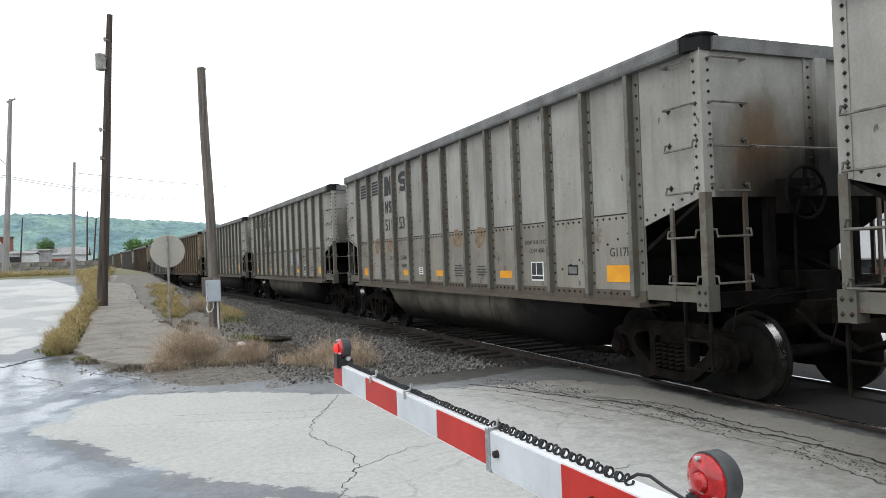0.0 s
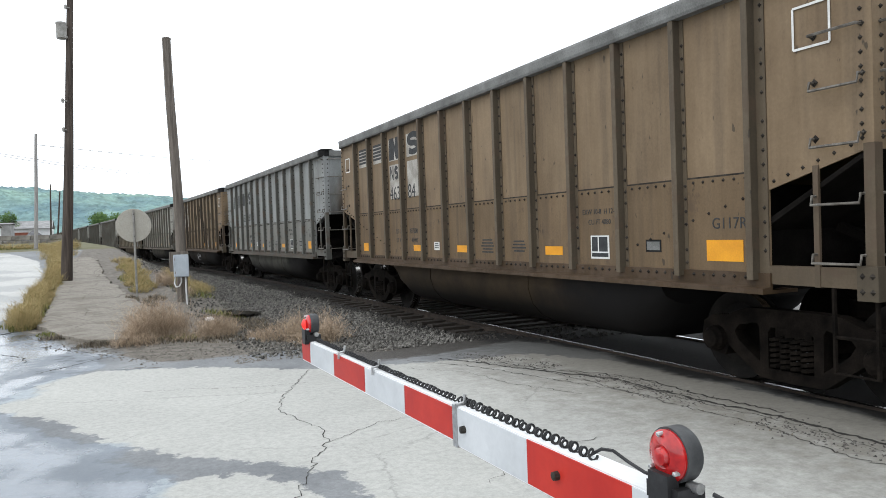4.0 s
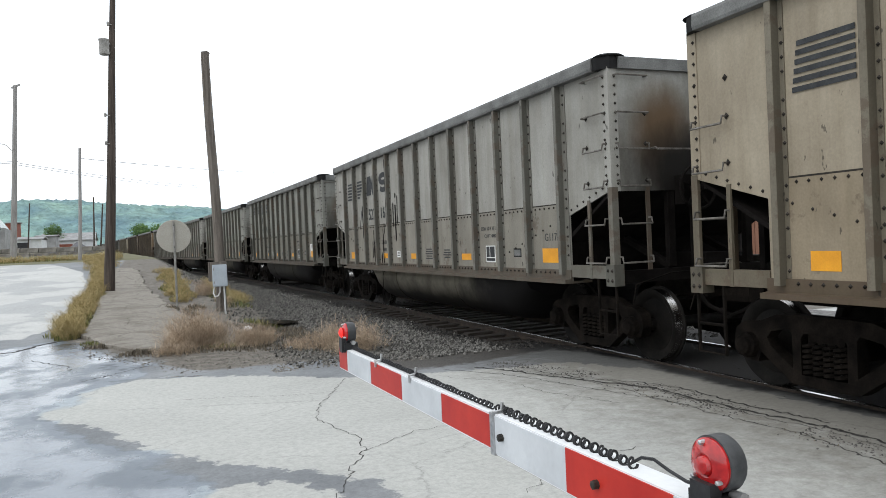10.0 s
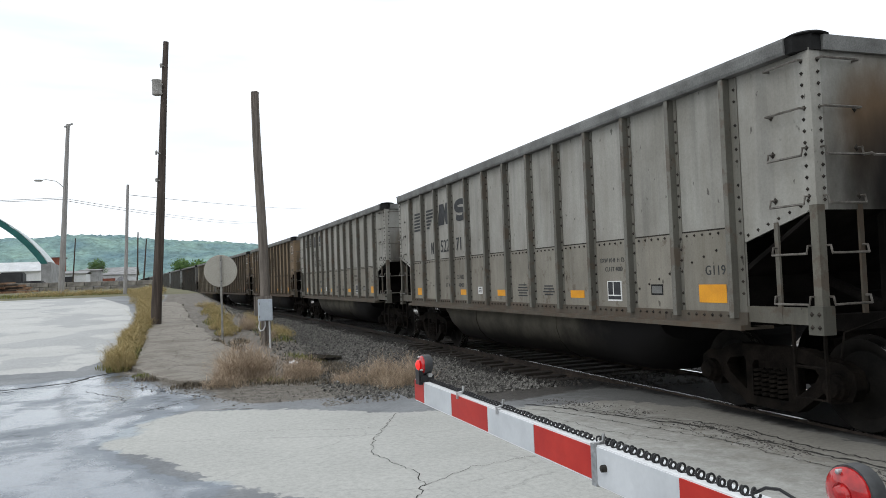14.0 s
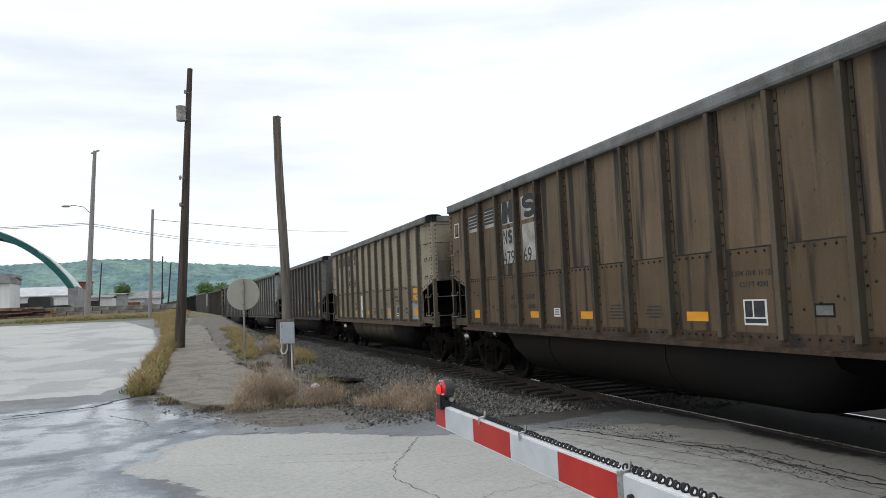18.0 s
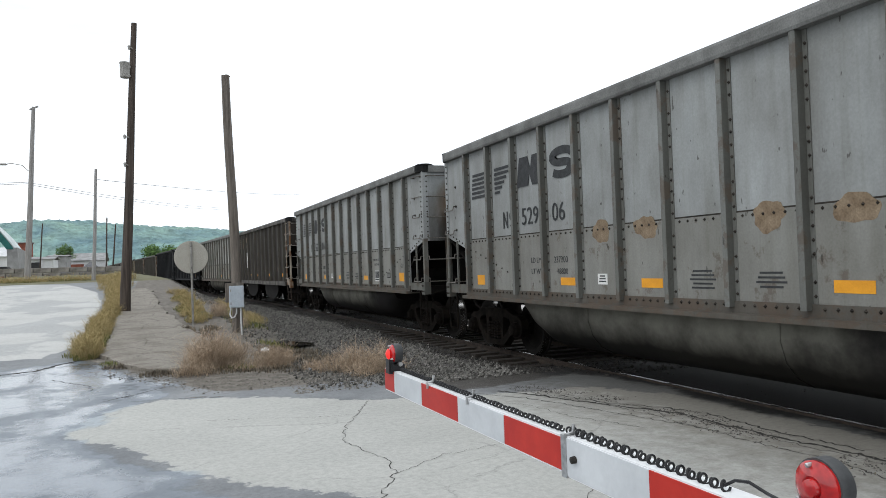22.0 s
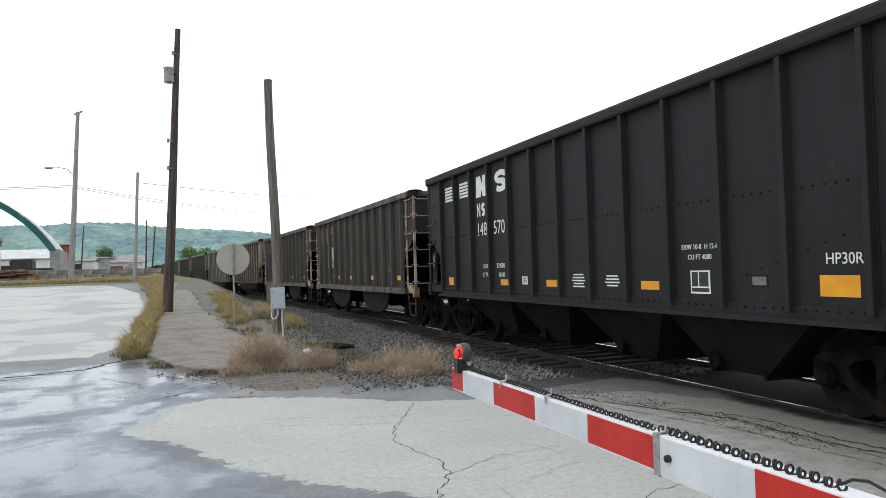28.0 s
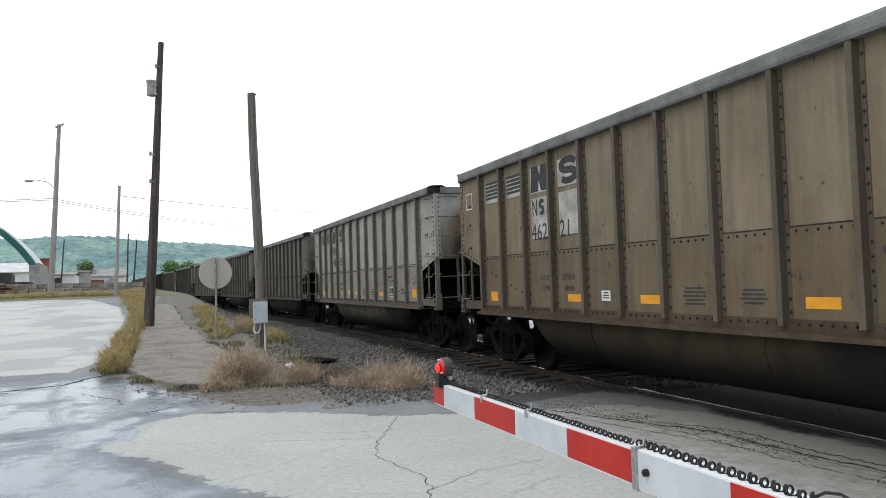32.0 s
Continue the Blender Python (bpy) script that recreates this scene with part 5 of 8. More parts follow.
def stencil(car, build, style, number, ink, klass="", tags=(), rng=random):
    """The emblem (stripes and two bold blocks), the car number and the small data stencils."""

    def bay(i):
        return bay_of(i, build)

    if style in ("mane", "block"):
        slant = style == "mane"
        z0 = 3.02 if slant else 3.24
        for i, w0 in ((1, 0.60), (2, 0.62)):
            polys = []
            rows = 6 if slant else 5
            for k in range(rows):
                zz = 0.16 - k * (0.078 if slant else 0.068)
                a, b = -w0 / 2, w0 / 2
                if slant and i == 2:
                    b -= 0.085 * k
                if slant and i == 1:
                    a -= 0.012 * k - 0.03
                polys.append(((a, zz), (b, zz), (b, zz + 0.046), (a, zz + 0.046)))
            on_side("emblem_stripes", flat(tuple(polys), ink), car, bay(i), z0 - 0.05 * (i == 1) * 0)
        wide = 0.66 if slant else 0.54
        h = 0.46 if slant else 0.42
        lean = 0.10 if slant else 0.03
        n_poly = ((-wide / 2 - lean, -h / 2), (-wide * 0.08, -h / 2), (-wide * 0.02, -h * 0.08), (wide * 0.12, -h / 2), (wide / 2 - lean * 0.5, -h / 2), (wide / 2 + lean * 0.5, h / 2), (wide * 0.14, h / 2), (wide * 0.05, h * 0.1), (-wide * 0.10, h / 2), (-wide / 2, h / 2))
        on_side("emblem_block", flat((n_poly,), ink), car, bay(3) - 0.0, z0 + 0.02)
        s_polys = (s_shape(wide + 0.04, h),)
        on_side("emblem_block", flat(s_polys, ink), car, bay(4) - 0.02, z0 + 0.02)

        def mini(y, z):
            sh = thin_n(-0.12, 0.17, 0.27) + (tuple((x + 0.12, w) for x, w in s_shape(0.19, 0.27)),)
            on_side("owner_mark", flat(sh, ink), car, y, z)

        if slant:
            mini(bay(2) - 0.18, 2.33)
            zn, size = 2.33, 0.38
        else:
            mini(bay(3) + 0.06, 2.79)
            zn, size = 2.38, 0.37
        a, b = number
        on_side("car_number", text_mesh(a, size, ink), car, bay(3) + 0.04, zn)
        on_side("car_number", text_mesh(b, size, ink), car, bay(4) + 0.12, zn)
        on_side("load_stencil", text_mesh("LD LMT", 0.12, ink), car, bay(3) - 0.15, 1.65)
        on_side("load_stencil", text_mesh("LT WT", 0.12, ink), car, bay(3) - 0.13, 1.48)
        on_side("load_stencil", text_mesh(LOADS[number[1]][0] if number[1] in LOADS else "237600", 0.13, ink), car, bay(4) + 0.1, 1.65)
        on_side("load_stencil", text_mesh(LOADS[number[1]][1] if number[1] in LOADS else "48400", 0.12, ink), car, bay(4) + 0.06, 1.48)
    if klass:
        on_side("class_stencil", text_mesh(klass, 0.15, ink), car, bay(12) - 0.12, 1.62)
        on_side("orange_patch", flat((rect(0.45, 0.20),), ORANGE), car, bay(12) - 0.06, 1.37)
        on_side("data_plate", flat((rect(0.35, 0.27),), WHITE), car, bay(10), 1.39)
        for r in (rect(0.11, 0.17, -0.095, 0.035), rect(0.16, 0.17, 0.065, 0.035), rect(0.31, 0.045, 0, -0.09)):
            on_side("data_panel", flat((r,), MARK), car, bay(10), 1.39, 0.003)
        on_side("size_stencil", text_mesh("EXW 10-8  H 12-6", 0.085, ink), car, bay(10), 1.80)
        on_side("size_stencil", text_mesh("CU FT 4080", 0.085, ink), car, bay(10), 1.68)
        on_side("tag_plate", flat((rect(0.24, 0.13),), DARKCAP), car, bay(11), 1.41)
        on_side("tag_cover", flat((rect(0.20, 0.09),), RIM), car, bay(11), 1.41, 0.003)
    for i in (1, 4, 6, 9):
        on_side("orange_patch", flat((rect(0.40 if i > 1 else 0.30, 0.11 if i > 1 else 0.17),), ORANGE), car, bay(i) + (0.05 if i % 2 else -0.08), 1.34)
    on_side("white_label", flat((rect(0.22, 0.14),), WHITE), car, bay(5), 1.38)
    on_side("label_bars", flat(bars(0.16, 3, 0.016, 0.035), MARK), car, bay(5), 1.42, 0.003)
    on_side("fine_print", flat(bars(0.40, 5), ink), car, bay(7), 1.48)
    on_side("fine_print", flat(bars(0.38, 4), ink), car, bay(8), 1.46)
    for kind, i, z, w, h in tags:
        mat = {"drip": SOOT, "mark": DRIPMARK, "tan": RUSTPATCH, "frame": WHITE, "splash": SPLASH, "rust": RUSTPATCH, "white": WHITE, "grey": PATCHG, "orange": ORANGE, "pale": PANELWHITE, "band": SOOT}[kind]
        shape = blotch(rng, w, h) if kind in ("rust", "splash") else (runs(rng, w, h) if kind == "band" else rect(w, h))
        if kind in ("drip", "mark"):
            polys = []
            for _ in range(int(h)):
                x, top, ln, wd = rng.uniform(-w / 2, w / 2), rng.uniform(-0.3, 0.6), rng.uniform(0.06, 0.6) ** 1.3, rng.uniform(0.008, 0.026)
                if rng.random() < 0.3:
                    ln, wd = rng.uniform(0.5, 1.1), rng.uniform(0.01, 0.035)
                polys.append(((x - wd, top - ln), (x - wd * 0.5, top - ln - 0.035), (x + wd * 0.6, top - ln - 0.02), (x + wd, top - ln + 0.02), (x + wd * 0.9, top - ln * 0.4), (x + wd, top - 0.02), (x + wd * 0.4, top + 0.01), (x - wd * 0.9, top - 0.01)))
            for p in polys:
                on_side("black_drip", flat((p,), mat), car, bay(i), z, 0.003)
            continue
        if kind == "frame":
            on_side("white_outline", flat((rect(w, 0.02, 0, h / 2), rect(w, 0.02, 0, -h / 2), rect(0.02, h, -w / 2), rect(0.02, h, w / 2)), WHITE), car, bay(i), z)
            continue
        on_side({"tan": "tan_patch", "splash": "white_blotch", "rust": "rust_blotch", "white": "white_patch", "grey": "paint_patch", "orange": "orange_patch", "pale": "pale_panel", "band": "black_drip"}[kind], flat((shape,), mat), car, bay(i), z, 0.0045 if kind == "band" else -0.002)


# one row a car, from the head of the train back: body, colour (linear), streakiness, style, number, class, extra marks, label
GREY, LGREY, COOL, TAN = (0.330, 0.325, 0.300), (0.40, 0.405, 0.395), (0.29, 0.305, 0.308), (0.335, 0.29, 0.22)
OLIVE, BROWN, DBROWN, SLATE = (0.25, 0.252, 0.228), (0.215, 0.155, 0.097), (0.145, 0.104, 0.066), (0.13, 0.127, 0.118)
KHAKI = (0.205, 0.165, 0.112)
COFFEE, BLACK = (0.0215, 0.0165, 0.0128), (0.013, 0.0138, 0.016)
SQ = ("frame", 13.12, 3.2, 0.34, 0.34)
SQ2 = ("frame", 0, 3.2, 0.30, 0.30)
PANEL = (("pale", 1, 3.24, 0.62, 0.36), ("pale", 2, 3.24, 0.62, 0.36), ("pale", 3, 2.62, 0.6, 0.66), ("pale", 4, 2.62, 0.6, 0.66), ("pale", 3, 3.24, 0.62, 0.42), ("pale", 4, 3.24, 0.62, 0.42))
DRIPS = (('band', 4.08, 2.72, 0.2, 1.55), ('band', 4.0, 1.55, 0.62, 0.92), ('drip', 5, 1.7, 0.6, 6), ('drip', 6, 1.6, 0.6, 6), ('drip', 7, 2.9, 0.7, 7), ('drip', 8, 2.8, 0.7, 18), ('drip', 9, 1.8, 0.7, 9), ('drip', 10, 2.2, 0.7, 8), ('drip', 3, 1.7, 0.6, 5), ('drip', 11, 2.3, 0.7, 14), ('drip', 12, 2.3, 0.6, 10), ('drip', 9, 2.7, 0.6, 8), ('band', 8.3, 1.52, 0.24, 0.9), ('drip', 10, 1.6, 0.6, 8))
RUST6 = tuple(("rust", i, 1.95, 0.42, 0.34) for i in (2, 3, 7, 8))
TANPATCH = mottled("tan_patch", (0.16, 0.115, 0.07), (0.27, 0.205, 0.14), 5, 0.8, bump=0.05)
DRIPMARK = mottled("grey_drip_mark", (0.09, 0.088, 0.08), (0.17, 0.165, 0.15), 12, 0.8)
PATCHDARK = mottled("brown_patch", (0.09, 0.07, 0.055), (0.16, 0.13, 0.10), 6, 0.8)
CARS = [
    ("g", GREY, 0.1, "block", ("484", "53"), "G117R", ()),
    ("g", GREY, 0.1, "block", ("511", "53"), "G117R", RUST6),
    ("g", GREY, 0.15, "block", ("484", "81"), "G99", (("grey", 8, 1.75, 0.5, 0.4), ("grey", 9, 1.75, 0.5, 0.4))),
    ("g", GREY, 0.45, "block", ("472", "18"), "G117R", (("orange", 11.95, 1.55, 0.3, 0.3),)),
    ("g", BROWN, 0.3, "block", ("463", "84"), "G117R", PANEL),
    ("l", COOL, 0.2, "mane", ("527", "61"), "G119", ()),
    ("g", BROWN, 0.6, "block", ("470", "3"), "G117R", PANEL + DRIPS),
    ("l", GREY, 0.22, "mane", ("508", "23"), "G119", (("mark", 5, 2.3, 0.5, 7), ("mark", 6.15, 2.0, 0.34, 7), ("mark", 6.2, 1.5, 0.3, 8))),
    ("g", TAN, 0.1, "mane", ("506", "59"), "G117R", (("grey", 12, 1.35, 0.7, 0.42), ("grey", 9, 1.26, 0.55, 0.35))),
    ("g", GREY, 0.12, "mane", ("522", "16"), "G117R", (("band", 4.22, 2.8, 0.17, 1.5), ("drip", 4, 1.6, 0.7, 8), ("drip", 3, 1.7, 0.6, 5), ("drip", 2, 2.5, 0.5, 3), ("drip", 5, 2.4, 0.6, 6))),
    ("g", OLIVE, 0.35, "block", ("490", "01"), "G117R", (("white", 11.9, 1.5, 0.3, 0.4),)),
    ("g", OLIVE, 0.1, "block", ("481", "41"), "G117R", ()),
    ("l", GREY, 0.25, "mane", ("522", "71"), "G119", ()),
    ("g", GREY, 0.2, "block", ("475", "02"), "G117R", ()),
    ("g", BROWN, 0.45, "block", ("469", "17"), "G117R", PANEL + DRIPS[3:6]),
    ("g", DBROWN, 0.95, "block", ("479", "69"), "G117R", PANEL),
    ("g", TAN, 0.15, "block", ("491", "66"), "G117R", (("white", 5, 1.55, 0.4, 0.75), ("grey", 12, 1.3, 0.7, 0.6), ("orange", 12, 1.95, 0.5, 0.13), ("orange", 12, 1.76, 0.5, 0.13), ("grey", 9, 1.3, 0.5, 0.4))),
    ("g", SLATE, 0.3, "block", ("495", "10"), "G117R", (("splash", 1, 1.9, 0.3, 0.5), ("splash", 2, 1.9, 0.3, 0.5), ("splash", 5, 2.0, 0.3, 0.5), ("splash", 6, 2.0, 0.6, 0.75), ("splash", 7, 2.0, 0.5, 0.6), ("splash", 11, 2.05, 0.62, 0.8), ("orange", 12, 2.25, 0.6, 0.14), ("grey", 12, 2.05, 0.6, 0.18), ("orange", 12, 1.9, 0.6, 0.14))),
    ("l", COOL, 0.1, "mane", ("529", "06"), "G119", tuple(("rust", i, 2.0, 0.42, 0.28) for i in (5, 6, 8, 9, 10))),
    ("l", COOL, 0.05, "mane", ("529", "01"), "G119", ()),
    ("h", COFFEE, 0.2, "block", ("10", "256"), "", (WHITE, WHITE)),
    ("g", LGREY, 0.05, "block", ("475", "17"), "G117R", ()),
    ("b", BLACK, 0.05, "block", ("148", "390"), "HP30R", ()),
    ("b", BLACK, 0.05, "block", ("148", "570"), "HP30R", ()),
    ("h", COFFEE, 0.35, "block", ("10", "095"), "", (TANPATCH, PANELWHITE)),
    ("h", COFFEE, 0.3, "block", ("1", "223"), "", (PATCHDARK, PANELWHITE)),
    ("g", KHAKI, 0.3, "block", ("462", "21"), "G117R", PANEL),
    ("g", GREY, 0.25, "block", ("480", "15"), "G117R", ()),
]
REST = [("g", SLATE, 0.4), ("g", SLATE, 0.2), ("g", OLIVE, 0.3), ("g", SLATE, 0.2), ("h", COFFEE, 0.2), ("b", BLACK, 0.1), ("g", GREY, 0.2), ("g", OLIVE, 0.2), ("g", SLATE, 0.3), ("g", GREY, 0.2)]
NAMES = {KHAKI: "dusty khaki-brown", GREY: "weathered grey", LGREY: "pale grey", COOL: "blue-grey", TAN: "dusty tan-grey", OLIVE: "grimy olive-grey", BROWN: "grimy brown", DBROWN: "dark brown streaked", SLATE: "dark slate-grey", COFFEE: "dark coffee-brown", BLACK: "black"}
TRAIN = []
LOADS = {"570": ("229900", "56100"), "06": ("237200", "48800"), "61": ("236800", "49200"), "81": ("237700", "48300"), "10": ("236100", "49900"), "41": ("237500", "48600")}


def build_train():
    rng = random.Random(8)
    rows = CARS + [r + ("block", None, "", ()) for r in REST]
    build = {"g": gondola, "l": gondola, "b": gondola, "h": hopper}
    plain = {}
    for k, row in enumerate(rows):
        kind = row[0]
        if kind in plain:
            car = copy_thing(plain[kind], Matrix())
        else:
            car = plain[kind] = build[kind](kind) if kind != "h" else hopper()
        TRAIN.append((k - 1, car))
    for (k, car), row in zip(TRAIN, rows):
        kind, colour, streak, style, number, klass, extra = row
        ink = WHITE if colour == BLACK else MARK
        if number is not None:
            ex = tuple(extra) + ((SQ, SQ2) if colour in (BROWN, DBROWN, KHAKI) else ())
            if colour == COFFEE:
                hopper_stencil(car, number, FADED, *extra)
            else:
                stencil(car, kind, style, number, ink, klass, ex, rng)
        if number == ("470", "3"):
            bm = bmesh.new()
            for stroke in ([(0.05, 0.22), (-0.12, 0.10), (0.08, -0.06), (0.5, -0.10)], [(0.12, 0.14), (0.36, 0.16), (0.37, 0.06), (0.14, 0.05)], [(0.42, 0.17), (0.42, 0.06), (0.58, 0.06)], [(0.62, 0.17), (0.64, 0.05), (0.80, 0.04)], [(0.56, 0.10), (0.72, 0.12)]):
                rod(bm, [(-1.385 + 0.12 * max(0.0, 0.05 - z), 0.55 - x, 0.66 + z) for x, z in stroke], 0.013, 4)
            part("chalk_scrawl", bm, CHALK, car, "white chalk scrawl on the tub")
        j = rng.uniform(0.94, 1.06)
        for o in car.children_recursive:
            o.color = (colour[0] * j, colour[1] * j, colour[2] * j, streak)
        tone = NAMES[colour]
        if kind in ("g", "l"):
            car["label"] = f"{tone} steel bathtub coal gondola with vertical ribs"
        elif kind == "b":
            car["label"] = "black steel open-top coal hopper with white lettering"
        else:
            car["label"] = f"{tone} steel open-top coal hopper with side stakes"


FADED = mottled("faded_lettering", (0.030, 0.023, 0.017), (0.21, 0.155, 0.105), 4.5, 0.7, bump=0.05)
build_train()


# ---- crossing gate ----
RED_SHEET = mottled("red_reflective_sheet", (0.42, 0.022, 0.016), (0.52, 0.035, 0.022), 7, 0.45, bump=0.02, grain=0.15)
WHITE_SHEET = mottled("white_reflective_sheet", (0.50, 0.52, 0.54), (0.62, 0.64, 0.66), 5, 0.4, bump=0.02, grain=0.15)
ARM_WHITE = mottled("white_arm_paint", (0.74, 0.75, 0.76), (0.82, 0.83, 0.84), 6, 0.4, bump=0.02, grain=0.15)
RUBBER = mottled("black_rubber", (0.012, 0.012, 0.013), (0.03, 0.03, 0.032), 12, 0.45, bump=0.1)
HOUSING = mottled("grey_lamp_housing", (0.05, 0.052, 0.055), (0.08, 0.082, 0.085), 10, 0.5, bump=0.1)
ZINC = mottled("zinc_fitting", (0.42, 0.42, 0.42), (0.6, 0.6, 0.6), 14, 0.35, 0.8, 0.05)
BOLT = mottled("dark_bolt", (0.03, 0.028, 0.026), (0.07, 0.06, 0.05), 20, 0.5, 0.6)


def lens_material():
    m, nt, n, l, b = mat_new("red_lamp_lens")
    nz = noise_node(nt, 60, 2, 0.5)
    r = ramp_node(nt, nz.outputs["Fac"], 0.3, 0.7, (0.30, 0.006, 0.008, 1), (0.50, 0.012, 0.012, 1))
    l.new(r.outputs[0], b.inputs["Base Color"])
    b.inputs["Roughness"].default_value = 0.16
    b.inputs["Coat Weight"].default_value = 0.6
    bump_to(nt, b, nz.outputs["Fac"], 0.15, 0.002)
    return m


def glow_material():
    m, nt, n, l, b = mat_new("lit_red_lamp")
    b.inputs["Base Color"].default_value = (0.5, 0.01, 0.01, 1)
    b.inputs["Emission Color"].default_value = (1.0, 0.03, 0.02, 1)
    b.inputs["Emission Strength"].default_value = 0.9
    return m


LENS, GLOW = lens_material(), glow_material()
ARM_A, ARM_B = Vector((0.940, 3.81, 1.052)), Vector((1.012, 0.60, 1.036))


def on_arm(y):
    """The arm's lower left edge at y."""
    k = (y - ARM_A.y) / (ARM_B.y - ARM_A.y)
    return ARM_A.lerp(ARM_B, k)


def arm_piece(bm, y0, y1, h, x0, x1, z0=0.0):
    p, q = on_arm(y0), on_arm(y1)
    a = [bm.verts.new((c.x + dx, c.y, c.z + z0 + dz)) for c in (p, q) for dx, dz in ((x0, 0), (x1, 0), (x1, h), (x0, h))]
    for f in ((0, 1, 2, 3), (7, 6, 5, 4), (0, 4, 5, 1), (1, 5, 6, 2), (2, 6, 7, 3), (3, 7, 4, 0)):
        bm.faces.new([a[i] for i in f])


def gate_lamp(gate, y, r, lit):
    c = on_arm(y)
    z = c.z + 0.125
    bm = bmesh.new()
    box(bm, c.x - 0.012, c.x + 0.055, y - 0.045, y + 0.045, c.z + 0.112, z + 0.02)
    box(bm, c.x - 0.022, c.x + 0.006, y - 0.028, y + 0.028, c.z + 0.098, z + 0.045)
    mount = part("lamp_bracket", bm, RUBBER, gate, "black lamp bracket")
    zc = z + 0.02 + r
    bm = bmesh.new()
    lathe(bm, [(0.0, r * 0.9), (0.0, r), (0.034, r), (0.042, r * 0.9), (0.042, 0.01)], (c.x + 0.008, y, zc), "x", 28)
    part("lamp_housing", bm, HOUSING, gate, "dark grey round lamp housing", True)
    bm = bmesh.new()
    lathe(bm, [(0.0, r * 0.93), (-0.006, r * 0.93), (-0.014, r * 0.72), (-0.018, r * 0.42), (-0.016, r * 0.36), (-0.026, r * 0.30), (-0.030, r * 0.1)], (c.x + 0.008, y, zc), "x", 28)
    part("lamp_lens", bm, LENS, gate, "red plastic lens", True)
    if lit:
        bm = bmesh.new()
        lathe(bm, [(-0.02, r * 0.55), (-0.030, r * 0.3), (-0.034, r * 0.05)], (c.x + 0.004, y - 0.004, zc), "x", 16)
        part("lamp_glow", bm, GLOW, gate, "glowing red lamp centre", True)
    for a in (80, 215, -40):
        bm = bmesh.new()
        lathe(bm, [(-0.004, 0.005), (-0.018, 0.005), (-0.02, 0.003)], (c.x + 0.006, y + r * 0.78 * math.cos(radians(a)), zc + r * 0.78 * math.sin(radians(a))), "x", 8)
        part("lens_screw", bm, ZINC, gate)
    for s in (-1, 1):
        bm = bmesh.new()
        rod(bm, [(c.x + 0.03, y + s * 0.03, z + 0.02), (c.x + 0.03, y + s * 0.06, z + 0.022)], 0.011, 10)
        part("cable_gland", bm, ZINC, gate)


def coil(bm, y0, y1, turns, r, wire):
    pts = []
    n = int(turns * 14)
    for i in range(n + 1):
        k = i / n
        y = y0 + (y1 - y0) * (k ** 1.12)
        c = on_arm(y)
        rr = r * (0.85 + 0.25 * math.sin(k * 37) ** 2)
        a = math.tau * turns * k
        pts.append((c.x + 0.026 + rr * math.cos(a), y + 0.006 * math.sin(a * 0.5), c.z + 0.113 + wire + rr + rr * math.sin(a)))
    rod(bm, pts, wire, 6)


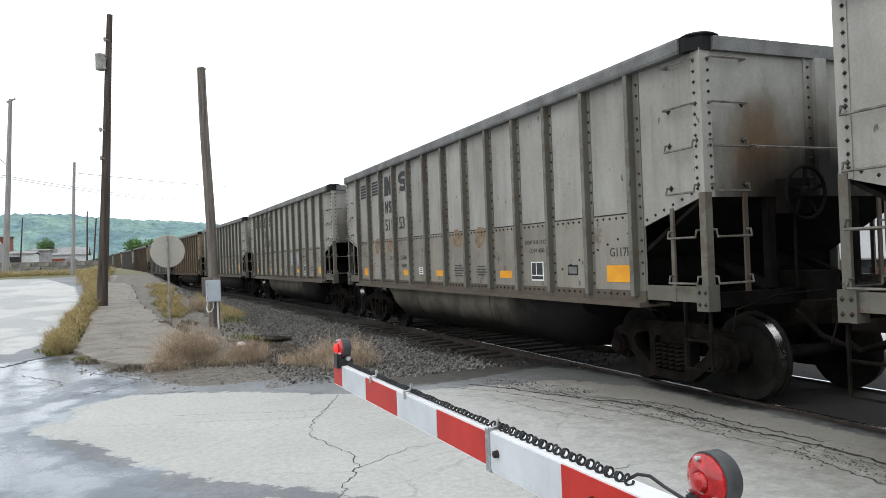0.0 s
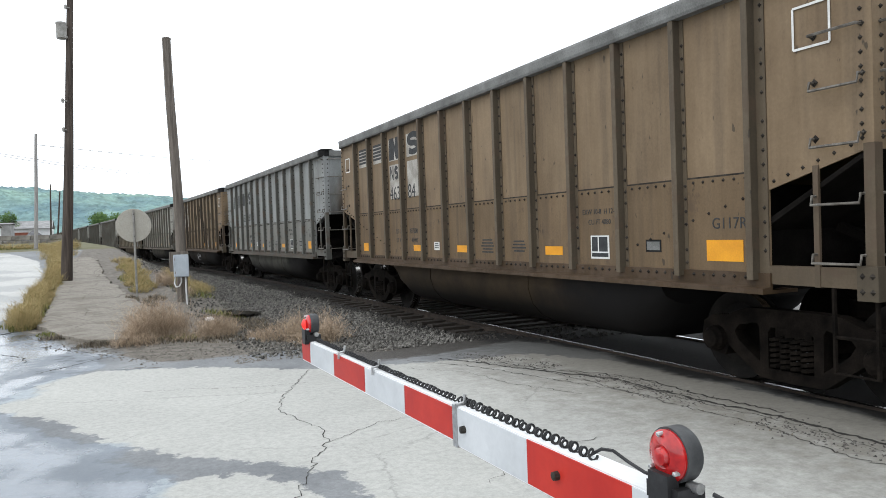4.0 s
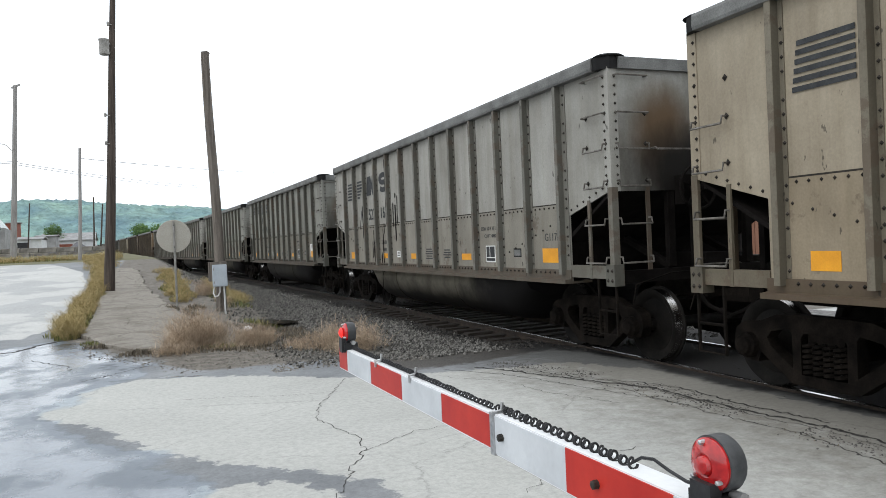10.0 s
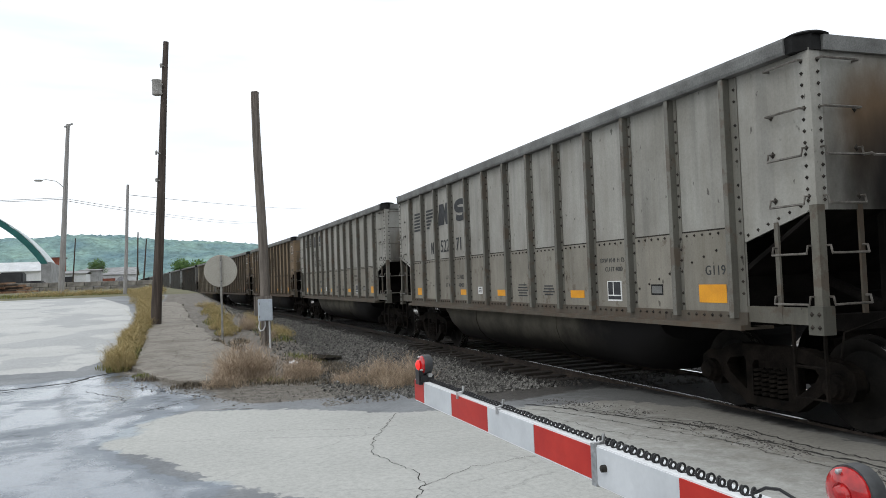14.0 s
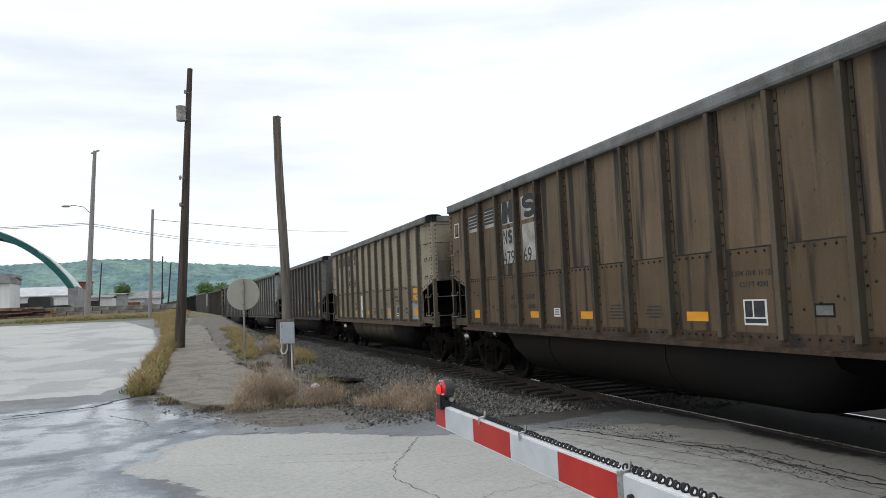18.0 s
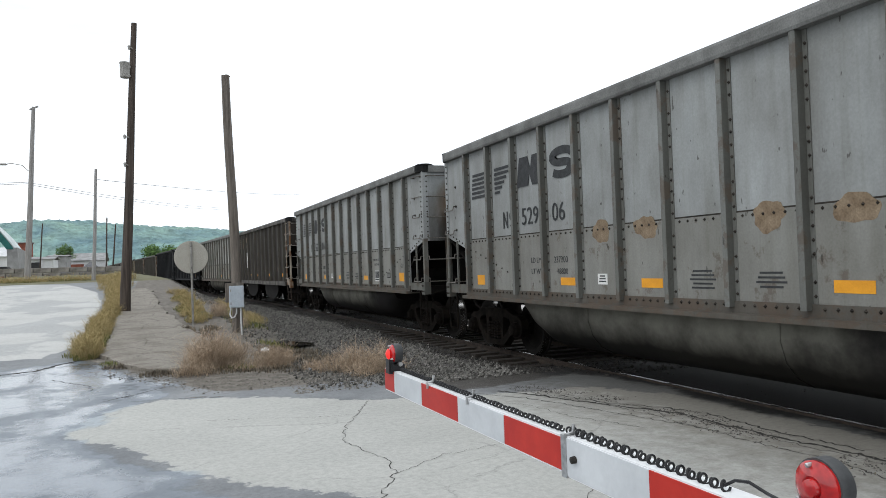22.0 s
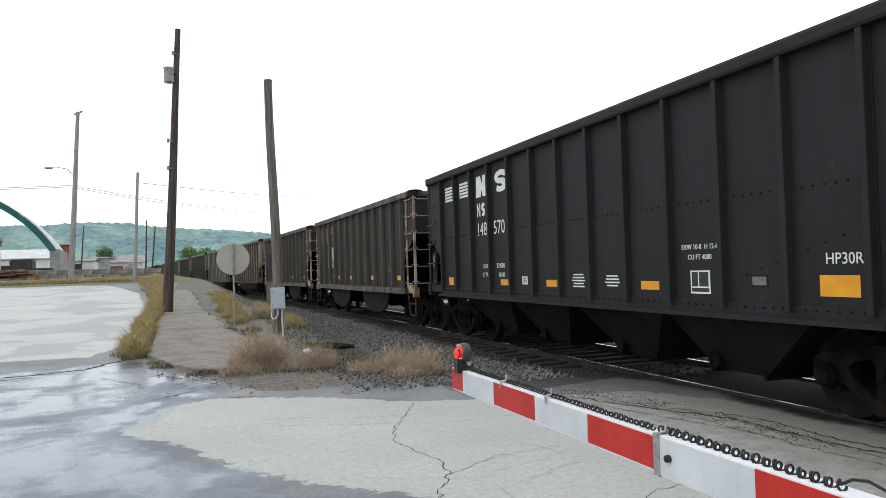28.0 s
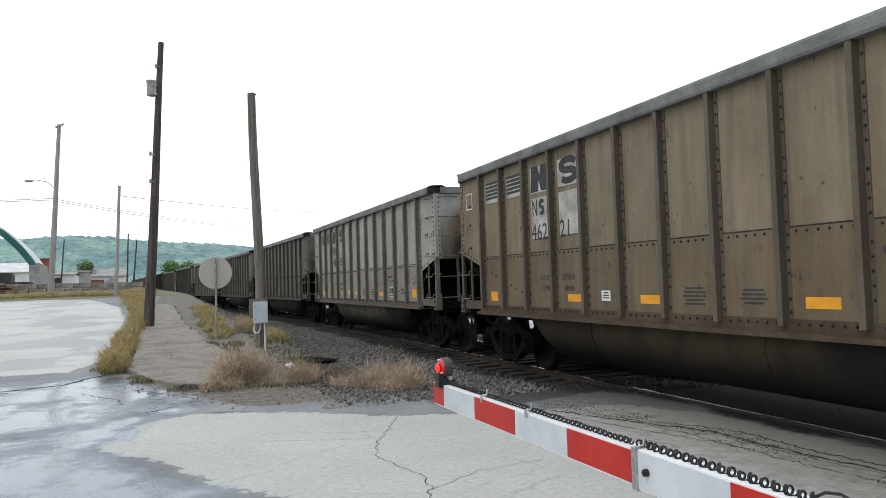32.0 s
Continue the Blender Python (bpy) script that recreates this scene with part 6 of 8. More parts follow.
def build_gate():
    gate = thing("crossing_gate", "lowered railroad crossing gate arm with red and white stripes", "crossing gate")
    bm = bmesh.new()
    arm_piece(bm, 3.81, 2.02, 0.112, 0.002, 0.050)
    part("outer_arm", bm, ARM_WHITE, gate, "white gate arm")
    bm = bmesh.new()
    arm_piece(bm, 2.065, -2.2, 0.122, -0.004, 0.060, -0.005)
    part("inner_arm", bm, ARM_WHITE, gate, "white gate arm sleeve")
    edges = [3.81, 3.665, 3.283, 2.877, 2.469, 2.068]
    for i, (a, b) in enumerate(zip(edges, edges[1:])):
        bm = bmesh.new()
        arm_piece(bm, a - (0.002 if i else 0), b + 0.002, 0.100, -0.001, 0.003, 0.006)
        part("stripe", bm, RED_SHEET if i % 2 == 0 else WHITE_SHEET, gate, "red stripe" if i % 2 == 0 else "white stripe")
    edges = [2.06, 1.655, 1.25, 0.84, 0.43, 0.02, -0.4]
    for i, (a, b) in enumerate(zip(edges, edges[1:])):
        bm = bmesh.new()
        arm_piece(bm, a, b, 0.113, -0.007, -0.003, -0.0005)
        part("stripe", bm, RED_SHEET if i % 2 else WHITE_SHEET, gate, "red stripe" if i % 2 else "white stripe")
    bm = bmesh.new()
    arm_piece(bm, 2.075, 2.045, 0.128, -0.009, 0.064, -0.008)
    part("joint_collar", bm, ZINC, gate)
    for y in (2.0, 1.52):
        bm = bmesh.new()
        c = on_arm(y)
        lathe(bm, [(-0.022, 0.006), (-0.02, 0.011), (-0.006, 0.012)], (c.x, y, c.z + 0.058), "x", 8)
        part("bolt", bm, BOLT, gate)
    for y in (3.19, 2.77, 2.05):
        bm = bmesh.new()
        c = on_arm(y)
        rod(bm, [(c.x - 0.006, y, c.z + 0.095), (c.x - 0.006, y, c.z + 0.122), (c.x + 0.02, y, c.z + 0.125), (c.x + 0.024, y, c.z + 0.15)], 0.006, 6)
        part("cable_clip", bm, ZINC, gate)
    bm = bmesh.new()
    coil(bm, 3.62, 2.12, 112, 0.0075, 0.0028)
    part("coiled_cable", bm, RUBBER, gate, "black coiled cable", True)
    bm = bmesh.new()
    coil(bm, 2.08, 1.42, 38, 0.0105, 0.0032)
    part("coiled_cable", bm, RUBBER, gate, "black coiled cable", True)
    bm = bmesh.new()
    c = on_arm(1.42)
    rod(bm, [(c.x + 0.03, 1.43, c.z + 0.128), (c.x + 0.033, 1.40, c.z + 0.146), (c.x + 0.035, 1.36, c.z + 0.152), (c.x + 0.034, 1.31, c.z + 0.142), (c.x + 0.03, 1.25, c.z + 0.136), (c.x + 0.03, 1.18, c.z + 0.140)], 0.004, 7)
    rod(bm, [(c.x + 0.035, 1.06, c.z + 0.146), (c.x + 0.04, 0.98, c.z + 0.135), (c.x + 0.045, 0.85, c.z + 0.125), (c.x + 0.05, 0.2, c.z + 0.115)], 0.005, 6)
    part("cable_tail", bm, RUBBER, gate)
    gate_lamp(gate, 1.155, 0.055, False)
    gate_lamp(gate, 3.70, 0.050, True)
    bm = bmesh.new()
    lathe(bm, [(-0.04, 0.055), (1.3, 0.055)], (1.16, -2.2, 0), "z", 14)
    box(bm, 1.08, 1.36, -2.42, -1.98, 0.82, 1.26)
    part("gate_mast", bm, ZINC, gate, "grey gate mast and drive box")


build_gate()

# ---- poles, sign, cabinet ----
POLE_WOOD = mottled("weathered_pole_wood", (0.09, 0.076, 0.064), (0.21, 0.183, 0.158), 3, 0.85, stretch=(5, 5, 0.35), bump=0.5, dist=0.01)
POLE_DARK = mottled("creosote_pole_wood", (0.035, 0.027, 0.022), (0.095, 0.075, 0.062), 3, 0.85, stretch=(5, 5, 0.3), bump=0.5, dist=0.01)
POLE_GREY = mottled("grey_pole", (0.22, 0.21, 0.20), (0.33, 0.32, 0.31), 3, 0.8, stretch=(4, 4, 0.4))
SIGN_BACK = mottled("weathered_aluminium_sign", (0.39, 0.37, 0.32), (0.45, 0.43, 0.38), 3, 0.55, 0.2, 0.05)
GALV = mottled("galvanised_post", (0.24, 0.23, 0.21), (0.36, 0.35, 0.33), 9, 0.5, 0.4)
CABINET = mottled("pale_blue_grey_cabinet", (0.42, 0.47, 0.52), (0.50, 0.55, 0.60), 4, 0.5, bump=0.05)
PVC = mottled("pale_conduit", (0.55, 0.55, 0.55), (0.66, 0.66, 0.66), 9, 0.5, bump=0.05)
WIRE = mottled("wire", (0.10, 0.10, 0.11), (0.16, 0.16, 0.17), 9, 0.6)


def timber_pole(name, label, base, top, r0, r1, material, sway=0.03):
    ob = thing(name, label, "utility pole")
    bm = bmesh.new()
    b, t = Vector(base), Vector(top)
    pts = []
    for i in range(13):
        k = i / 12
        p = b.lerp(t, k)
        p.x += sway * math.sin(k * 5.1) * 0.6
        p.y += sway * math.sin(k * 3.3 + 1)
        pts.append(p)
    pts[0].z -= 0.4
    rod(bm, pts, r0, 12, r1)
    part("shaft", bm, material, ob, smooth=True)
    return ob


def build_poles():
    p = timber_pole("utility_pole", "tall dark wooden utility pole with a grey transformer can", (-0.97, 26.3, 0.42), (-0.42, 26.34, 9.85), 0.17, 0.085, POLE_DARK)
    bm = bmesh.new()
    lathe(bm, [(0, 0.12), (0.02, 0.15), (0.44, 0.15), (0.47, 0.165), (0.50, 0.16), (0.53, 0.06)], (-0.75, 26.12, 8.0), "z", 16)
    part("transformer_can", bm, GALV, p, "pale grey transformer can", True)
    bm = bmesh.new()
    for z in (8.1, 8.4):
        bar(bm, (-0.75, 26.15, z), (-0.5, 26.3, z), 0.04, 0.05)
    part("can_bracket", bm, GALV, p)
    for z, dx in ((6.1, -0.18), (5.2, -0.14), (9.0, -0.14)):
        bm = bmesh.new()
        x = -0.97 + 0.55 * (z - 0.42) / 9.4
        rod(bm, [(x, 26.25, z), (x + dx, 26.2, z + 0.02)], 0.02, 6)
        lathe(bm, [(-0.05, 0.03), (0.05, 0.045), (0.09, 0.02)], (x + dx, 26.2, z), "z", 8)
        part("insulator_bracket", bm, GALV, p)
    p2 = timber_pole("utility_pole", "short bare wooden pole carrying a pale grey cabinet", (1.86, 19.82, -0.16), (1.78, 19.84, 6.66), 0.135, 0.10, POLE_WOOD, 0.06)
    bm = bmesh.new()
    lathe(bm, [(0, 0.1), (0.05, 0.03)], (1.78, 19.84, 6.65), "z", 12)
    part("pole_top", bm, POLE_WOOD, p2)
    c = thing("control_cabinet", "pale blue-grey metal cabinet mounted on a wooden pole", "cabinet")
    bm = bmesh.new()
    box(bm, 1.64, 1.98, 19.25, 19.45, 0.77, 1.31)
    bmesh.ops.bevel(bm, geom=bm.edges[:], offset=0.012, segments=2, affect="EDGES")
    part("body", bm, CABINET, c)
    bm = bmesh.new()
    box(bm, 1.66, 1.96, 19.236, 19.249, 0.79, 1.29)
    part("door", bm, CABINET, c)
    for z in (0.88, 1.2):
        bm = bmesh.new()
        box(bm, 1.648, 1.672, 19.225, 19.236, z - 0.03, z + 0.03)
        part("hinge", bm, GALV, c)
    bm = bmesh.new()
    box(bm, 1.57, 2.0, 19.46, 19.69, 0.9, 1.38)
    part("backboard", bm, POLE_WOOD, c, "weathered timber backboard")
    bm = bmesh.new()
    rod(bm, [(1.90, 19.33, 0.77), (1.905, 19.33, 0.3), (1.91, 19.33, -0.3)], 0.022, 8)
    part("conduit", bm, PVC, c, "pale plastic conduit")
    bm = bmesh.new()
    rod(bm, [(1.80, 19.33, 0.78), (1.80, 19.33, 0.64), (1.75, 19.36, 0.54), (1.68, 19.40, 0.52), (1.66, 19.55, 0.60), (1.70, 19.7, 0.74)], 0.018, 7)
    part("flexible_conduit", bm, PVC, c)
    s = thing("round_sign", "back of a round metal road sign on a steel post", "road sign")
    bm = bmesh.new()
    lathe(bm, [(-0.003, 0.43), (0.003, 0.435)], (0.86, 21.26, 2.09), "y", 40)
    part("sign_disc", bm, SIGN_BACK, s, "beige back of the sign disc")
    bm = bmesh.new()
    prism(bm, [(0.835, 21.24), (0.835, 21.215), (0.85, 21.205), (0.875, 21.205), (0.89, 21.215), (0.89, 21.24)], -0.2, 2.5, "z")
    part("post", bm, GALV, s, "thin steel sign post")
    for z in (1.8, 2.38):
        bm = bmesh.new()
        lathe(bm, [(-0.012, 0.014), (0.0, 0.016)], (0.862, 21.203, z), "y", 8)
        part("bolt", bm, BOLT, s)
    st = thing("timber_stake", "short grey weathered timber stake in the weeds", "stake")
    bm = bmesh.new()
    bar(bm, (1.55, 24.4, -0.1), (1.62, 24.4, 0.66), 0.13, 0.12, (0, 1, 0))
    part("stake", bm, POLE_GREY, st)
    p4 = timber_pole("street_lamp", "grey roadside pole with a lamp arm", (-7.5, 54.5, 1.3), (-6.86, 54.64, 12.7), 0.2, 0.11, POLE_GREY)
    bm = bmesh.new()
    rod(bm, [(-7.1, 54.6, 8.4), (-7.6, 54.5, 8.9), (-8.2, 54.4, 9.0), (-8.5, 54.4, 8.95)], 0.022, 6)
    part("lamp_arm", bm, GALV, p4)
    bm = bmesh.new()
    lathe(bm, [(-0.25, 0.03), (-0.15, 0.07), (0.15, 0.07), (0.25, 0.03)], (-8.65, 54.4, 8.93), "x", 10)
    part("lamp_head", bm, GALV, p4)
    bm = bmesh.new()
    bar(bm, (-7.1, 54.55, 12.5), (-6.6, 54.6, 12.75), 0.1, 0.1)
    part("pole_cap", bm, POLE_GREY, p4)
    timber_pole("utility_pole", "slim grey wooden pole in the roadside grass", (-3.26, 48.25, 1.2), (-2.93, 48.27, 7.9), 0.11, 0.075, POLE_GREY)
    timber_pole("utility_pole", "thin dark pole behind the block wall", (-4.3, 83.2, 1.5), (-4.05, 83.3, 7.5), 0.09, 0.06, POLE_DARK)
    timber_pole("utility_pole", "thin dark leaning pole behind the block wall", (-3.75, 83.2, 1.5), (-3.25, 83.3, 6.8), 0.09, 0.06, POLE_DARK)
    timber_pole("utility_pole", "thin grey pole beyond the yard", (-21.7, 178.0, 2.6), (-20.9, 178.0, 13.0), 0.16, 0.11, POLE_DARK)


def build_wires():
    spans = [((-6.98, 54.6, 7.75), (12.0, 120, 11.3), 0.35), ((-6.98, 54.6, 7.62), (12.0, 120, 11.05), 0.4), ((-6.95, 54.6, 7.85), (-45, 60, 8.1), 0.4), ((-6.95, 54.6, 7.75), (-45, 60, 8.0), 0.4), ((-2.95, 48.27, 7.3), (24, 128, 14.2), 0.3)]
    for a, b, sag in spans:
        ob = thing("overhead_wire", "thin dark overhead wire strung between poles", "wire", group="overhead wires")
        bm = bmesh.new()
        rod(bm, [Vector(a).lerp(Vector(b), k / 16) - Vector((0, 0, sag * 4 * (k / 16) * (1 - k / 16))) for k in range(17)], 0.015, 4)
        part("wire", bm, WIRE, ob)


build_poles()
build_wires()

# ---- footway ----


def slab_material():
    """Old concrete with brown dirt lying in ragged patches and dark damp blots."""
    m, nt, n, l, b = mat_new("old_footway")
    big = noise_node(nt, 1.5, 7, 0.68)
    mid = noise_node(nt, 13.0, 6, 0.72)
    fine = noise_node(nt, 80.0, 4, 0.7)
    base = ramp_node(nt, mid.outputs["Fac"], 0.3, 0.7, (0.15, 0.134, 0.112, 1), (0.32, 0.292, 0.25, 1))
    dirt = ramp_node(nt, big.outputs["Fac"], 0.50, 0.58)
    c = mix_node(nt, math_node(nt, "MULTIPLY", dirt.outputs[0], 0.45).outputs[0], base.outputs[0], (0.105, 0.085, 0.064))
    blot = ramp_node(nt, mid.outputs["Fac"], 0.58, 0.64)
    c = mix_node(nt, math_node(nt, "MULTIPLY", blot.outputs[0], 0.7).outputs[0], c.outputs[2], (0.045, 0.038, 0.03))
    g = ramp_node(nt, fine.outputs["Fac"], 0.3, 0.72, (0.70, 0.70, 0.70, 1), (1.14, 1.14, 1.14, 1))
    c = mix_node(nt, 1.0, c.outputs[2], g.outputs[0], "MULTIPLY")
    co = n.new("ShaderNodeTexCoord")
    bent = mix_node(nt, 0.12, co.outputs["Object"], mid.outputs["Color"])
    vor = n.new("ShaderNodeTexVoronoi")
    vor.feature = "DISTANCE_TO_EDGE"
    vor.inputs["Scale"].default_value = 1.1
    l.new(bent.outputs[2], vor.inputs["Vector"])
    crazed = ramp_node(nt, vor.outputs["Distance"], 0.0, 0.016, (0.30, 0.28, 0.25, 1), (1, 1, 1, 1))
    c = mix_node(nt, 0.85, c.outputs[2], crazed.outputs[0], "MULTIPLY")
    l.new(c.outputs[2], b.inputs["Base Color"])
    b.inputs["Roughness"].default_value = 0.9
    bump_to(nt, b, mid.outputs["Fac"], 0.6, 0.02)
    return m


SLAB = slab_material()


def build_footway():
    walk_path = thing("footway", "crumbling tan concrete footway with broken edges", "footway", kind="structure")
    left = [(13.4, 0.25), (13.95, -0.3), (15.0, -0.74), (16.4, -1.12), (19.5, -1.1), (23.7, -1.16), (28.5, -1.16), (34, -1.0), (38, -1.2)]
    right = [(13.4, 0.5), (14.2, 0.95), (15.3, 1.2), (16.8, 1.25), (18.6, 0.95), (20.6, 0.72), (25.5, 0.24), (29, 0.11), (35, -0.04), (38, -0.3)]
    rng = random.Random(3)
    cuts = [13.4, 16.1, 18.0, 21.3, 23.2, 27.4, 31.5, 37.6]
    nx = 15

    def seam(c, u):
        """A ragged break across the slab."""
        return 0.16 * math.sin(c * 7 + u * 3.1) + 0.10 * noise.noise((u * 5, c, 0)) if 13.5 < c < 37 else 0.0

    for a, b in zip(cuts, cuts[1:]):
        n = max(8, int((b - a) / 0.16))
        bm = bmesh.new()
        up, dn = [], []
        for j in range(n + 1):
            ru, rd = [], []
            for i in range(nx + 1):
                u = i / nx
                y = a + 0.008 + seam(a, u) + (b - a - 0.016 + seam(b, u) - seam(a, u)) * j / n
                xl = np.interp(y, [p for p, _ in left], [q for _, q in left]) + 0.07 * noise.noise((0.3, y * 2.3, 0)) + 0.04 * noise.noise((0.7, y * 7, 0))
                xr = np.interp(y, [p for p, _ in right], [q for _, q in right]) + 0.16 * noise.noise((5.3, y * 1.7, 0)) + 0.06 * noise.noise((9.1, y * 6, 0))
                x = xl + (xr - xl) * u
                z = float(land(x, y))
                edge = -0.016 if i in (0, nx) else 0.0
                ru.append(bm.verts.new((x, y, z + 0.085 + 0.014 * noise.noise((x * 2, y * 2, 1)) + 0.006 * noise.noise((x * 9, y * 9, 4)) + edge)))
                rd.append(bm.verts.new((x, y, z - 0.06)))
            up.append(ru)
            dn.append(rd)
        for j in range(n):
            for i in range(nx):
                bm.faces.new((up[j][i], up[j][i + 1], up[j + 1][i + 1], up[j + 1][i]))
            bm.faces.new((dn[j][0], up[j][0], up[j + 1][0], dn[j + 1][0]))
            bm.faces.new((up[j][nx], dn[j][nx], dn[j + 1][nx], up[j + 1][nx]))
        for i in range(nx):
            bm.faces.new((dn[0][i], dn[0][i + 1], up[0][i + 1], up[0][i]))
            bm.faces.new((up[n][i], up[n][i + 1], dn[n][i + 1], dn[n][i]))
        part("slab", bm, SLAB, walk_path)


build_footway()


# ---- weeds and litter ----
def blade_material(name, a, b):
    m, nt, n, l, bs = mat_new(name)
    geo = n.new("ShaderNodeNewGeometry")
    r = ramp_node(nt, geo.outputs["Random Per Island"], 0.0, 1.0, (*a, 1), (*b, 1))
    l.new(r.outputs[0], bs.inputs["Base Color"])
    bs.inputs["Roughness"].default_value = 0.85
    return m


STRAW = blade_material("dry_straw", (0.20, 0.14, 0.09), (0.56, 0.44, 0.32))
GOLD = blade_material("golden_weeds", (0.20, 0.165, 0.06), (0.44, 0.335, 0.16))
GREEN = blade_material("green_weeds", (0.07, 0.09, 0.02), (0.22, 0.21, 0.06))
SCRUB = blade_material("dark_dead_scrub", (0.06, 0.048, 0.034), (0.17, 0.14, 0.10))
CRUMB = blade_material("dark_crumbs", (0.022, 0.02, 0.018), (0.11, 0.10, 0.09))
GRIT = blade_material("brown_grit", (0.075, 0.066, 0.055), (0.25, 0.23, 0.20))


def weeds(name, label, material, spots, seed, width=0.007):
    """Blades of grass in oval tufts: (x, y, radius x, radius y, count, height)."""
    rng = random.Random(seed)
    verts, faces = [], []
    for x, y, rx, ry, count, h in spots:
        for _ in range(count):
            a, r = rng.uniform(0, math.tau), math.sqrt(rng.random())
            bx, by = x + rx * r * math.cos(a), y + ry * r * math.sin(a)
            hh = h * rng.uniform(0.45, 1.1) * (1.1 - 0.5 * r)
            lean = rng.uniform(0.1, 0.95) * hh
            d = rng.uniform(0, math.tau)
            w = width * rng.uniform(0.6, 1.5)
            px, py = math.cos(d + 1.57) * w, math.sin(d + 1.57) * w
            z = float(land(bx, by)) - 0.02
            k = len(verts)
            mx, my = bx + math.cos(d) * lean * 0.35, by + math.sin(d) * lean * 0.35
            verts += [(bx - px, by - py, z), (bx + px, by + py, z), (mx + px, my + py, z + hh * 0.6), (mx - px, my - py, z + hh * 0.6), (bx + math.cos(d) * lean, by + math.sin(d) * lean, z + hh)]
            faces += [(k, k + 1, k + 2, k + 3), (k + 3, k + 2, k + 4)]
    tagged(new(name, raw_mesh(name, verts, faces, material)), label, "grass", kind="stuff")


def sprays(name, label, material, spots, seed, width=0.003):
    """Branching dry stems with seed heads, in oval tufts: (x, y, radius x, radius y, count, height)."""
    rng = random.Random(seed)
    verts, faces = [], []

    def twig(p, q, w):
        k = len(verts)
        d = rng.uniform(0, math.tau)
        px, py = math.cos(d) * w, math.sin(d) * w
        verts.extend([(p[0] - px, p[1] - py, p[2]), (p[0] + px, p[1] + py, p[2]), (q[0] + px * 0.6, q[1] + py * 0.6, q[2]), (q[0] - px * 0.6, q[1] - py * 0.6, q[2])])
        faces.append((k, k + 1, k + 2, k + 3))

    for x, y, rx, ry, count, h in spots:
        for _ in range(count):
            a, r = rng.uniform(0, math.tau), rng.random() ** 0.6
            bx, by = x + rx * r * math.cos(a), y + ry * r * math.sin(a)
            hh = h * rng.uniform(0.35, 1.0) * (1.1 - 0.45 * r)
            lean = rng.gauss(0, 0.38) * hh
            d = rng.uniform(0, math.tau)
            z = float(land(bx, by)) - 0.02
            tip = (bx + math.cos(d) * lean, by + math.sin(d) * lean, z + hh)
            twig((bx, by, z), tip, width * rng.uniform(0.5, 1.2))
            for _ in range(rng.randint(6, 11)):
                k = rng.uniform(0.25, 1.0)
                p = (bx + (tip[0] - bx) * k, by + (tip[1] - by) * k, z + hh * k)
                ln = rng.uniform(0.04, 0.16) * (0.5 + h)
                e, up = rng.uniform(0, math.tau), rng.uniform(-0.3, 1.0)
                twig(p, (p[0] + math.cos(e) * ln, p[1] + math.sin(e) * ln, p[2] + up * ln), width * rng.uniform(0.6, 1.5))
    tagged(new(name, raw_mesh(name, verts, faces, material)), label, "grass", kind="stuff")


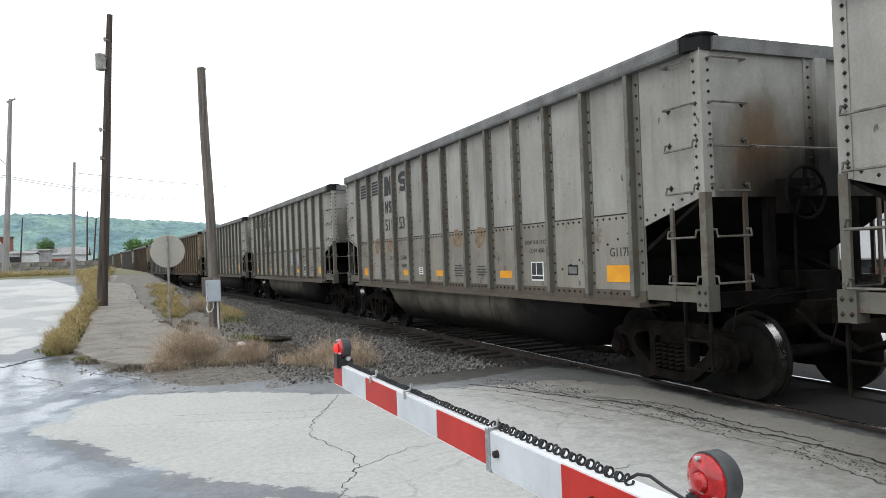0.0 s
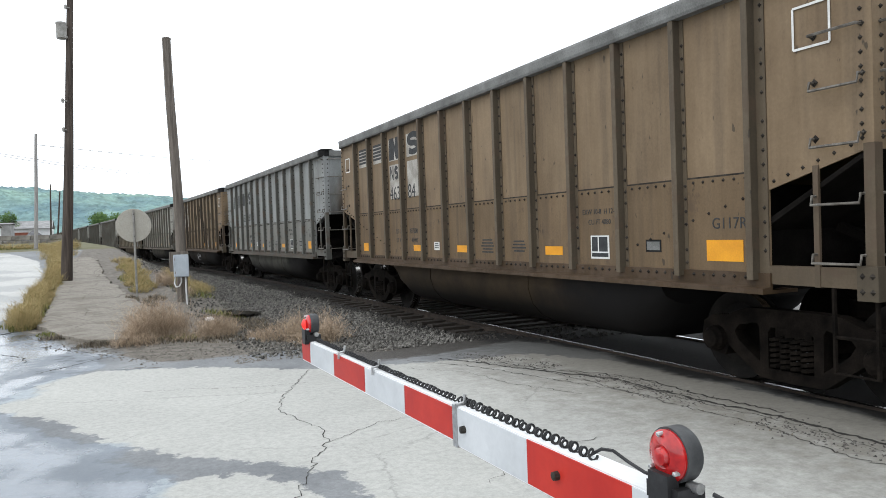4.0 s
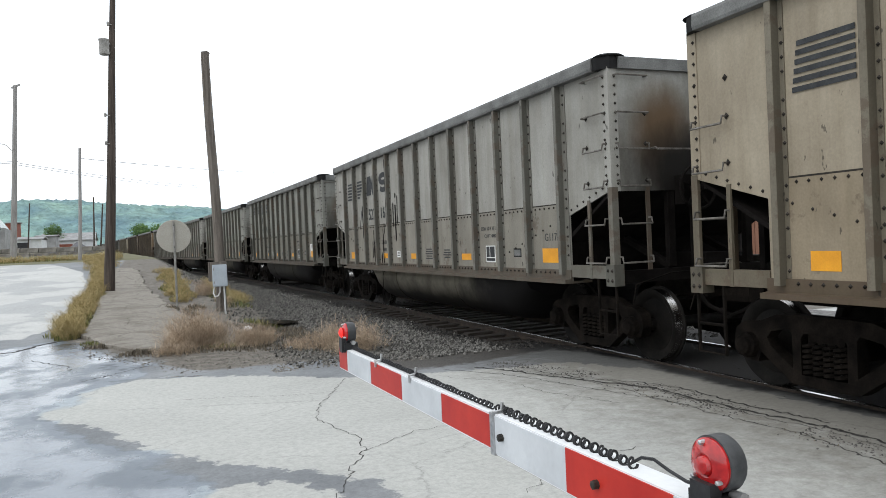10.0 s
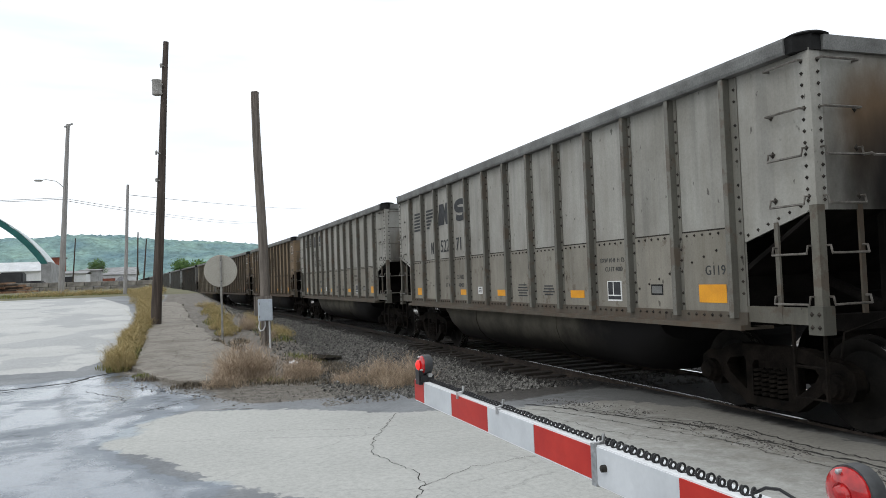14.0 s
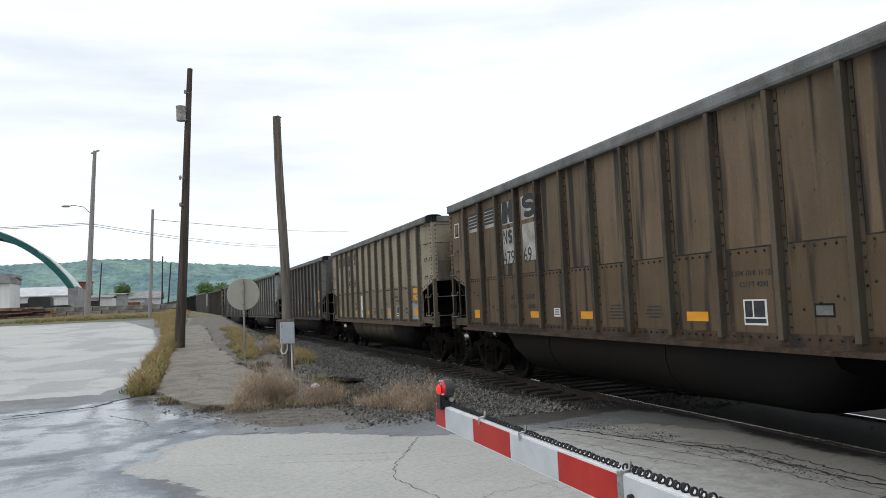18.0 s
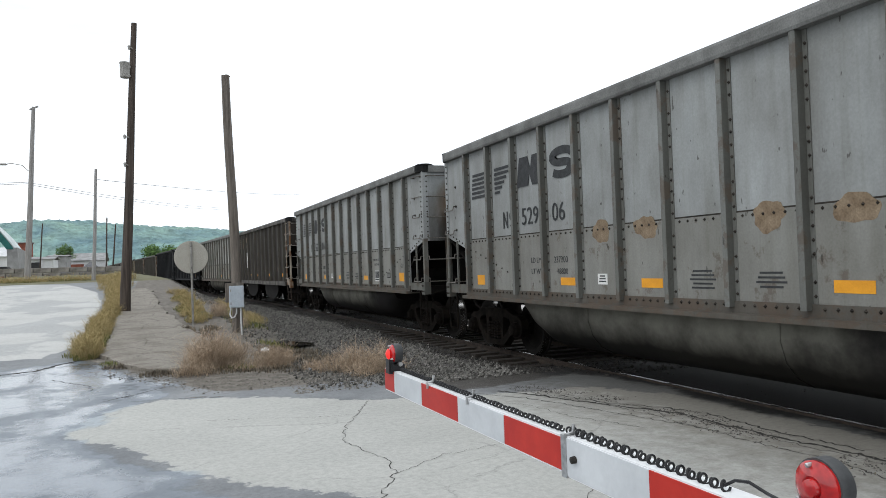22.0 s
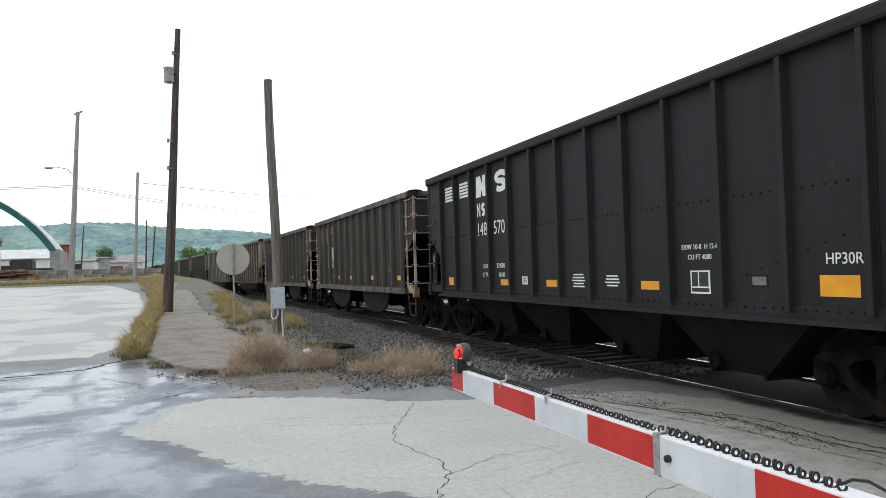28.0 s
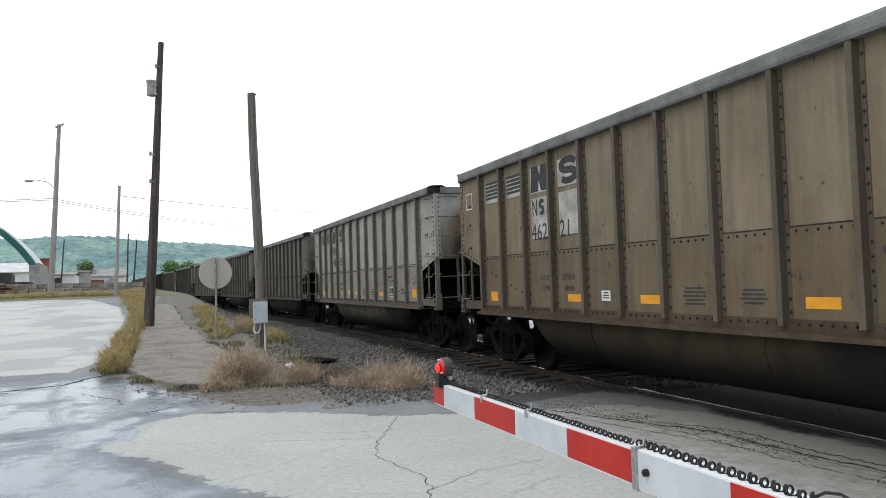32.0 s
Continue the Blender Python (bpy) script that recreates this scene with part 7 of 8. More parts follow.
def build_weeds():
    sprays("dry_grass", "dry straw-coloured grass tufts on the verge", STRAW,
          [(0.50, 13.35, 0.22, 0.28, 190, 0.60), (0.72, 13.75, 0.30, 0.35, 300, 0.86), (0.98, 13.9, 0.28, 0.4, 270, 0.80), (1.22, 14.3, 0.30, 0.4, 220, 0.66), (0.60, 14.4, 0.22, 0.3, 120, 0.62), (0.45, 13.0, 0.4, 0.25, 120, 0.26),
           (1.68, 13.75, 0.22, 0.25, 170, 0.46), (1.92, 13.6, 0.26, 0.25, 200, 0.50), (2.12, 14.1, 0.22, 0.25, 90, 0.36), (1.4, 13.4, 0.5, 0.3, 110, 0.22),
           (2.62, 12.5, 0.24, 0.3, 130, 0.40), (2.95, 12.2, 0.26, 0.35, 220, 0.62), (3.25, 11.7, 0.24, 0.3, 200, 0.60), (3.55, 12.4, 0.35, 0.4, 120, 0.42), (3.3, 13.1, 0.4, 0.5, 110, 0.30), (2.85, 11.4, 0.2, 0.25, 80, 0.34),
           (1.75, 24.0, 0.25, 0.4, 260, 0.60), (2.05, 20.9, 0.2, 0.3, 120, 0.42), (2.4, 12.9, 0.2, 0.2, 90, 0.26)], 1, 0.0021)
    strip = []
    rng = random.Random(5)
    for i in range(44):
        y = 16.6 + 21 * (i / 43) ** 1.15
        x = np.interp(y, [16.6, 18, 21, 26, 32, 38], [-1.35, -1.4, -1.4, -1.28, -1.3, -1.75]) + rng.uniform(-0.1, 0.1)
        strip.append((x - 0.06, y, 0.13 + 0.005 * y * rng.uniform(0.5, 1.3), 0.40, 230, rng.uniform(0.26, 0.58)))
    sprays("golden_weeds", "tall golden weeds along the edge of the footway", GOLD, strip, 2, 0.0032)
    weeds("green_weeds", "green weeds low in the verge", GREEN,
          [(x + rng.uniform(-0.15, 0.15), y, 0.25, 0.4, 90, 0.26) for x, y, _, _, _, _ in strip[::2]] +
          [(1.0 + 0.2 * math.sin(i), 23.0 + i * 0.8, 0.3, 0.5, 80, 0.22) for i in range(12)] + [(2.3, 21 + i, 0.5, 0.6, 120, 0.22) for i in range(6)] + [(1.2, 13.6, 0.3, 0.2, 90, 0.16), (-0.9, 15.3, 0.2, 0.3, 90, 0.12), (2.6, 18.0, 0.5, 0.4, 160, 0.2)], 3)
    sprays("gold_bank", "golden dry grass on the bank beside the ballast", GOLD,
          [(1.05 + 0.2 * math.sin(i * 2), 22.6 + i * 0.8, 0.28 + 0.12 * math.sin(i * 3), 0.45, 110, 0.30) for i in range(16)] + [(2.5 + 0.2 * math.sin(i), 22 + i, 0.4, 0.6, 90, 0.3) for i in range(10)] + [(-1.9 + 0.4 * math.sin(i), 39 + i * 1.2, 0.6, 0.9, 200, 0.6) for i in range(9)], 4, 0.0042)
    weeds("far_grass", "uneven grass strip at the far side of the lot", GREEN, [(-40 + i * 0.65, 51 + 2.2 * math.sin(i * 1.7), 1.0, 1.2, 150, rng.uniform(0.12, 0.34)) for i in range(56)], 6, 0.011)
    sprays("far_dry_grass", "dry golden grass along the edge of the lot", GOLD, [(-9 + i * 0.34, 50.5 + 1.3 * math.sin(i * 2.3), 0.7, 0.9, 60, rng.uniform(0.25, 0.6)) for i in range(22)], 16, 0.008)
    weeds("dead_scrub", "dark dead scrub and roots on the soil", SCRUB,
          [(0.62, 20.9, 0.28, 0.9, 420, 0.16), (1.25, 20.6, 0.3, 0.5, 260, 0.18), (1.0, 19.4, 0.3, 0.6, 220, 0.14), (-0.7, 14.75, 0.35, 0.16, 200, 0.14), (-0.1, 13.55, 0.3, 0.16, 220, 0.13), (2.3, 16.2, 0.35, 0.9, 320, 0.16), (3.0, 14.8, 0.5, 0.8, 300, 0.14), (0.6, 13.3, 0.9, 0.35, 420, 0.12), (1.9, 13.2, 0.7, 0.4, 380, 0.12), (2.6, 14.6, 0.6, 0.9, 420, 0.14), (2.9, 16.6, 0.4, 1.0, 380, 0.2),  (3.1, 13.2, 0.5, 0.6, 260, 0.12), (4.75, 6.6, 0.1, 1.6, 150, 0.035), (4.85, 4.6, 0.12, 1.2, 150, 0.035), (5.0, 5.6, 0.12, 2.0, 150, 0.03), (1.6, 16.5, 0.6, 1.2, 240, 0.12)], 7)
    rng = random.Random(11)
    verts, faces = [], []
    for i in range(9000):
        y = 10.2 + 8.0 * rng.random() ** 1.6
        x = rng.uniform(-1.2, 3.9)
        if y < 11.1 + 1.5 * (x < 0.5) * min(1.0, (0.5 - x) / 0.8) + 2.2 * max(0.0, -0.3 - x) + rng.gauss(0, 0.22) - 0.9 * (x > 1.6):
            continue
        r = rng.uniform(0.004, 0.012) if rng.random() < 0.72 else rng.uniform(0.01, 0.03)
        z = float(land(x, y))
        k = len(verts)
        for dx, dy, dz in ((1, 0, 0), (-0.6, 0.8, 0), (-0.5, -0.9, 0), (0.1, 0, 0.8)):
            verts.append((x + dx * r * rng.uniform(0.7, 1.3), y + dy * r * rng.uniform(0.7, 1.3), z + dz * r))
        faces += [(k, k + 1, k + 3), (k + 1, k + 2, k + 3), (k + 2, k, k + 3)]
    tagged(new("loose_gravel", raw_mesh("loose_gravel", verts, faces, GRIT)), "loose gravel and dirt crumbs on the verge", "gravel", kind="stuff")
    verts, faces = [], []
    for i in range(2600):
        y = rng.uniform(-1.0, 9.2)
        x = 5.02 - 0.13 * max(0.0, y - 6.5) ** 1.5 + 0.06 * math.sin(y * 4.1) + rng.gauss(0, 0.12)
        if math.sin(y * 2.3) + 0.6 * math.sin(y * 5.9) < -0.5:
            continue
        r = rng.uniform(0.004, 0.016)
        z = float(land(x, y)) - 0.001
        k = len(verts)
        for dx, dy, dz in ((1, 0, 0), (-0.6, 0.8, 0), (-0.5, -0.9, 0), (0.1, 0, 0.8)):
            verts.append((x + dx * r * rng.uniform(0.7, 1.3), y + dy * r * rng.uniform(0.7, 1.3), z + dz * r))
        faces += [(k, k + 1, k + 3), (k + 1, k + 2, k + 3), (k + 2, k, k + 3)]
    tagged(new("pavement_crumbs", raw_mesh("pavement_crumbs", verts, faces, CRUMB)), "dark crumbs of broken pavement beside the rails", "rubble", kind="stuff")
    for (x, y, s, mat, lab) in ((2.03, 16.1, 0.10, ARM_WHITE, "crumpled white litter on the soil"), (2.30, 12.9, 0.05, CABINET, "small blue plastic litter on the gravel")):
        t = thing("litter", lab, "litter")
        bm = bmesh.new()
        bmesh.ops.create_icosphere(bm, subdivisions=2, radius=s, matrix=Matrix.Translation((x, y, float(land(x, y)) + s * 0.4)))
        for v in bm.verts:
            v.co.z = (v.co.z - float(land(x, y))) * 0.6 + float(land(x, y))
            v.co += Vector((noise.noise(v.co * 15), noise.noise(v.co * 15 + Vector((5, 0, 0))), noise.noise(v.co * 15 + Vector((0, 5, 0))))) * s * 0.5
        part("wad", bm, mat, t)


build_weeds()


# ---- cracks in the paving ----
CRACK = mottled("crack_filler", (0.014, 0.013, 0.012), (0.06, 0.056, 0.05), 20, 0.95)


def crack(pts, width, seed, label):
    rng = random.Random(seed)
    line = []
    for (ax, ay), (bx, by) in zip(pts, pts[1:]):
        n = max(2, int(math.hypot(bx - ax, by - ay) / 0.06))
        for i in range(n):
            k = i / n
            line.append((ax + (bx - ax) * k + rng.uniform(-0.03, 0.03), ay + (by - ay) * k + rng.uniform(-0.03, 0.03)))
    bm = bmesh.new()
    prev = None
    for i, (x, y) in enumerate(line):
        nx, ny = line[min(i + 1, len(line) - 1)]
        px, py = line[max(i - 1, 0)]
        d = Vector((nx - px, ny - py, 0)).normalized()
        w = width * rng.uniform(0.35, 1.4)
        s = Vector((-d.y, d.x, 0)) * w
        z = float(land(x, y)) + 0.003
        cur = (bm.verts.new((x - s.x, y - s.y, z)), bm.verts.new((x + s.x, y + s.y, z)))
        if prev:
            bm.faces.new((prev[0], prev[1], cur[1], cur[0]))
        prev = cur
    tagged(new("pavement_crack", mesh_of(bm, "pavement_crack", CRACK)), label, "crack", kind="structure")


for i, (pts, w) in enumerate((
        ([(2.3, 9.2), (1.95, 8.4), (1.72, 7.9), (1.52, 7.3), (1.6, 6.7), (1.7, 6.3), (1.62, 5.9), (1.42, 5.55), (1.3, 5.2), (1.0, 4.6)], 0.004),
        ([(0.4, 9.0), (0.9, 8.85), (1.6, 8.5), (2.2, 8.45)], 0.003),
        ([(1.6, 5.9), (2.2, 6.3), (2.9, 6.4)], 0.0025),
        ([(4.2, 9.0), (4.6, 7.7), (4.75, 6.8), (4.78, 5.4), (4.88, 4.6), (4.72, 3.6), (4.9, 2.0), (4.8, -2)], 0.0055),
        ([(4.35, 8.9), (4.85, 7.6), (5.0, 6.6), (5.02, 5.5), (5.1, 4.4), (5.0, 3.2)], 0.004),
        ([(-3.4, 14.95), (-2.75, 15.15), (-2.1, 15.3), (-1.85, 15.85), (-1.55, 16.2), (-1.3, 16.45)], 0.045),
        ([(-4.4, 14.2), (-3.3, 14.55), (-2.9, 14.8)], 0.025),
        ([(-0.95, 14.0), (-0.2, 12.7), (0.1, 12.1), (-0.5, 11.4), (-0.9, 11.0)], 0.010),
        ([(-1.7, 13.9), (-1.1, 12.9), (-1.0, 12.2)], 0.008),
        ([(2.3, 4.4), (2.9, 4.9), (3.6, 4.9)], 0.003),
        ([(4.0, 9.0), (4.3, 8.4), (4.53, 7.78), (4.8, 7.2), (5.04, 6.72), (5.06, 6.0), (5.09, 5.27), (5.2, 4.74), (5.2, 3.6), (5.25, 1.5)], 0.022),
        ([(4.5, 8.3), (4.75, 7.5), (5.1, 7.0), (5.3, 6.4), (5.25, 5.6), (5.35, 4.6)], 0.012),
        ([(3.6, 9.1), (4.1, 8.3), (4.45, 7.2), (4.7, 6.3), (4.86, 5.6)], 0.006),
        ([(3.4, 8.6), (3.9, 7.9), (4.0, 7.1), (4.35, 6.2)], 0.004))):
    crack(pts, w, i, "dark irregular crack in the pavement")


# ---- standing water ----
def water_material(name, colour, rough):
    m, nt, n, l, b = mat_new(name)
    nz = noise_node(nt, 5.0, 4, 0.6)
    r = ramp_node(nt, nz.outputs["Fac"], 0.3, 0.7, tuple(c * 0.7 for c in colour) + (1,), colour + (1,))
    l.new(r.outputs[0], b.inputs["Base Color"])
    b.inputs["Roughness"].default_value, b.inputs["IOR"].default_value = rough, 1.33
    bump_to(nt, b, nz.outputs["Fac"], 0.04, 0.004)
    return m


PUDDLE = water_material("rain_water", (0.20, 0.22, 0.235), 0.03)
DITCH = water_material("muddy_water", (0.030, 0.027, 0.022), 0.06)


def puddle(label, x, y, along, rx, ry, z, material, seed):
    """A thin ragged sheet of water lying on the ground."""
    bm = bmesh.new()
    ca, sa = math.cos(radians(along)), math.sin(radians(along))
    edge = []
    n = 64
    for k in range(n):
        a = k * math.tau / n
        r = 1 + 0.55 * noise.noise((math.cos(a) * 1.6 + seed, math.sin(a) * 1.6, seed)) + 0.22 * noise.noise((math.cos(a) * 5 + seed, math.sin(a) * 5, 0))
        u, w = rx * r * math.cos(a), ry * r * math.sin(a)
        edge.append((x + u * ca - w * sa, y + u * sa + w * ca))
    prism(bm, edge, z, z + 0.003, "z")
    tagged(new("puddle", mesh_of(bm, "puddle", material)), label, "puddle", kind="structure")


for i, (x, y, along, rx, ry) in enumerate(((0.35, 10.75, -18, 0.20, 0.04), (0.62, 10.62, -14, 0.10, 0.03))):
    puddle("shallow rain puddle on the cracked asphalt", x, y, along, rx, ry, float(land(x, y)) + 0.001, PUDDLE, i * 3.7)
puddle("dark muddy water lying in the ditch beside the ballast", 2.72, 18.6, -62, 1.25, 0.30, -0.10, DITCH, 21.0)


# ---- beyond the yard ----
# the hill's blue-green has the haze of distance mixed in
HAZY_GREEN = mottled("hazy_wooded_hill", (0.14, 0.235, 0.27), (0.28, 0.42, 0.36), 0.02, 0.95, fine=0.11, bump=1.0, dist=9.0, lo=0.3, hi=0.7, grain=1.3)
BLOCK = mottled("concrete_block", (0.10, 0.092, 0.082), (0.30, 0.28, 0.25), 1.3, 0.9, grain=1.4)
CORR = mottled("pale_metal_cladding", (0.55, 0.56, 0.57), (0.68, 0.69, 0.70), 0.6, 0.6, bump=0.1)
TEAL = mottled("teal_fascia", (0.012, 0.092, 0.088), (0.024, 0.135, 0.125), 0.7, 0.6, bump=0.1)
TARP = mottled("arch_roof_sheet", (0.50, 0.56, 0.56), (0.66, 0.70, 0.70), 0.4, 0.6, bump=0.1)
INNER = mottled("arch_lining", (0.06, 0.065, 0.065), (0.11, 0.115, 0.115), 0.5, 0.8)
WHITE_SHEET = mottled("white_metal_sheet", (0.68, 0.69, 0.70), (0.82, 0.82, 0.82), 0.5, 0.6, stretch=(4, 4, 0.3), bump=0.1)
BRICK = mottled("dull_red_brick", (0.20, 0.065, 0.045), (0.30, 0.11, 0.075), 1.5, 0.9)
ROOF = mottled("grey_roofing", (0.22, 0.22, 0.22), (0.36, 0.36, 0.36), 0.6, 0.8)
DARKW = mottled("dark_openings", (0.02, 0.02, 0.022), (0.05, 0.05, 0.052), 1, 0.6)
GRAVEL_PILE = mottled("grey_stockpile", (0.13, 0.13, 0.14), (0.24, 0.24, 0.25), 2, 0.95, bump=0.8, dist=0.1)
LUMBER = mottled("rusty_stock", (0.12, 0.06, 0.035), (0.34, 0.22, 0.14), 2.5, 0.9)
SHED_WOOD = mottled("brown_shed_boards", (0.20, 0.095, 0.06), (0.29, 0.15, 0.10), 1.2, 0.85, stretch=(1, 6, 0.3))
LEAF = blade_material("tree_leaves", (0.035, 0.085, 0.02), (0.11, 0.19, 0.045))
BARK = mottled("bark", (0.04, 0.03, 0.022), (0.10, 0.08, 0.06), 6, 0.9, bump=0.5)


def build_hill():
    nx, ny = 330, 64
    verts, faces = [], []
    for j in range(ny):
        v = j / (ny - 1)
        for i in range(nx):
            k = 2 * i / (nx - 1) - 1
            x = -120 + 480 * k + 420 * k ** 5
            crest = float(np.interp(x, [-900, -400, -165, -76, 0, 72, 160, 400, 900], [36, 47, 54, 56.5, 49.5, 45, 37, 22, 10]))
            y = 640 + 300 * v
            h = crest * math.sin(min(1.0, v * 1.3) * math.pi / 2) ** 0.9 * (1 if v < 0.77 else 1 - (v - 0.77) * 0.6)
            if v > 0.02:
                h += 2.4 * noise.fractal((x * 0.04, y * 0.04, 0), 1.0, 2.0, 3)
                d = noise.voronoi((x * 0.13, y * 0.13, 0.5 * math.sin(x)))[0][0]
                h += 4.2 * (0.55 - d)
            verts.append((x, y, h * 1.03))
    for j in range(ny - 1):
        for i in range(nx - 1):
            a = j * nx + i
            faces.append((a, a + 1, a + nx + 1, a + nx))
    tagged(new("backdrop_hill", raw_mesh("backdrop_hill", verts, faces, HAZY_GREEN, True)), "long wooded green hill on the horizon, paled by painted haze", "hill", kind="structure")


def house(name, label, cat, walls, roof_mat, wall_mat, ridge, openings=()):
    """A plain building: walls on a rectangle, a pitched roof along x, and dark openings on the side that faces the road."""
    x0, x1, y0, y1, z0, z1 = walls
    ob = thing(name, label, cat)
    bm = bmesh.new()
    box(bm, x0, x1, y0, y1, z0, z1)
    part("wall", bm, wall_mat, ob)
    bm = bmesh.new()
    ym = (y0 + y1) / 2
    prism(bm, [(y0 - 0.4, z1), (ym, z1 + ridge), (y1 + 0.4, z1), (y1 + 0.4, z1 + 0.2), (ym, z1 + ridge + 0.2), (y0 - 0.4, z1 + 0.2)], x0 - 0.4, x1 + 0.4)
    part("roof", bm, roof_mat, ob)
    for ox0, ox1, oz0, oz1, m in openings:
        bm = bmesh.new()
        box(bm, ox0, ox1, y0 - 0.06, y0 - 0.01, oz0, oz1)
        part("window" if oz0 > z0 + 0.8 else "door", bm, m, ob)
    return ob


def build_far():
    # block wall: two courses of large concrete blocks
    wall = thing("block_wall", "low wall of large grey concrete blocks", "wall", kind="structure")
    rng = random.Random(2)
    bm = bmesh.new()
    box(bm, 0.03, 1.42, 0.0, 0.6, 0.02, 0.46)
    bmesh.ops.bevel(bm, geom=bm.edges[:], offset=0.03, segments=1, affect="EDGES")
    me = mesh_of(bm, "block", BLOCK)
    for c in range(2):
        for i in range(-13 - c, 7):
            x = -2.9 - 9.0 + i * 1.45 + c * 0.7
            if x > -3.6 or x < -32:
                continue
            ob = child("block", me, wall, pose(x, 75 + rng.uniform(-0.05, 0.05), 1.62 - 0.03 * (x + 12) * 0.3 + c * 0.46, 0, 0, rng.uniform(-0.6, 0.6)))
    # arched shelter
    arch = thing("arched_shelter", "open arched yard shelter with a teal front rim", "shelter")
    R, cx, cz, yb = 23.9, -42.6, -5.3, 148.0

    def ring(bm, y, r, n=36):
        lo = math.asin((6.7 - cz) / r)
        return [bm.verts.new((cx - 0.075 * (y - yb) + r * math.cos(a), y, cz + r * math.sin(a))) for a in [lo + (math.pi - 2 * lo) * k / n for k in range(n + 1)]]

    for name, y0, y1, r0, r1, m in (("front_rim", yb - 0.1, yb + 0.8, R, R - 0.95, TEAL), ("roof_sheet", yb + 0.8, yb + 22, R + 0.2, R + 0.05, TARP), ("lining", yb + 0.75, yb + 21.8, R - 0.05, R - 0.5, INNER)):
        bm = bmesh.new()
        a, b, c, d = ring(bm, y0, r0), ring(bm, y1, r0), ring(bm, y1, r1), ring(bm, y0, r1)
        for p, q in ((a, b), (b, c), (c, d), (d, a)):
            for i in range(len(p) - 1):
                bm.faces.new((p[i], p[i + 1], q[i + 1], q[i]))
        part(name, bm, m, arch)
    for sg in (-1, 1):
        bm = bmesh.new()
        x = cx + sg * 20.4
        bar(bm, (x, yb, 4.6), (x - 1.65, yb + 22, 4.6), 1.6, 4.8)
        part("side_wall", bm, ROOF, arch)
    house("long_shed", "long pale metal shed under a light roof", "shed", (-48, -29.7, 196, 206, 2.5, 6.6), CORR, WHITE_SHEET, 2.2, [(-36.5, -33.8, 2.6, 5.2, DARKW), (-40.5, -38.0, 2.6, 5.2, DARKW)])
    shed = house("white_shed", "white metal shed with a grey roof band", "shed", (-38, -29.8, 137, 144, 2.4, 8.2), ROOF, WHITE_SHEET, 0.4)
    bm = bmesh.new()
    box(bm, -38.15, -29.65, 136.5, 144.5, 7.5, 9.0)
    part("roof_band", bm, ROOF, shed)
    house("brick_building", "dull red brick building beyond the yard", "building", (-31.3, -28.9, 218, 226, 2.5, 10.6), ROOF, BRICK, 0.2)
    house("low_white_building", "low white building with dark loading doors", "building", (-26.3, -21.2, 198, 208, 2.6, 5.8), ROOF, CORR, 0.6, [(-26.2, -23.8, 2.9, 5.2, DARKW)])
    house("grey_block", "plain grey concrete building", "building", (-25.0, -20.5, 222, 232, 2.6, 7.0), ROOF, ROOF, 0.3)
    house("white_warehouse", "white warehouse with a sloping grey roof", "warehouse", (-25.4, -12.0, 236, 250, 2.6, 5.9), ROOF, CORR, 2.2, [(-22.0, -17.5, 3.2, 5.0, BRICK)])
    for (x, r, h) in ((-5.4, 1.6, 1.45), (-7.6, 1.0, 0.9)):
        t = thing("gravel_pile", "grey gravel stockpile behind the block wall", "gravel pile")
        bm = bmesh.new()
        n = 22
        rings = [[bm.verts.new((x + r * k * 1.15 * math.cos(a), 79 + r * k * math.sin(a), 1.55 + h * (1 - k) ** 0.9 + 0.07 * noise.noise((x + math.cos(a) * 3, k * 4, math.sin(a) * 3)))) for a in [math.tau * i / n for i in range(n)]] for k in (1.0, 0.75, 0.5, 0.25, 0.06)]
        for p, q in zip(rings, rings[1:]):
            for i in range(n):
                bm.faces.new((p[i], p[(i + 1) % n], q[(i + 1) % n], q[i]))
        bm.faces.new(rings[-1])
        part("mound", bm, GRAVEL_PILE, t, smooth=True)
    stack = thing("steel_stack", "stack of rusty beams and timbers beside the lot", "stockpile")
    for i in range(44):
        bm = bmesh.new()
        lvl = i // 9
        z = 1.72 + lvl * 0.19 + rng.uniform(0, 0.05)
        y = 69.6 + (i % 9) * 0.36
        x0 = -18.3 + rng.uniform(-1.2, 1.0) + lvl * 0.45
        bar(bm, (x0, y, z), (x0 + rng.uniform(4.2, 6.6) - lvl * 0.7, y + rng.uniform(-0.25, 0.25), z + rng.uniform(-0.06, 0.08)), rng.uniform(0.14, 0.3), rng.uniform(0.1, 0.18))
        part("beam", bm, LUMBER if rng.random() < 0.7 else RUSTDARK, stack)
    truck = thing("flatbed_truck", "dark flatbed truck parked in the yard", "truck")
    bm = bmesh.new()
    box(bm, -16.6, -14.6, 83, 85, 2.1, 3.75)
    box(bm, -14.6, -12.9, 83, 85, 2.1, 2.85)
    bmesh.ops.bevel(bm, geom=bm.edges[:], offset=0.12, segments=2, affect="EDGES")
    part("body", bm, DARKW, truck)
    for x in (-16.1, -13.5):
        bm = bmesh.new()
        lathe(bm, [(-0.15, 0.45), (0.15, 0.45)], (x, 82.95, 2.05), "y", 14)
        part("wheel", bm, RUBBER, truck)
    for i in range(3):
        d = thing("yard_debris", "pale scrap in the yard beside the stack", "scrap")
        bm = bmesh.new()
        bmesh.ops.create_icosphere(bm, subdivisions=2, radius=0.6, matrix=Matrix.Translation((-19.5 - i * 0.9, 70.5, 1.95)))
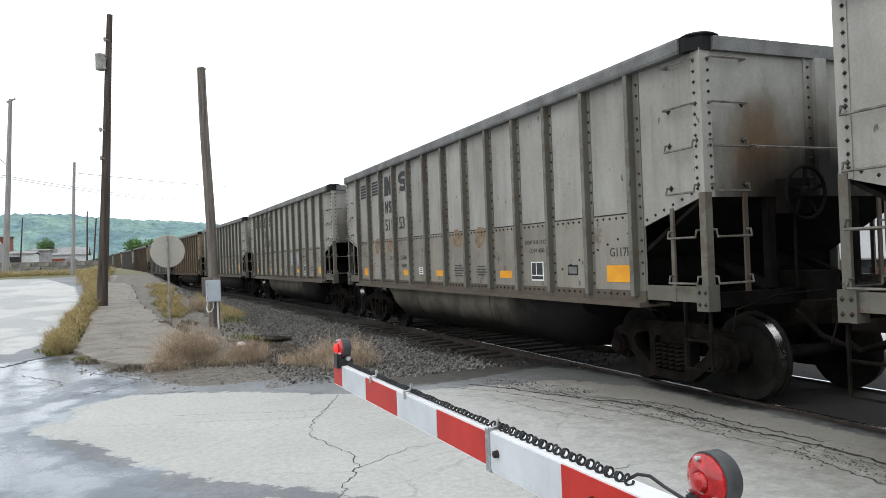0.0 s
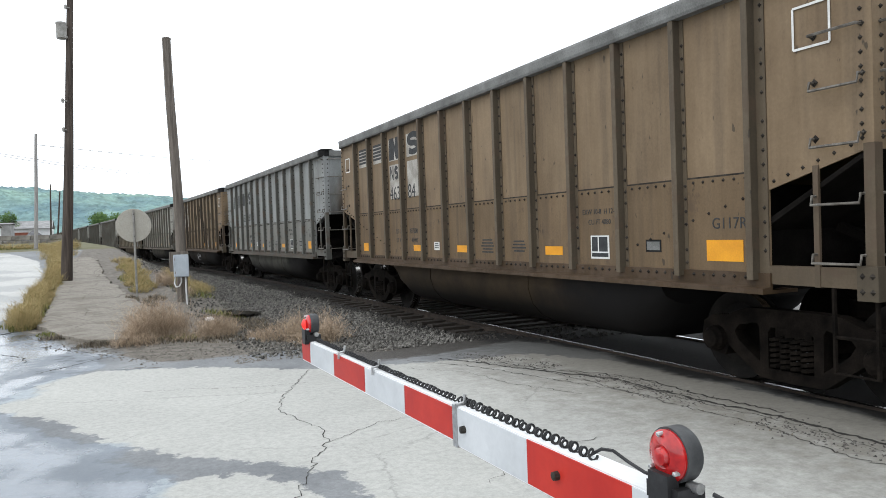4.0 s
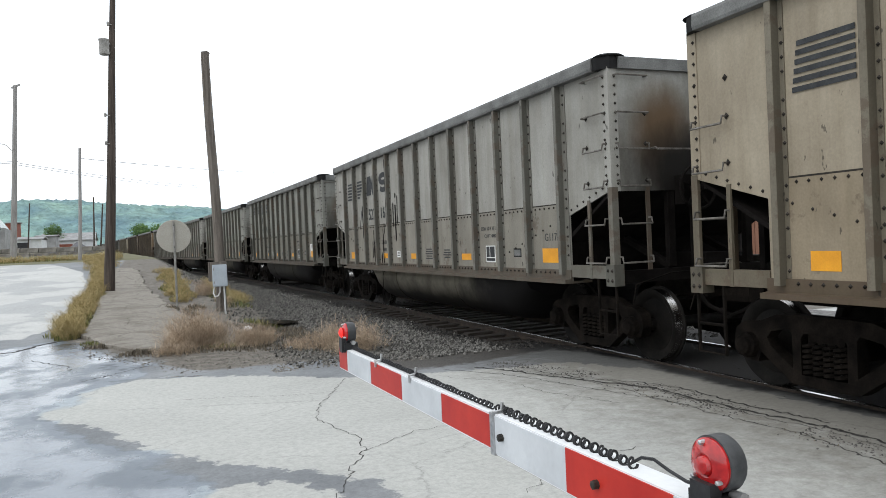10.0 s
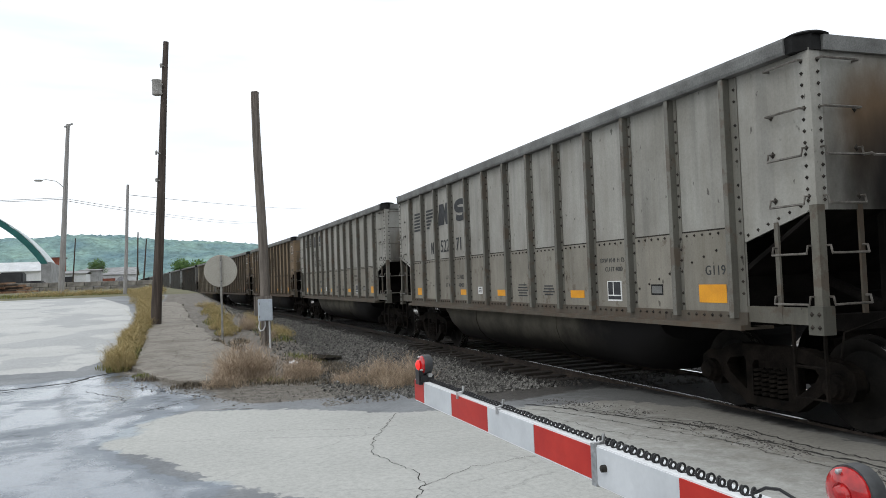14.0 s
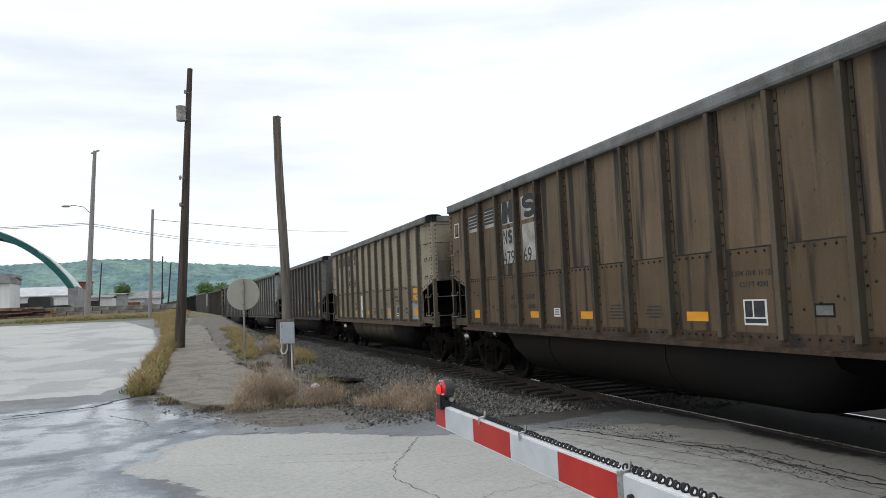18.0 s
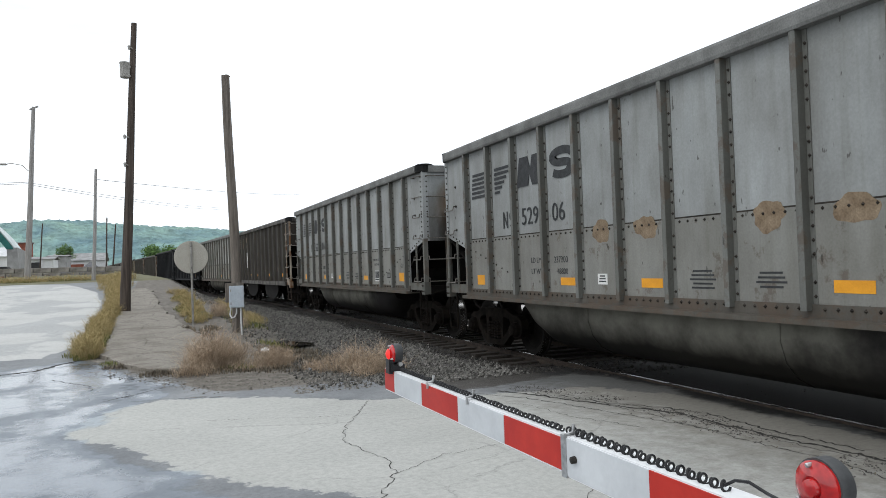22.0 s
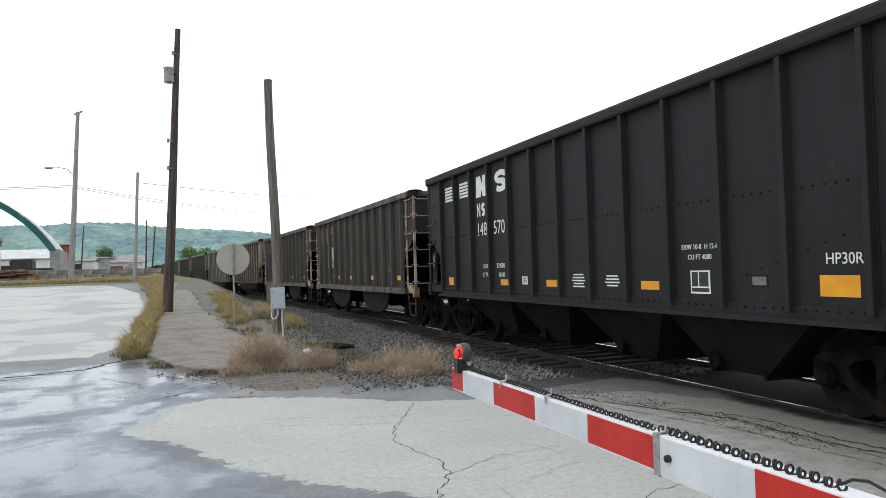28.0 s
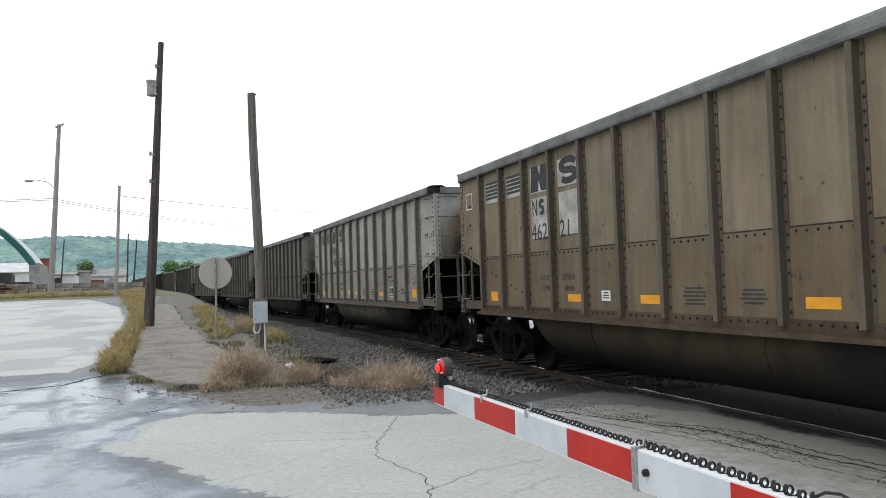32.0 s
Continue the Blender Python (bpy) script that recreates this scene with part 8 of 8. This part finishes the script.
        for v in bm.verts:
            v.co += Vector((noise.noise(v.co * 2), noise.noise(v.co * 2 + Vector((5, 0, 0))), noise.noise(v.co * 2 + Vector((0, 5, 0))))) * 0.45
        part("scrap", bm, CORR if i else GRAVEL_PILE, d)
    # across the track
    house("brown_shed", "brown boarded shed with a pale grey roof across the track", "shed", (29, 36, 24.5, 33.5, -0.1, 2.4), CORR, SHED_WOOD, 1.1)
    for i in range(18):
        bm = bmesh.new()
        box(bm, 28.93, 28.995, 24.52 + i * 0.5, 24.98 + i * 0.5, -0.1, 2.38)
        ob = part("board", bm, SHED_WOOD, bpy.data.objects["brown_shed"])
    tr = thing("white_trailer", "white box trailer parked across the track", "trailer")
    bm = bmesh.new()
    box(bm, 27, 34, 16.0, 22.8, 0.9, 3.7)
    bmesh.ops.bevel(bm, geom=bm.edges[:], offset=0.06, segments=2, affect="EDGES")
    part("box", bm, CORR, tr)
    for y in (16.8, 21.8):
        bm = bmesh.new()
        lathe(bm, [(-0.2, 0.48), (0.2, 0.48)], (27.4, y, 0.46), "x", 16)
        part("wheel", bm, RUBBER, tr)
    bm = bmesh.new()
    box(bm, 27.2, 33.8, 16.4, 22.4, 0.6, 0.9)
    part("chassis", bm, DARKW, tr)
    bank = thing("gravel_bank", "pale gravel windrow across the track", "gravel bank")
    bm = bmesh.new()
    n = 40
    rows = [[bm.verts.new((10.8 + a * 1.2, -10 + 45 * i / n, 0.0 + b * (0.16 + 0.10 * noise.noise((i * 0.5, a, 0))))) for a, b in ((-1, -0.3), (-0.4, 0.8), (0, 1.1), (0.5, 0.8), (1.2, -0.3))] for i in range(n + 1)]
    for p, q in zip(rows, rows[1:]):
        for i in range(4):
            bm.faces.new((p[i], p[i + 1], q[i + 1], q[i]))
    part("windrow", bm, BALLAST, bank)


def tree(label, base, height, spread, seed, leaves):
    rng = random.Random(seed)
    ob = thing("tree", label, "tree")
    bx, by, bz = base
    bm = bmesh.new()
    rod(bm, [(bx, by, bz - 0.3), (bx + 0.15, by, bz + height * 0.35), (bx - 0.1, by, bz + height * 0.75)], 0.3, 8, 0.08)
    for i in range(7):
        a = i * 2.4
        rod(bm, [(bx, by, bz + height * (0.25 + 0.05 * i)), (bx + spread * 0.4 * math.cos(a), by + spread * 0.4 * math.sin(a), bz + height * (0.5 + 0.05 * i)), (bx + spread * 0.75 * math.cos(a), by + spread * 0.75 * math.sin(a), bz + height * (0.6 + 0.05 * i))], 0.1, 5, 0.03)
    part("trunk", bm, BARK, ob)
    verts, faces = [], []
    clumps = [(rng.uniform(-1, 1), rng.uniform(-1, 1), rng.uniform(-1, 1)) for _ in range(60)]
    clumps = [c for c in clumps if c[0] ** 2 + c[1] ** 2 + c[2] ** 2 < 1.1]
    for _ in range(leaves):
        c = rng.choice(clumps)
        r = 0.30 * rng.gauss(1, 0.35)
        d = Vector((rng.gauss(0, 1), rng.gauss(0, 1), rng.gauss(0, 1))).normalized() * r
        p = Vector((bx + (c[0] + d.x) * spread, by + (c[1] + d.y) * spread, bz + height * 0.62 + (c[2] + d.z) * height * 0.40))
        u = Vector((rng.gauss(0, 1), rng.gauss(0, 1), rng.gauss(0, 1))).normalized()
        w = u.orthogonal().normalized()
        s = rng.uniform(0.10, 0.24)
        k = len(verts)
        verts += [tuple(p - u * s), tuple(p + w * s * 0.6), tuple(p + u * s), tuple(p - w * s * 0.6)]
        faces.append((k, k + 1, k + 2, k + 3))
    crown = new("crown", raw_mesh("crown", verts, faces, LEAF))
    crown.parent = ob


build_hill()
build_far()
tree("leafy green tree standing beyond the train", (2.6, 150, 1.0), 5.7, 3.6, 1, 11000)
tree("leafy green tree standing beyond the train", (6.6, 152, 0.8), 5.2, 3.4, 2, 9000)
tree("leafy green tree beside the far buildings", (-22.2, 240, 2.6), 7.6, 2.6, 4, 6000)


# ---- what moves ----
HEAD = [(0.0, 0.05), (1.0, 11.86), (6.0, 70.4), (9.0, 105.9), (13.0, 153.1), (14.0, 164.95), (19.0, 223.8), (21.0, 247.7), (23.0, 271.35), (26.0, 306.75), (30.0, 354.4), (32.0, 378.4)]


# how far each car stands behind an even spacing: the builds differ in length and the couplings in slack
SLACK = {-1: 0.15, 0: 0.14, 1: 0.12, 2: 0.0, 3: 0.08, 4: 0.14, 5: 0.11, 6: 0.21, 7: 0.09, 8: -0.04, 9: 0.02, 10: 0.0, 11: 0.20, 12: 0.14, 13: 0.14, 14: 0.15, 15: 0.05, 16: 0.07, 17: 0.0, 18: 0.06, 19: 0.04, 20: 0.0, 21: 0.09, 22: 0.11, 23: 0.0, 24: 0.01, 25: 0.0}


def run(t):
    """How far the train has run by t seconds."""
    for (a, p), (b, q) in zip(HEAD, HEAD[1:]):
        if t <= b:
            return p + (q - p) * (t - a) / (b - a)
    return HEAD[-1][1]


def car_pose(s):
    """A car whose middle is s metres along the track, its trucks on the rails."""
    ax, ay, _ = track(s - 5.35)
    bx, by, _ = track(s + 5.35)
    return pose((ax + bx) / 2, (ay + by) / 2, RAIL_Z, 0, 0, math.degrees(math.atan2(ax - bx, by - ay)))


def motions():
    for k, car in TRAIN:
        first = 12.55 + k * PITCH + SLACK.get(k, 0.05)
        walk(car, [(t, car_pose(first - run(t))) for t in range(33)])


motions()
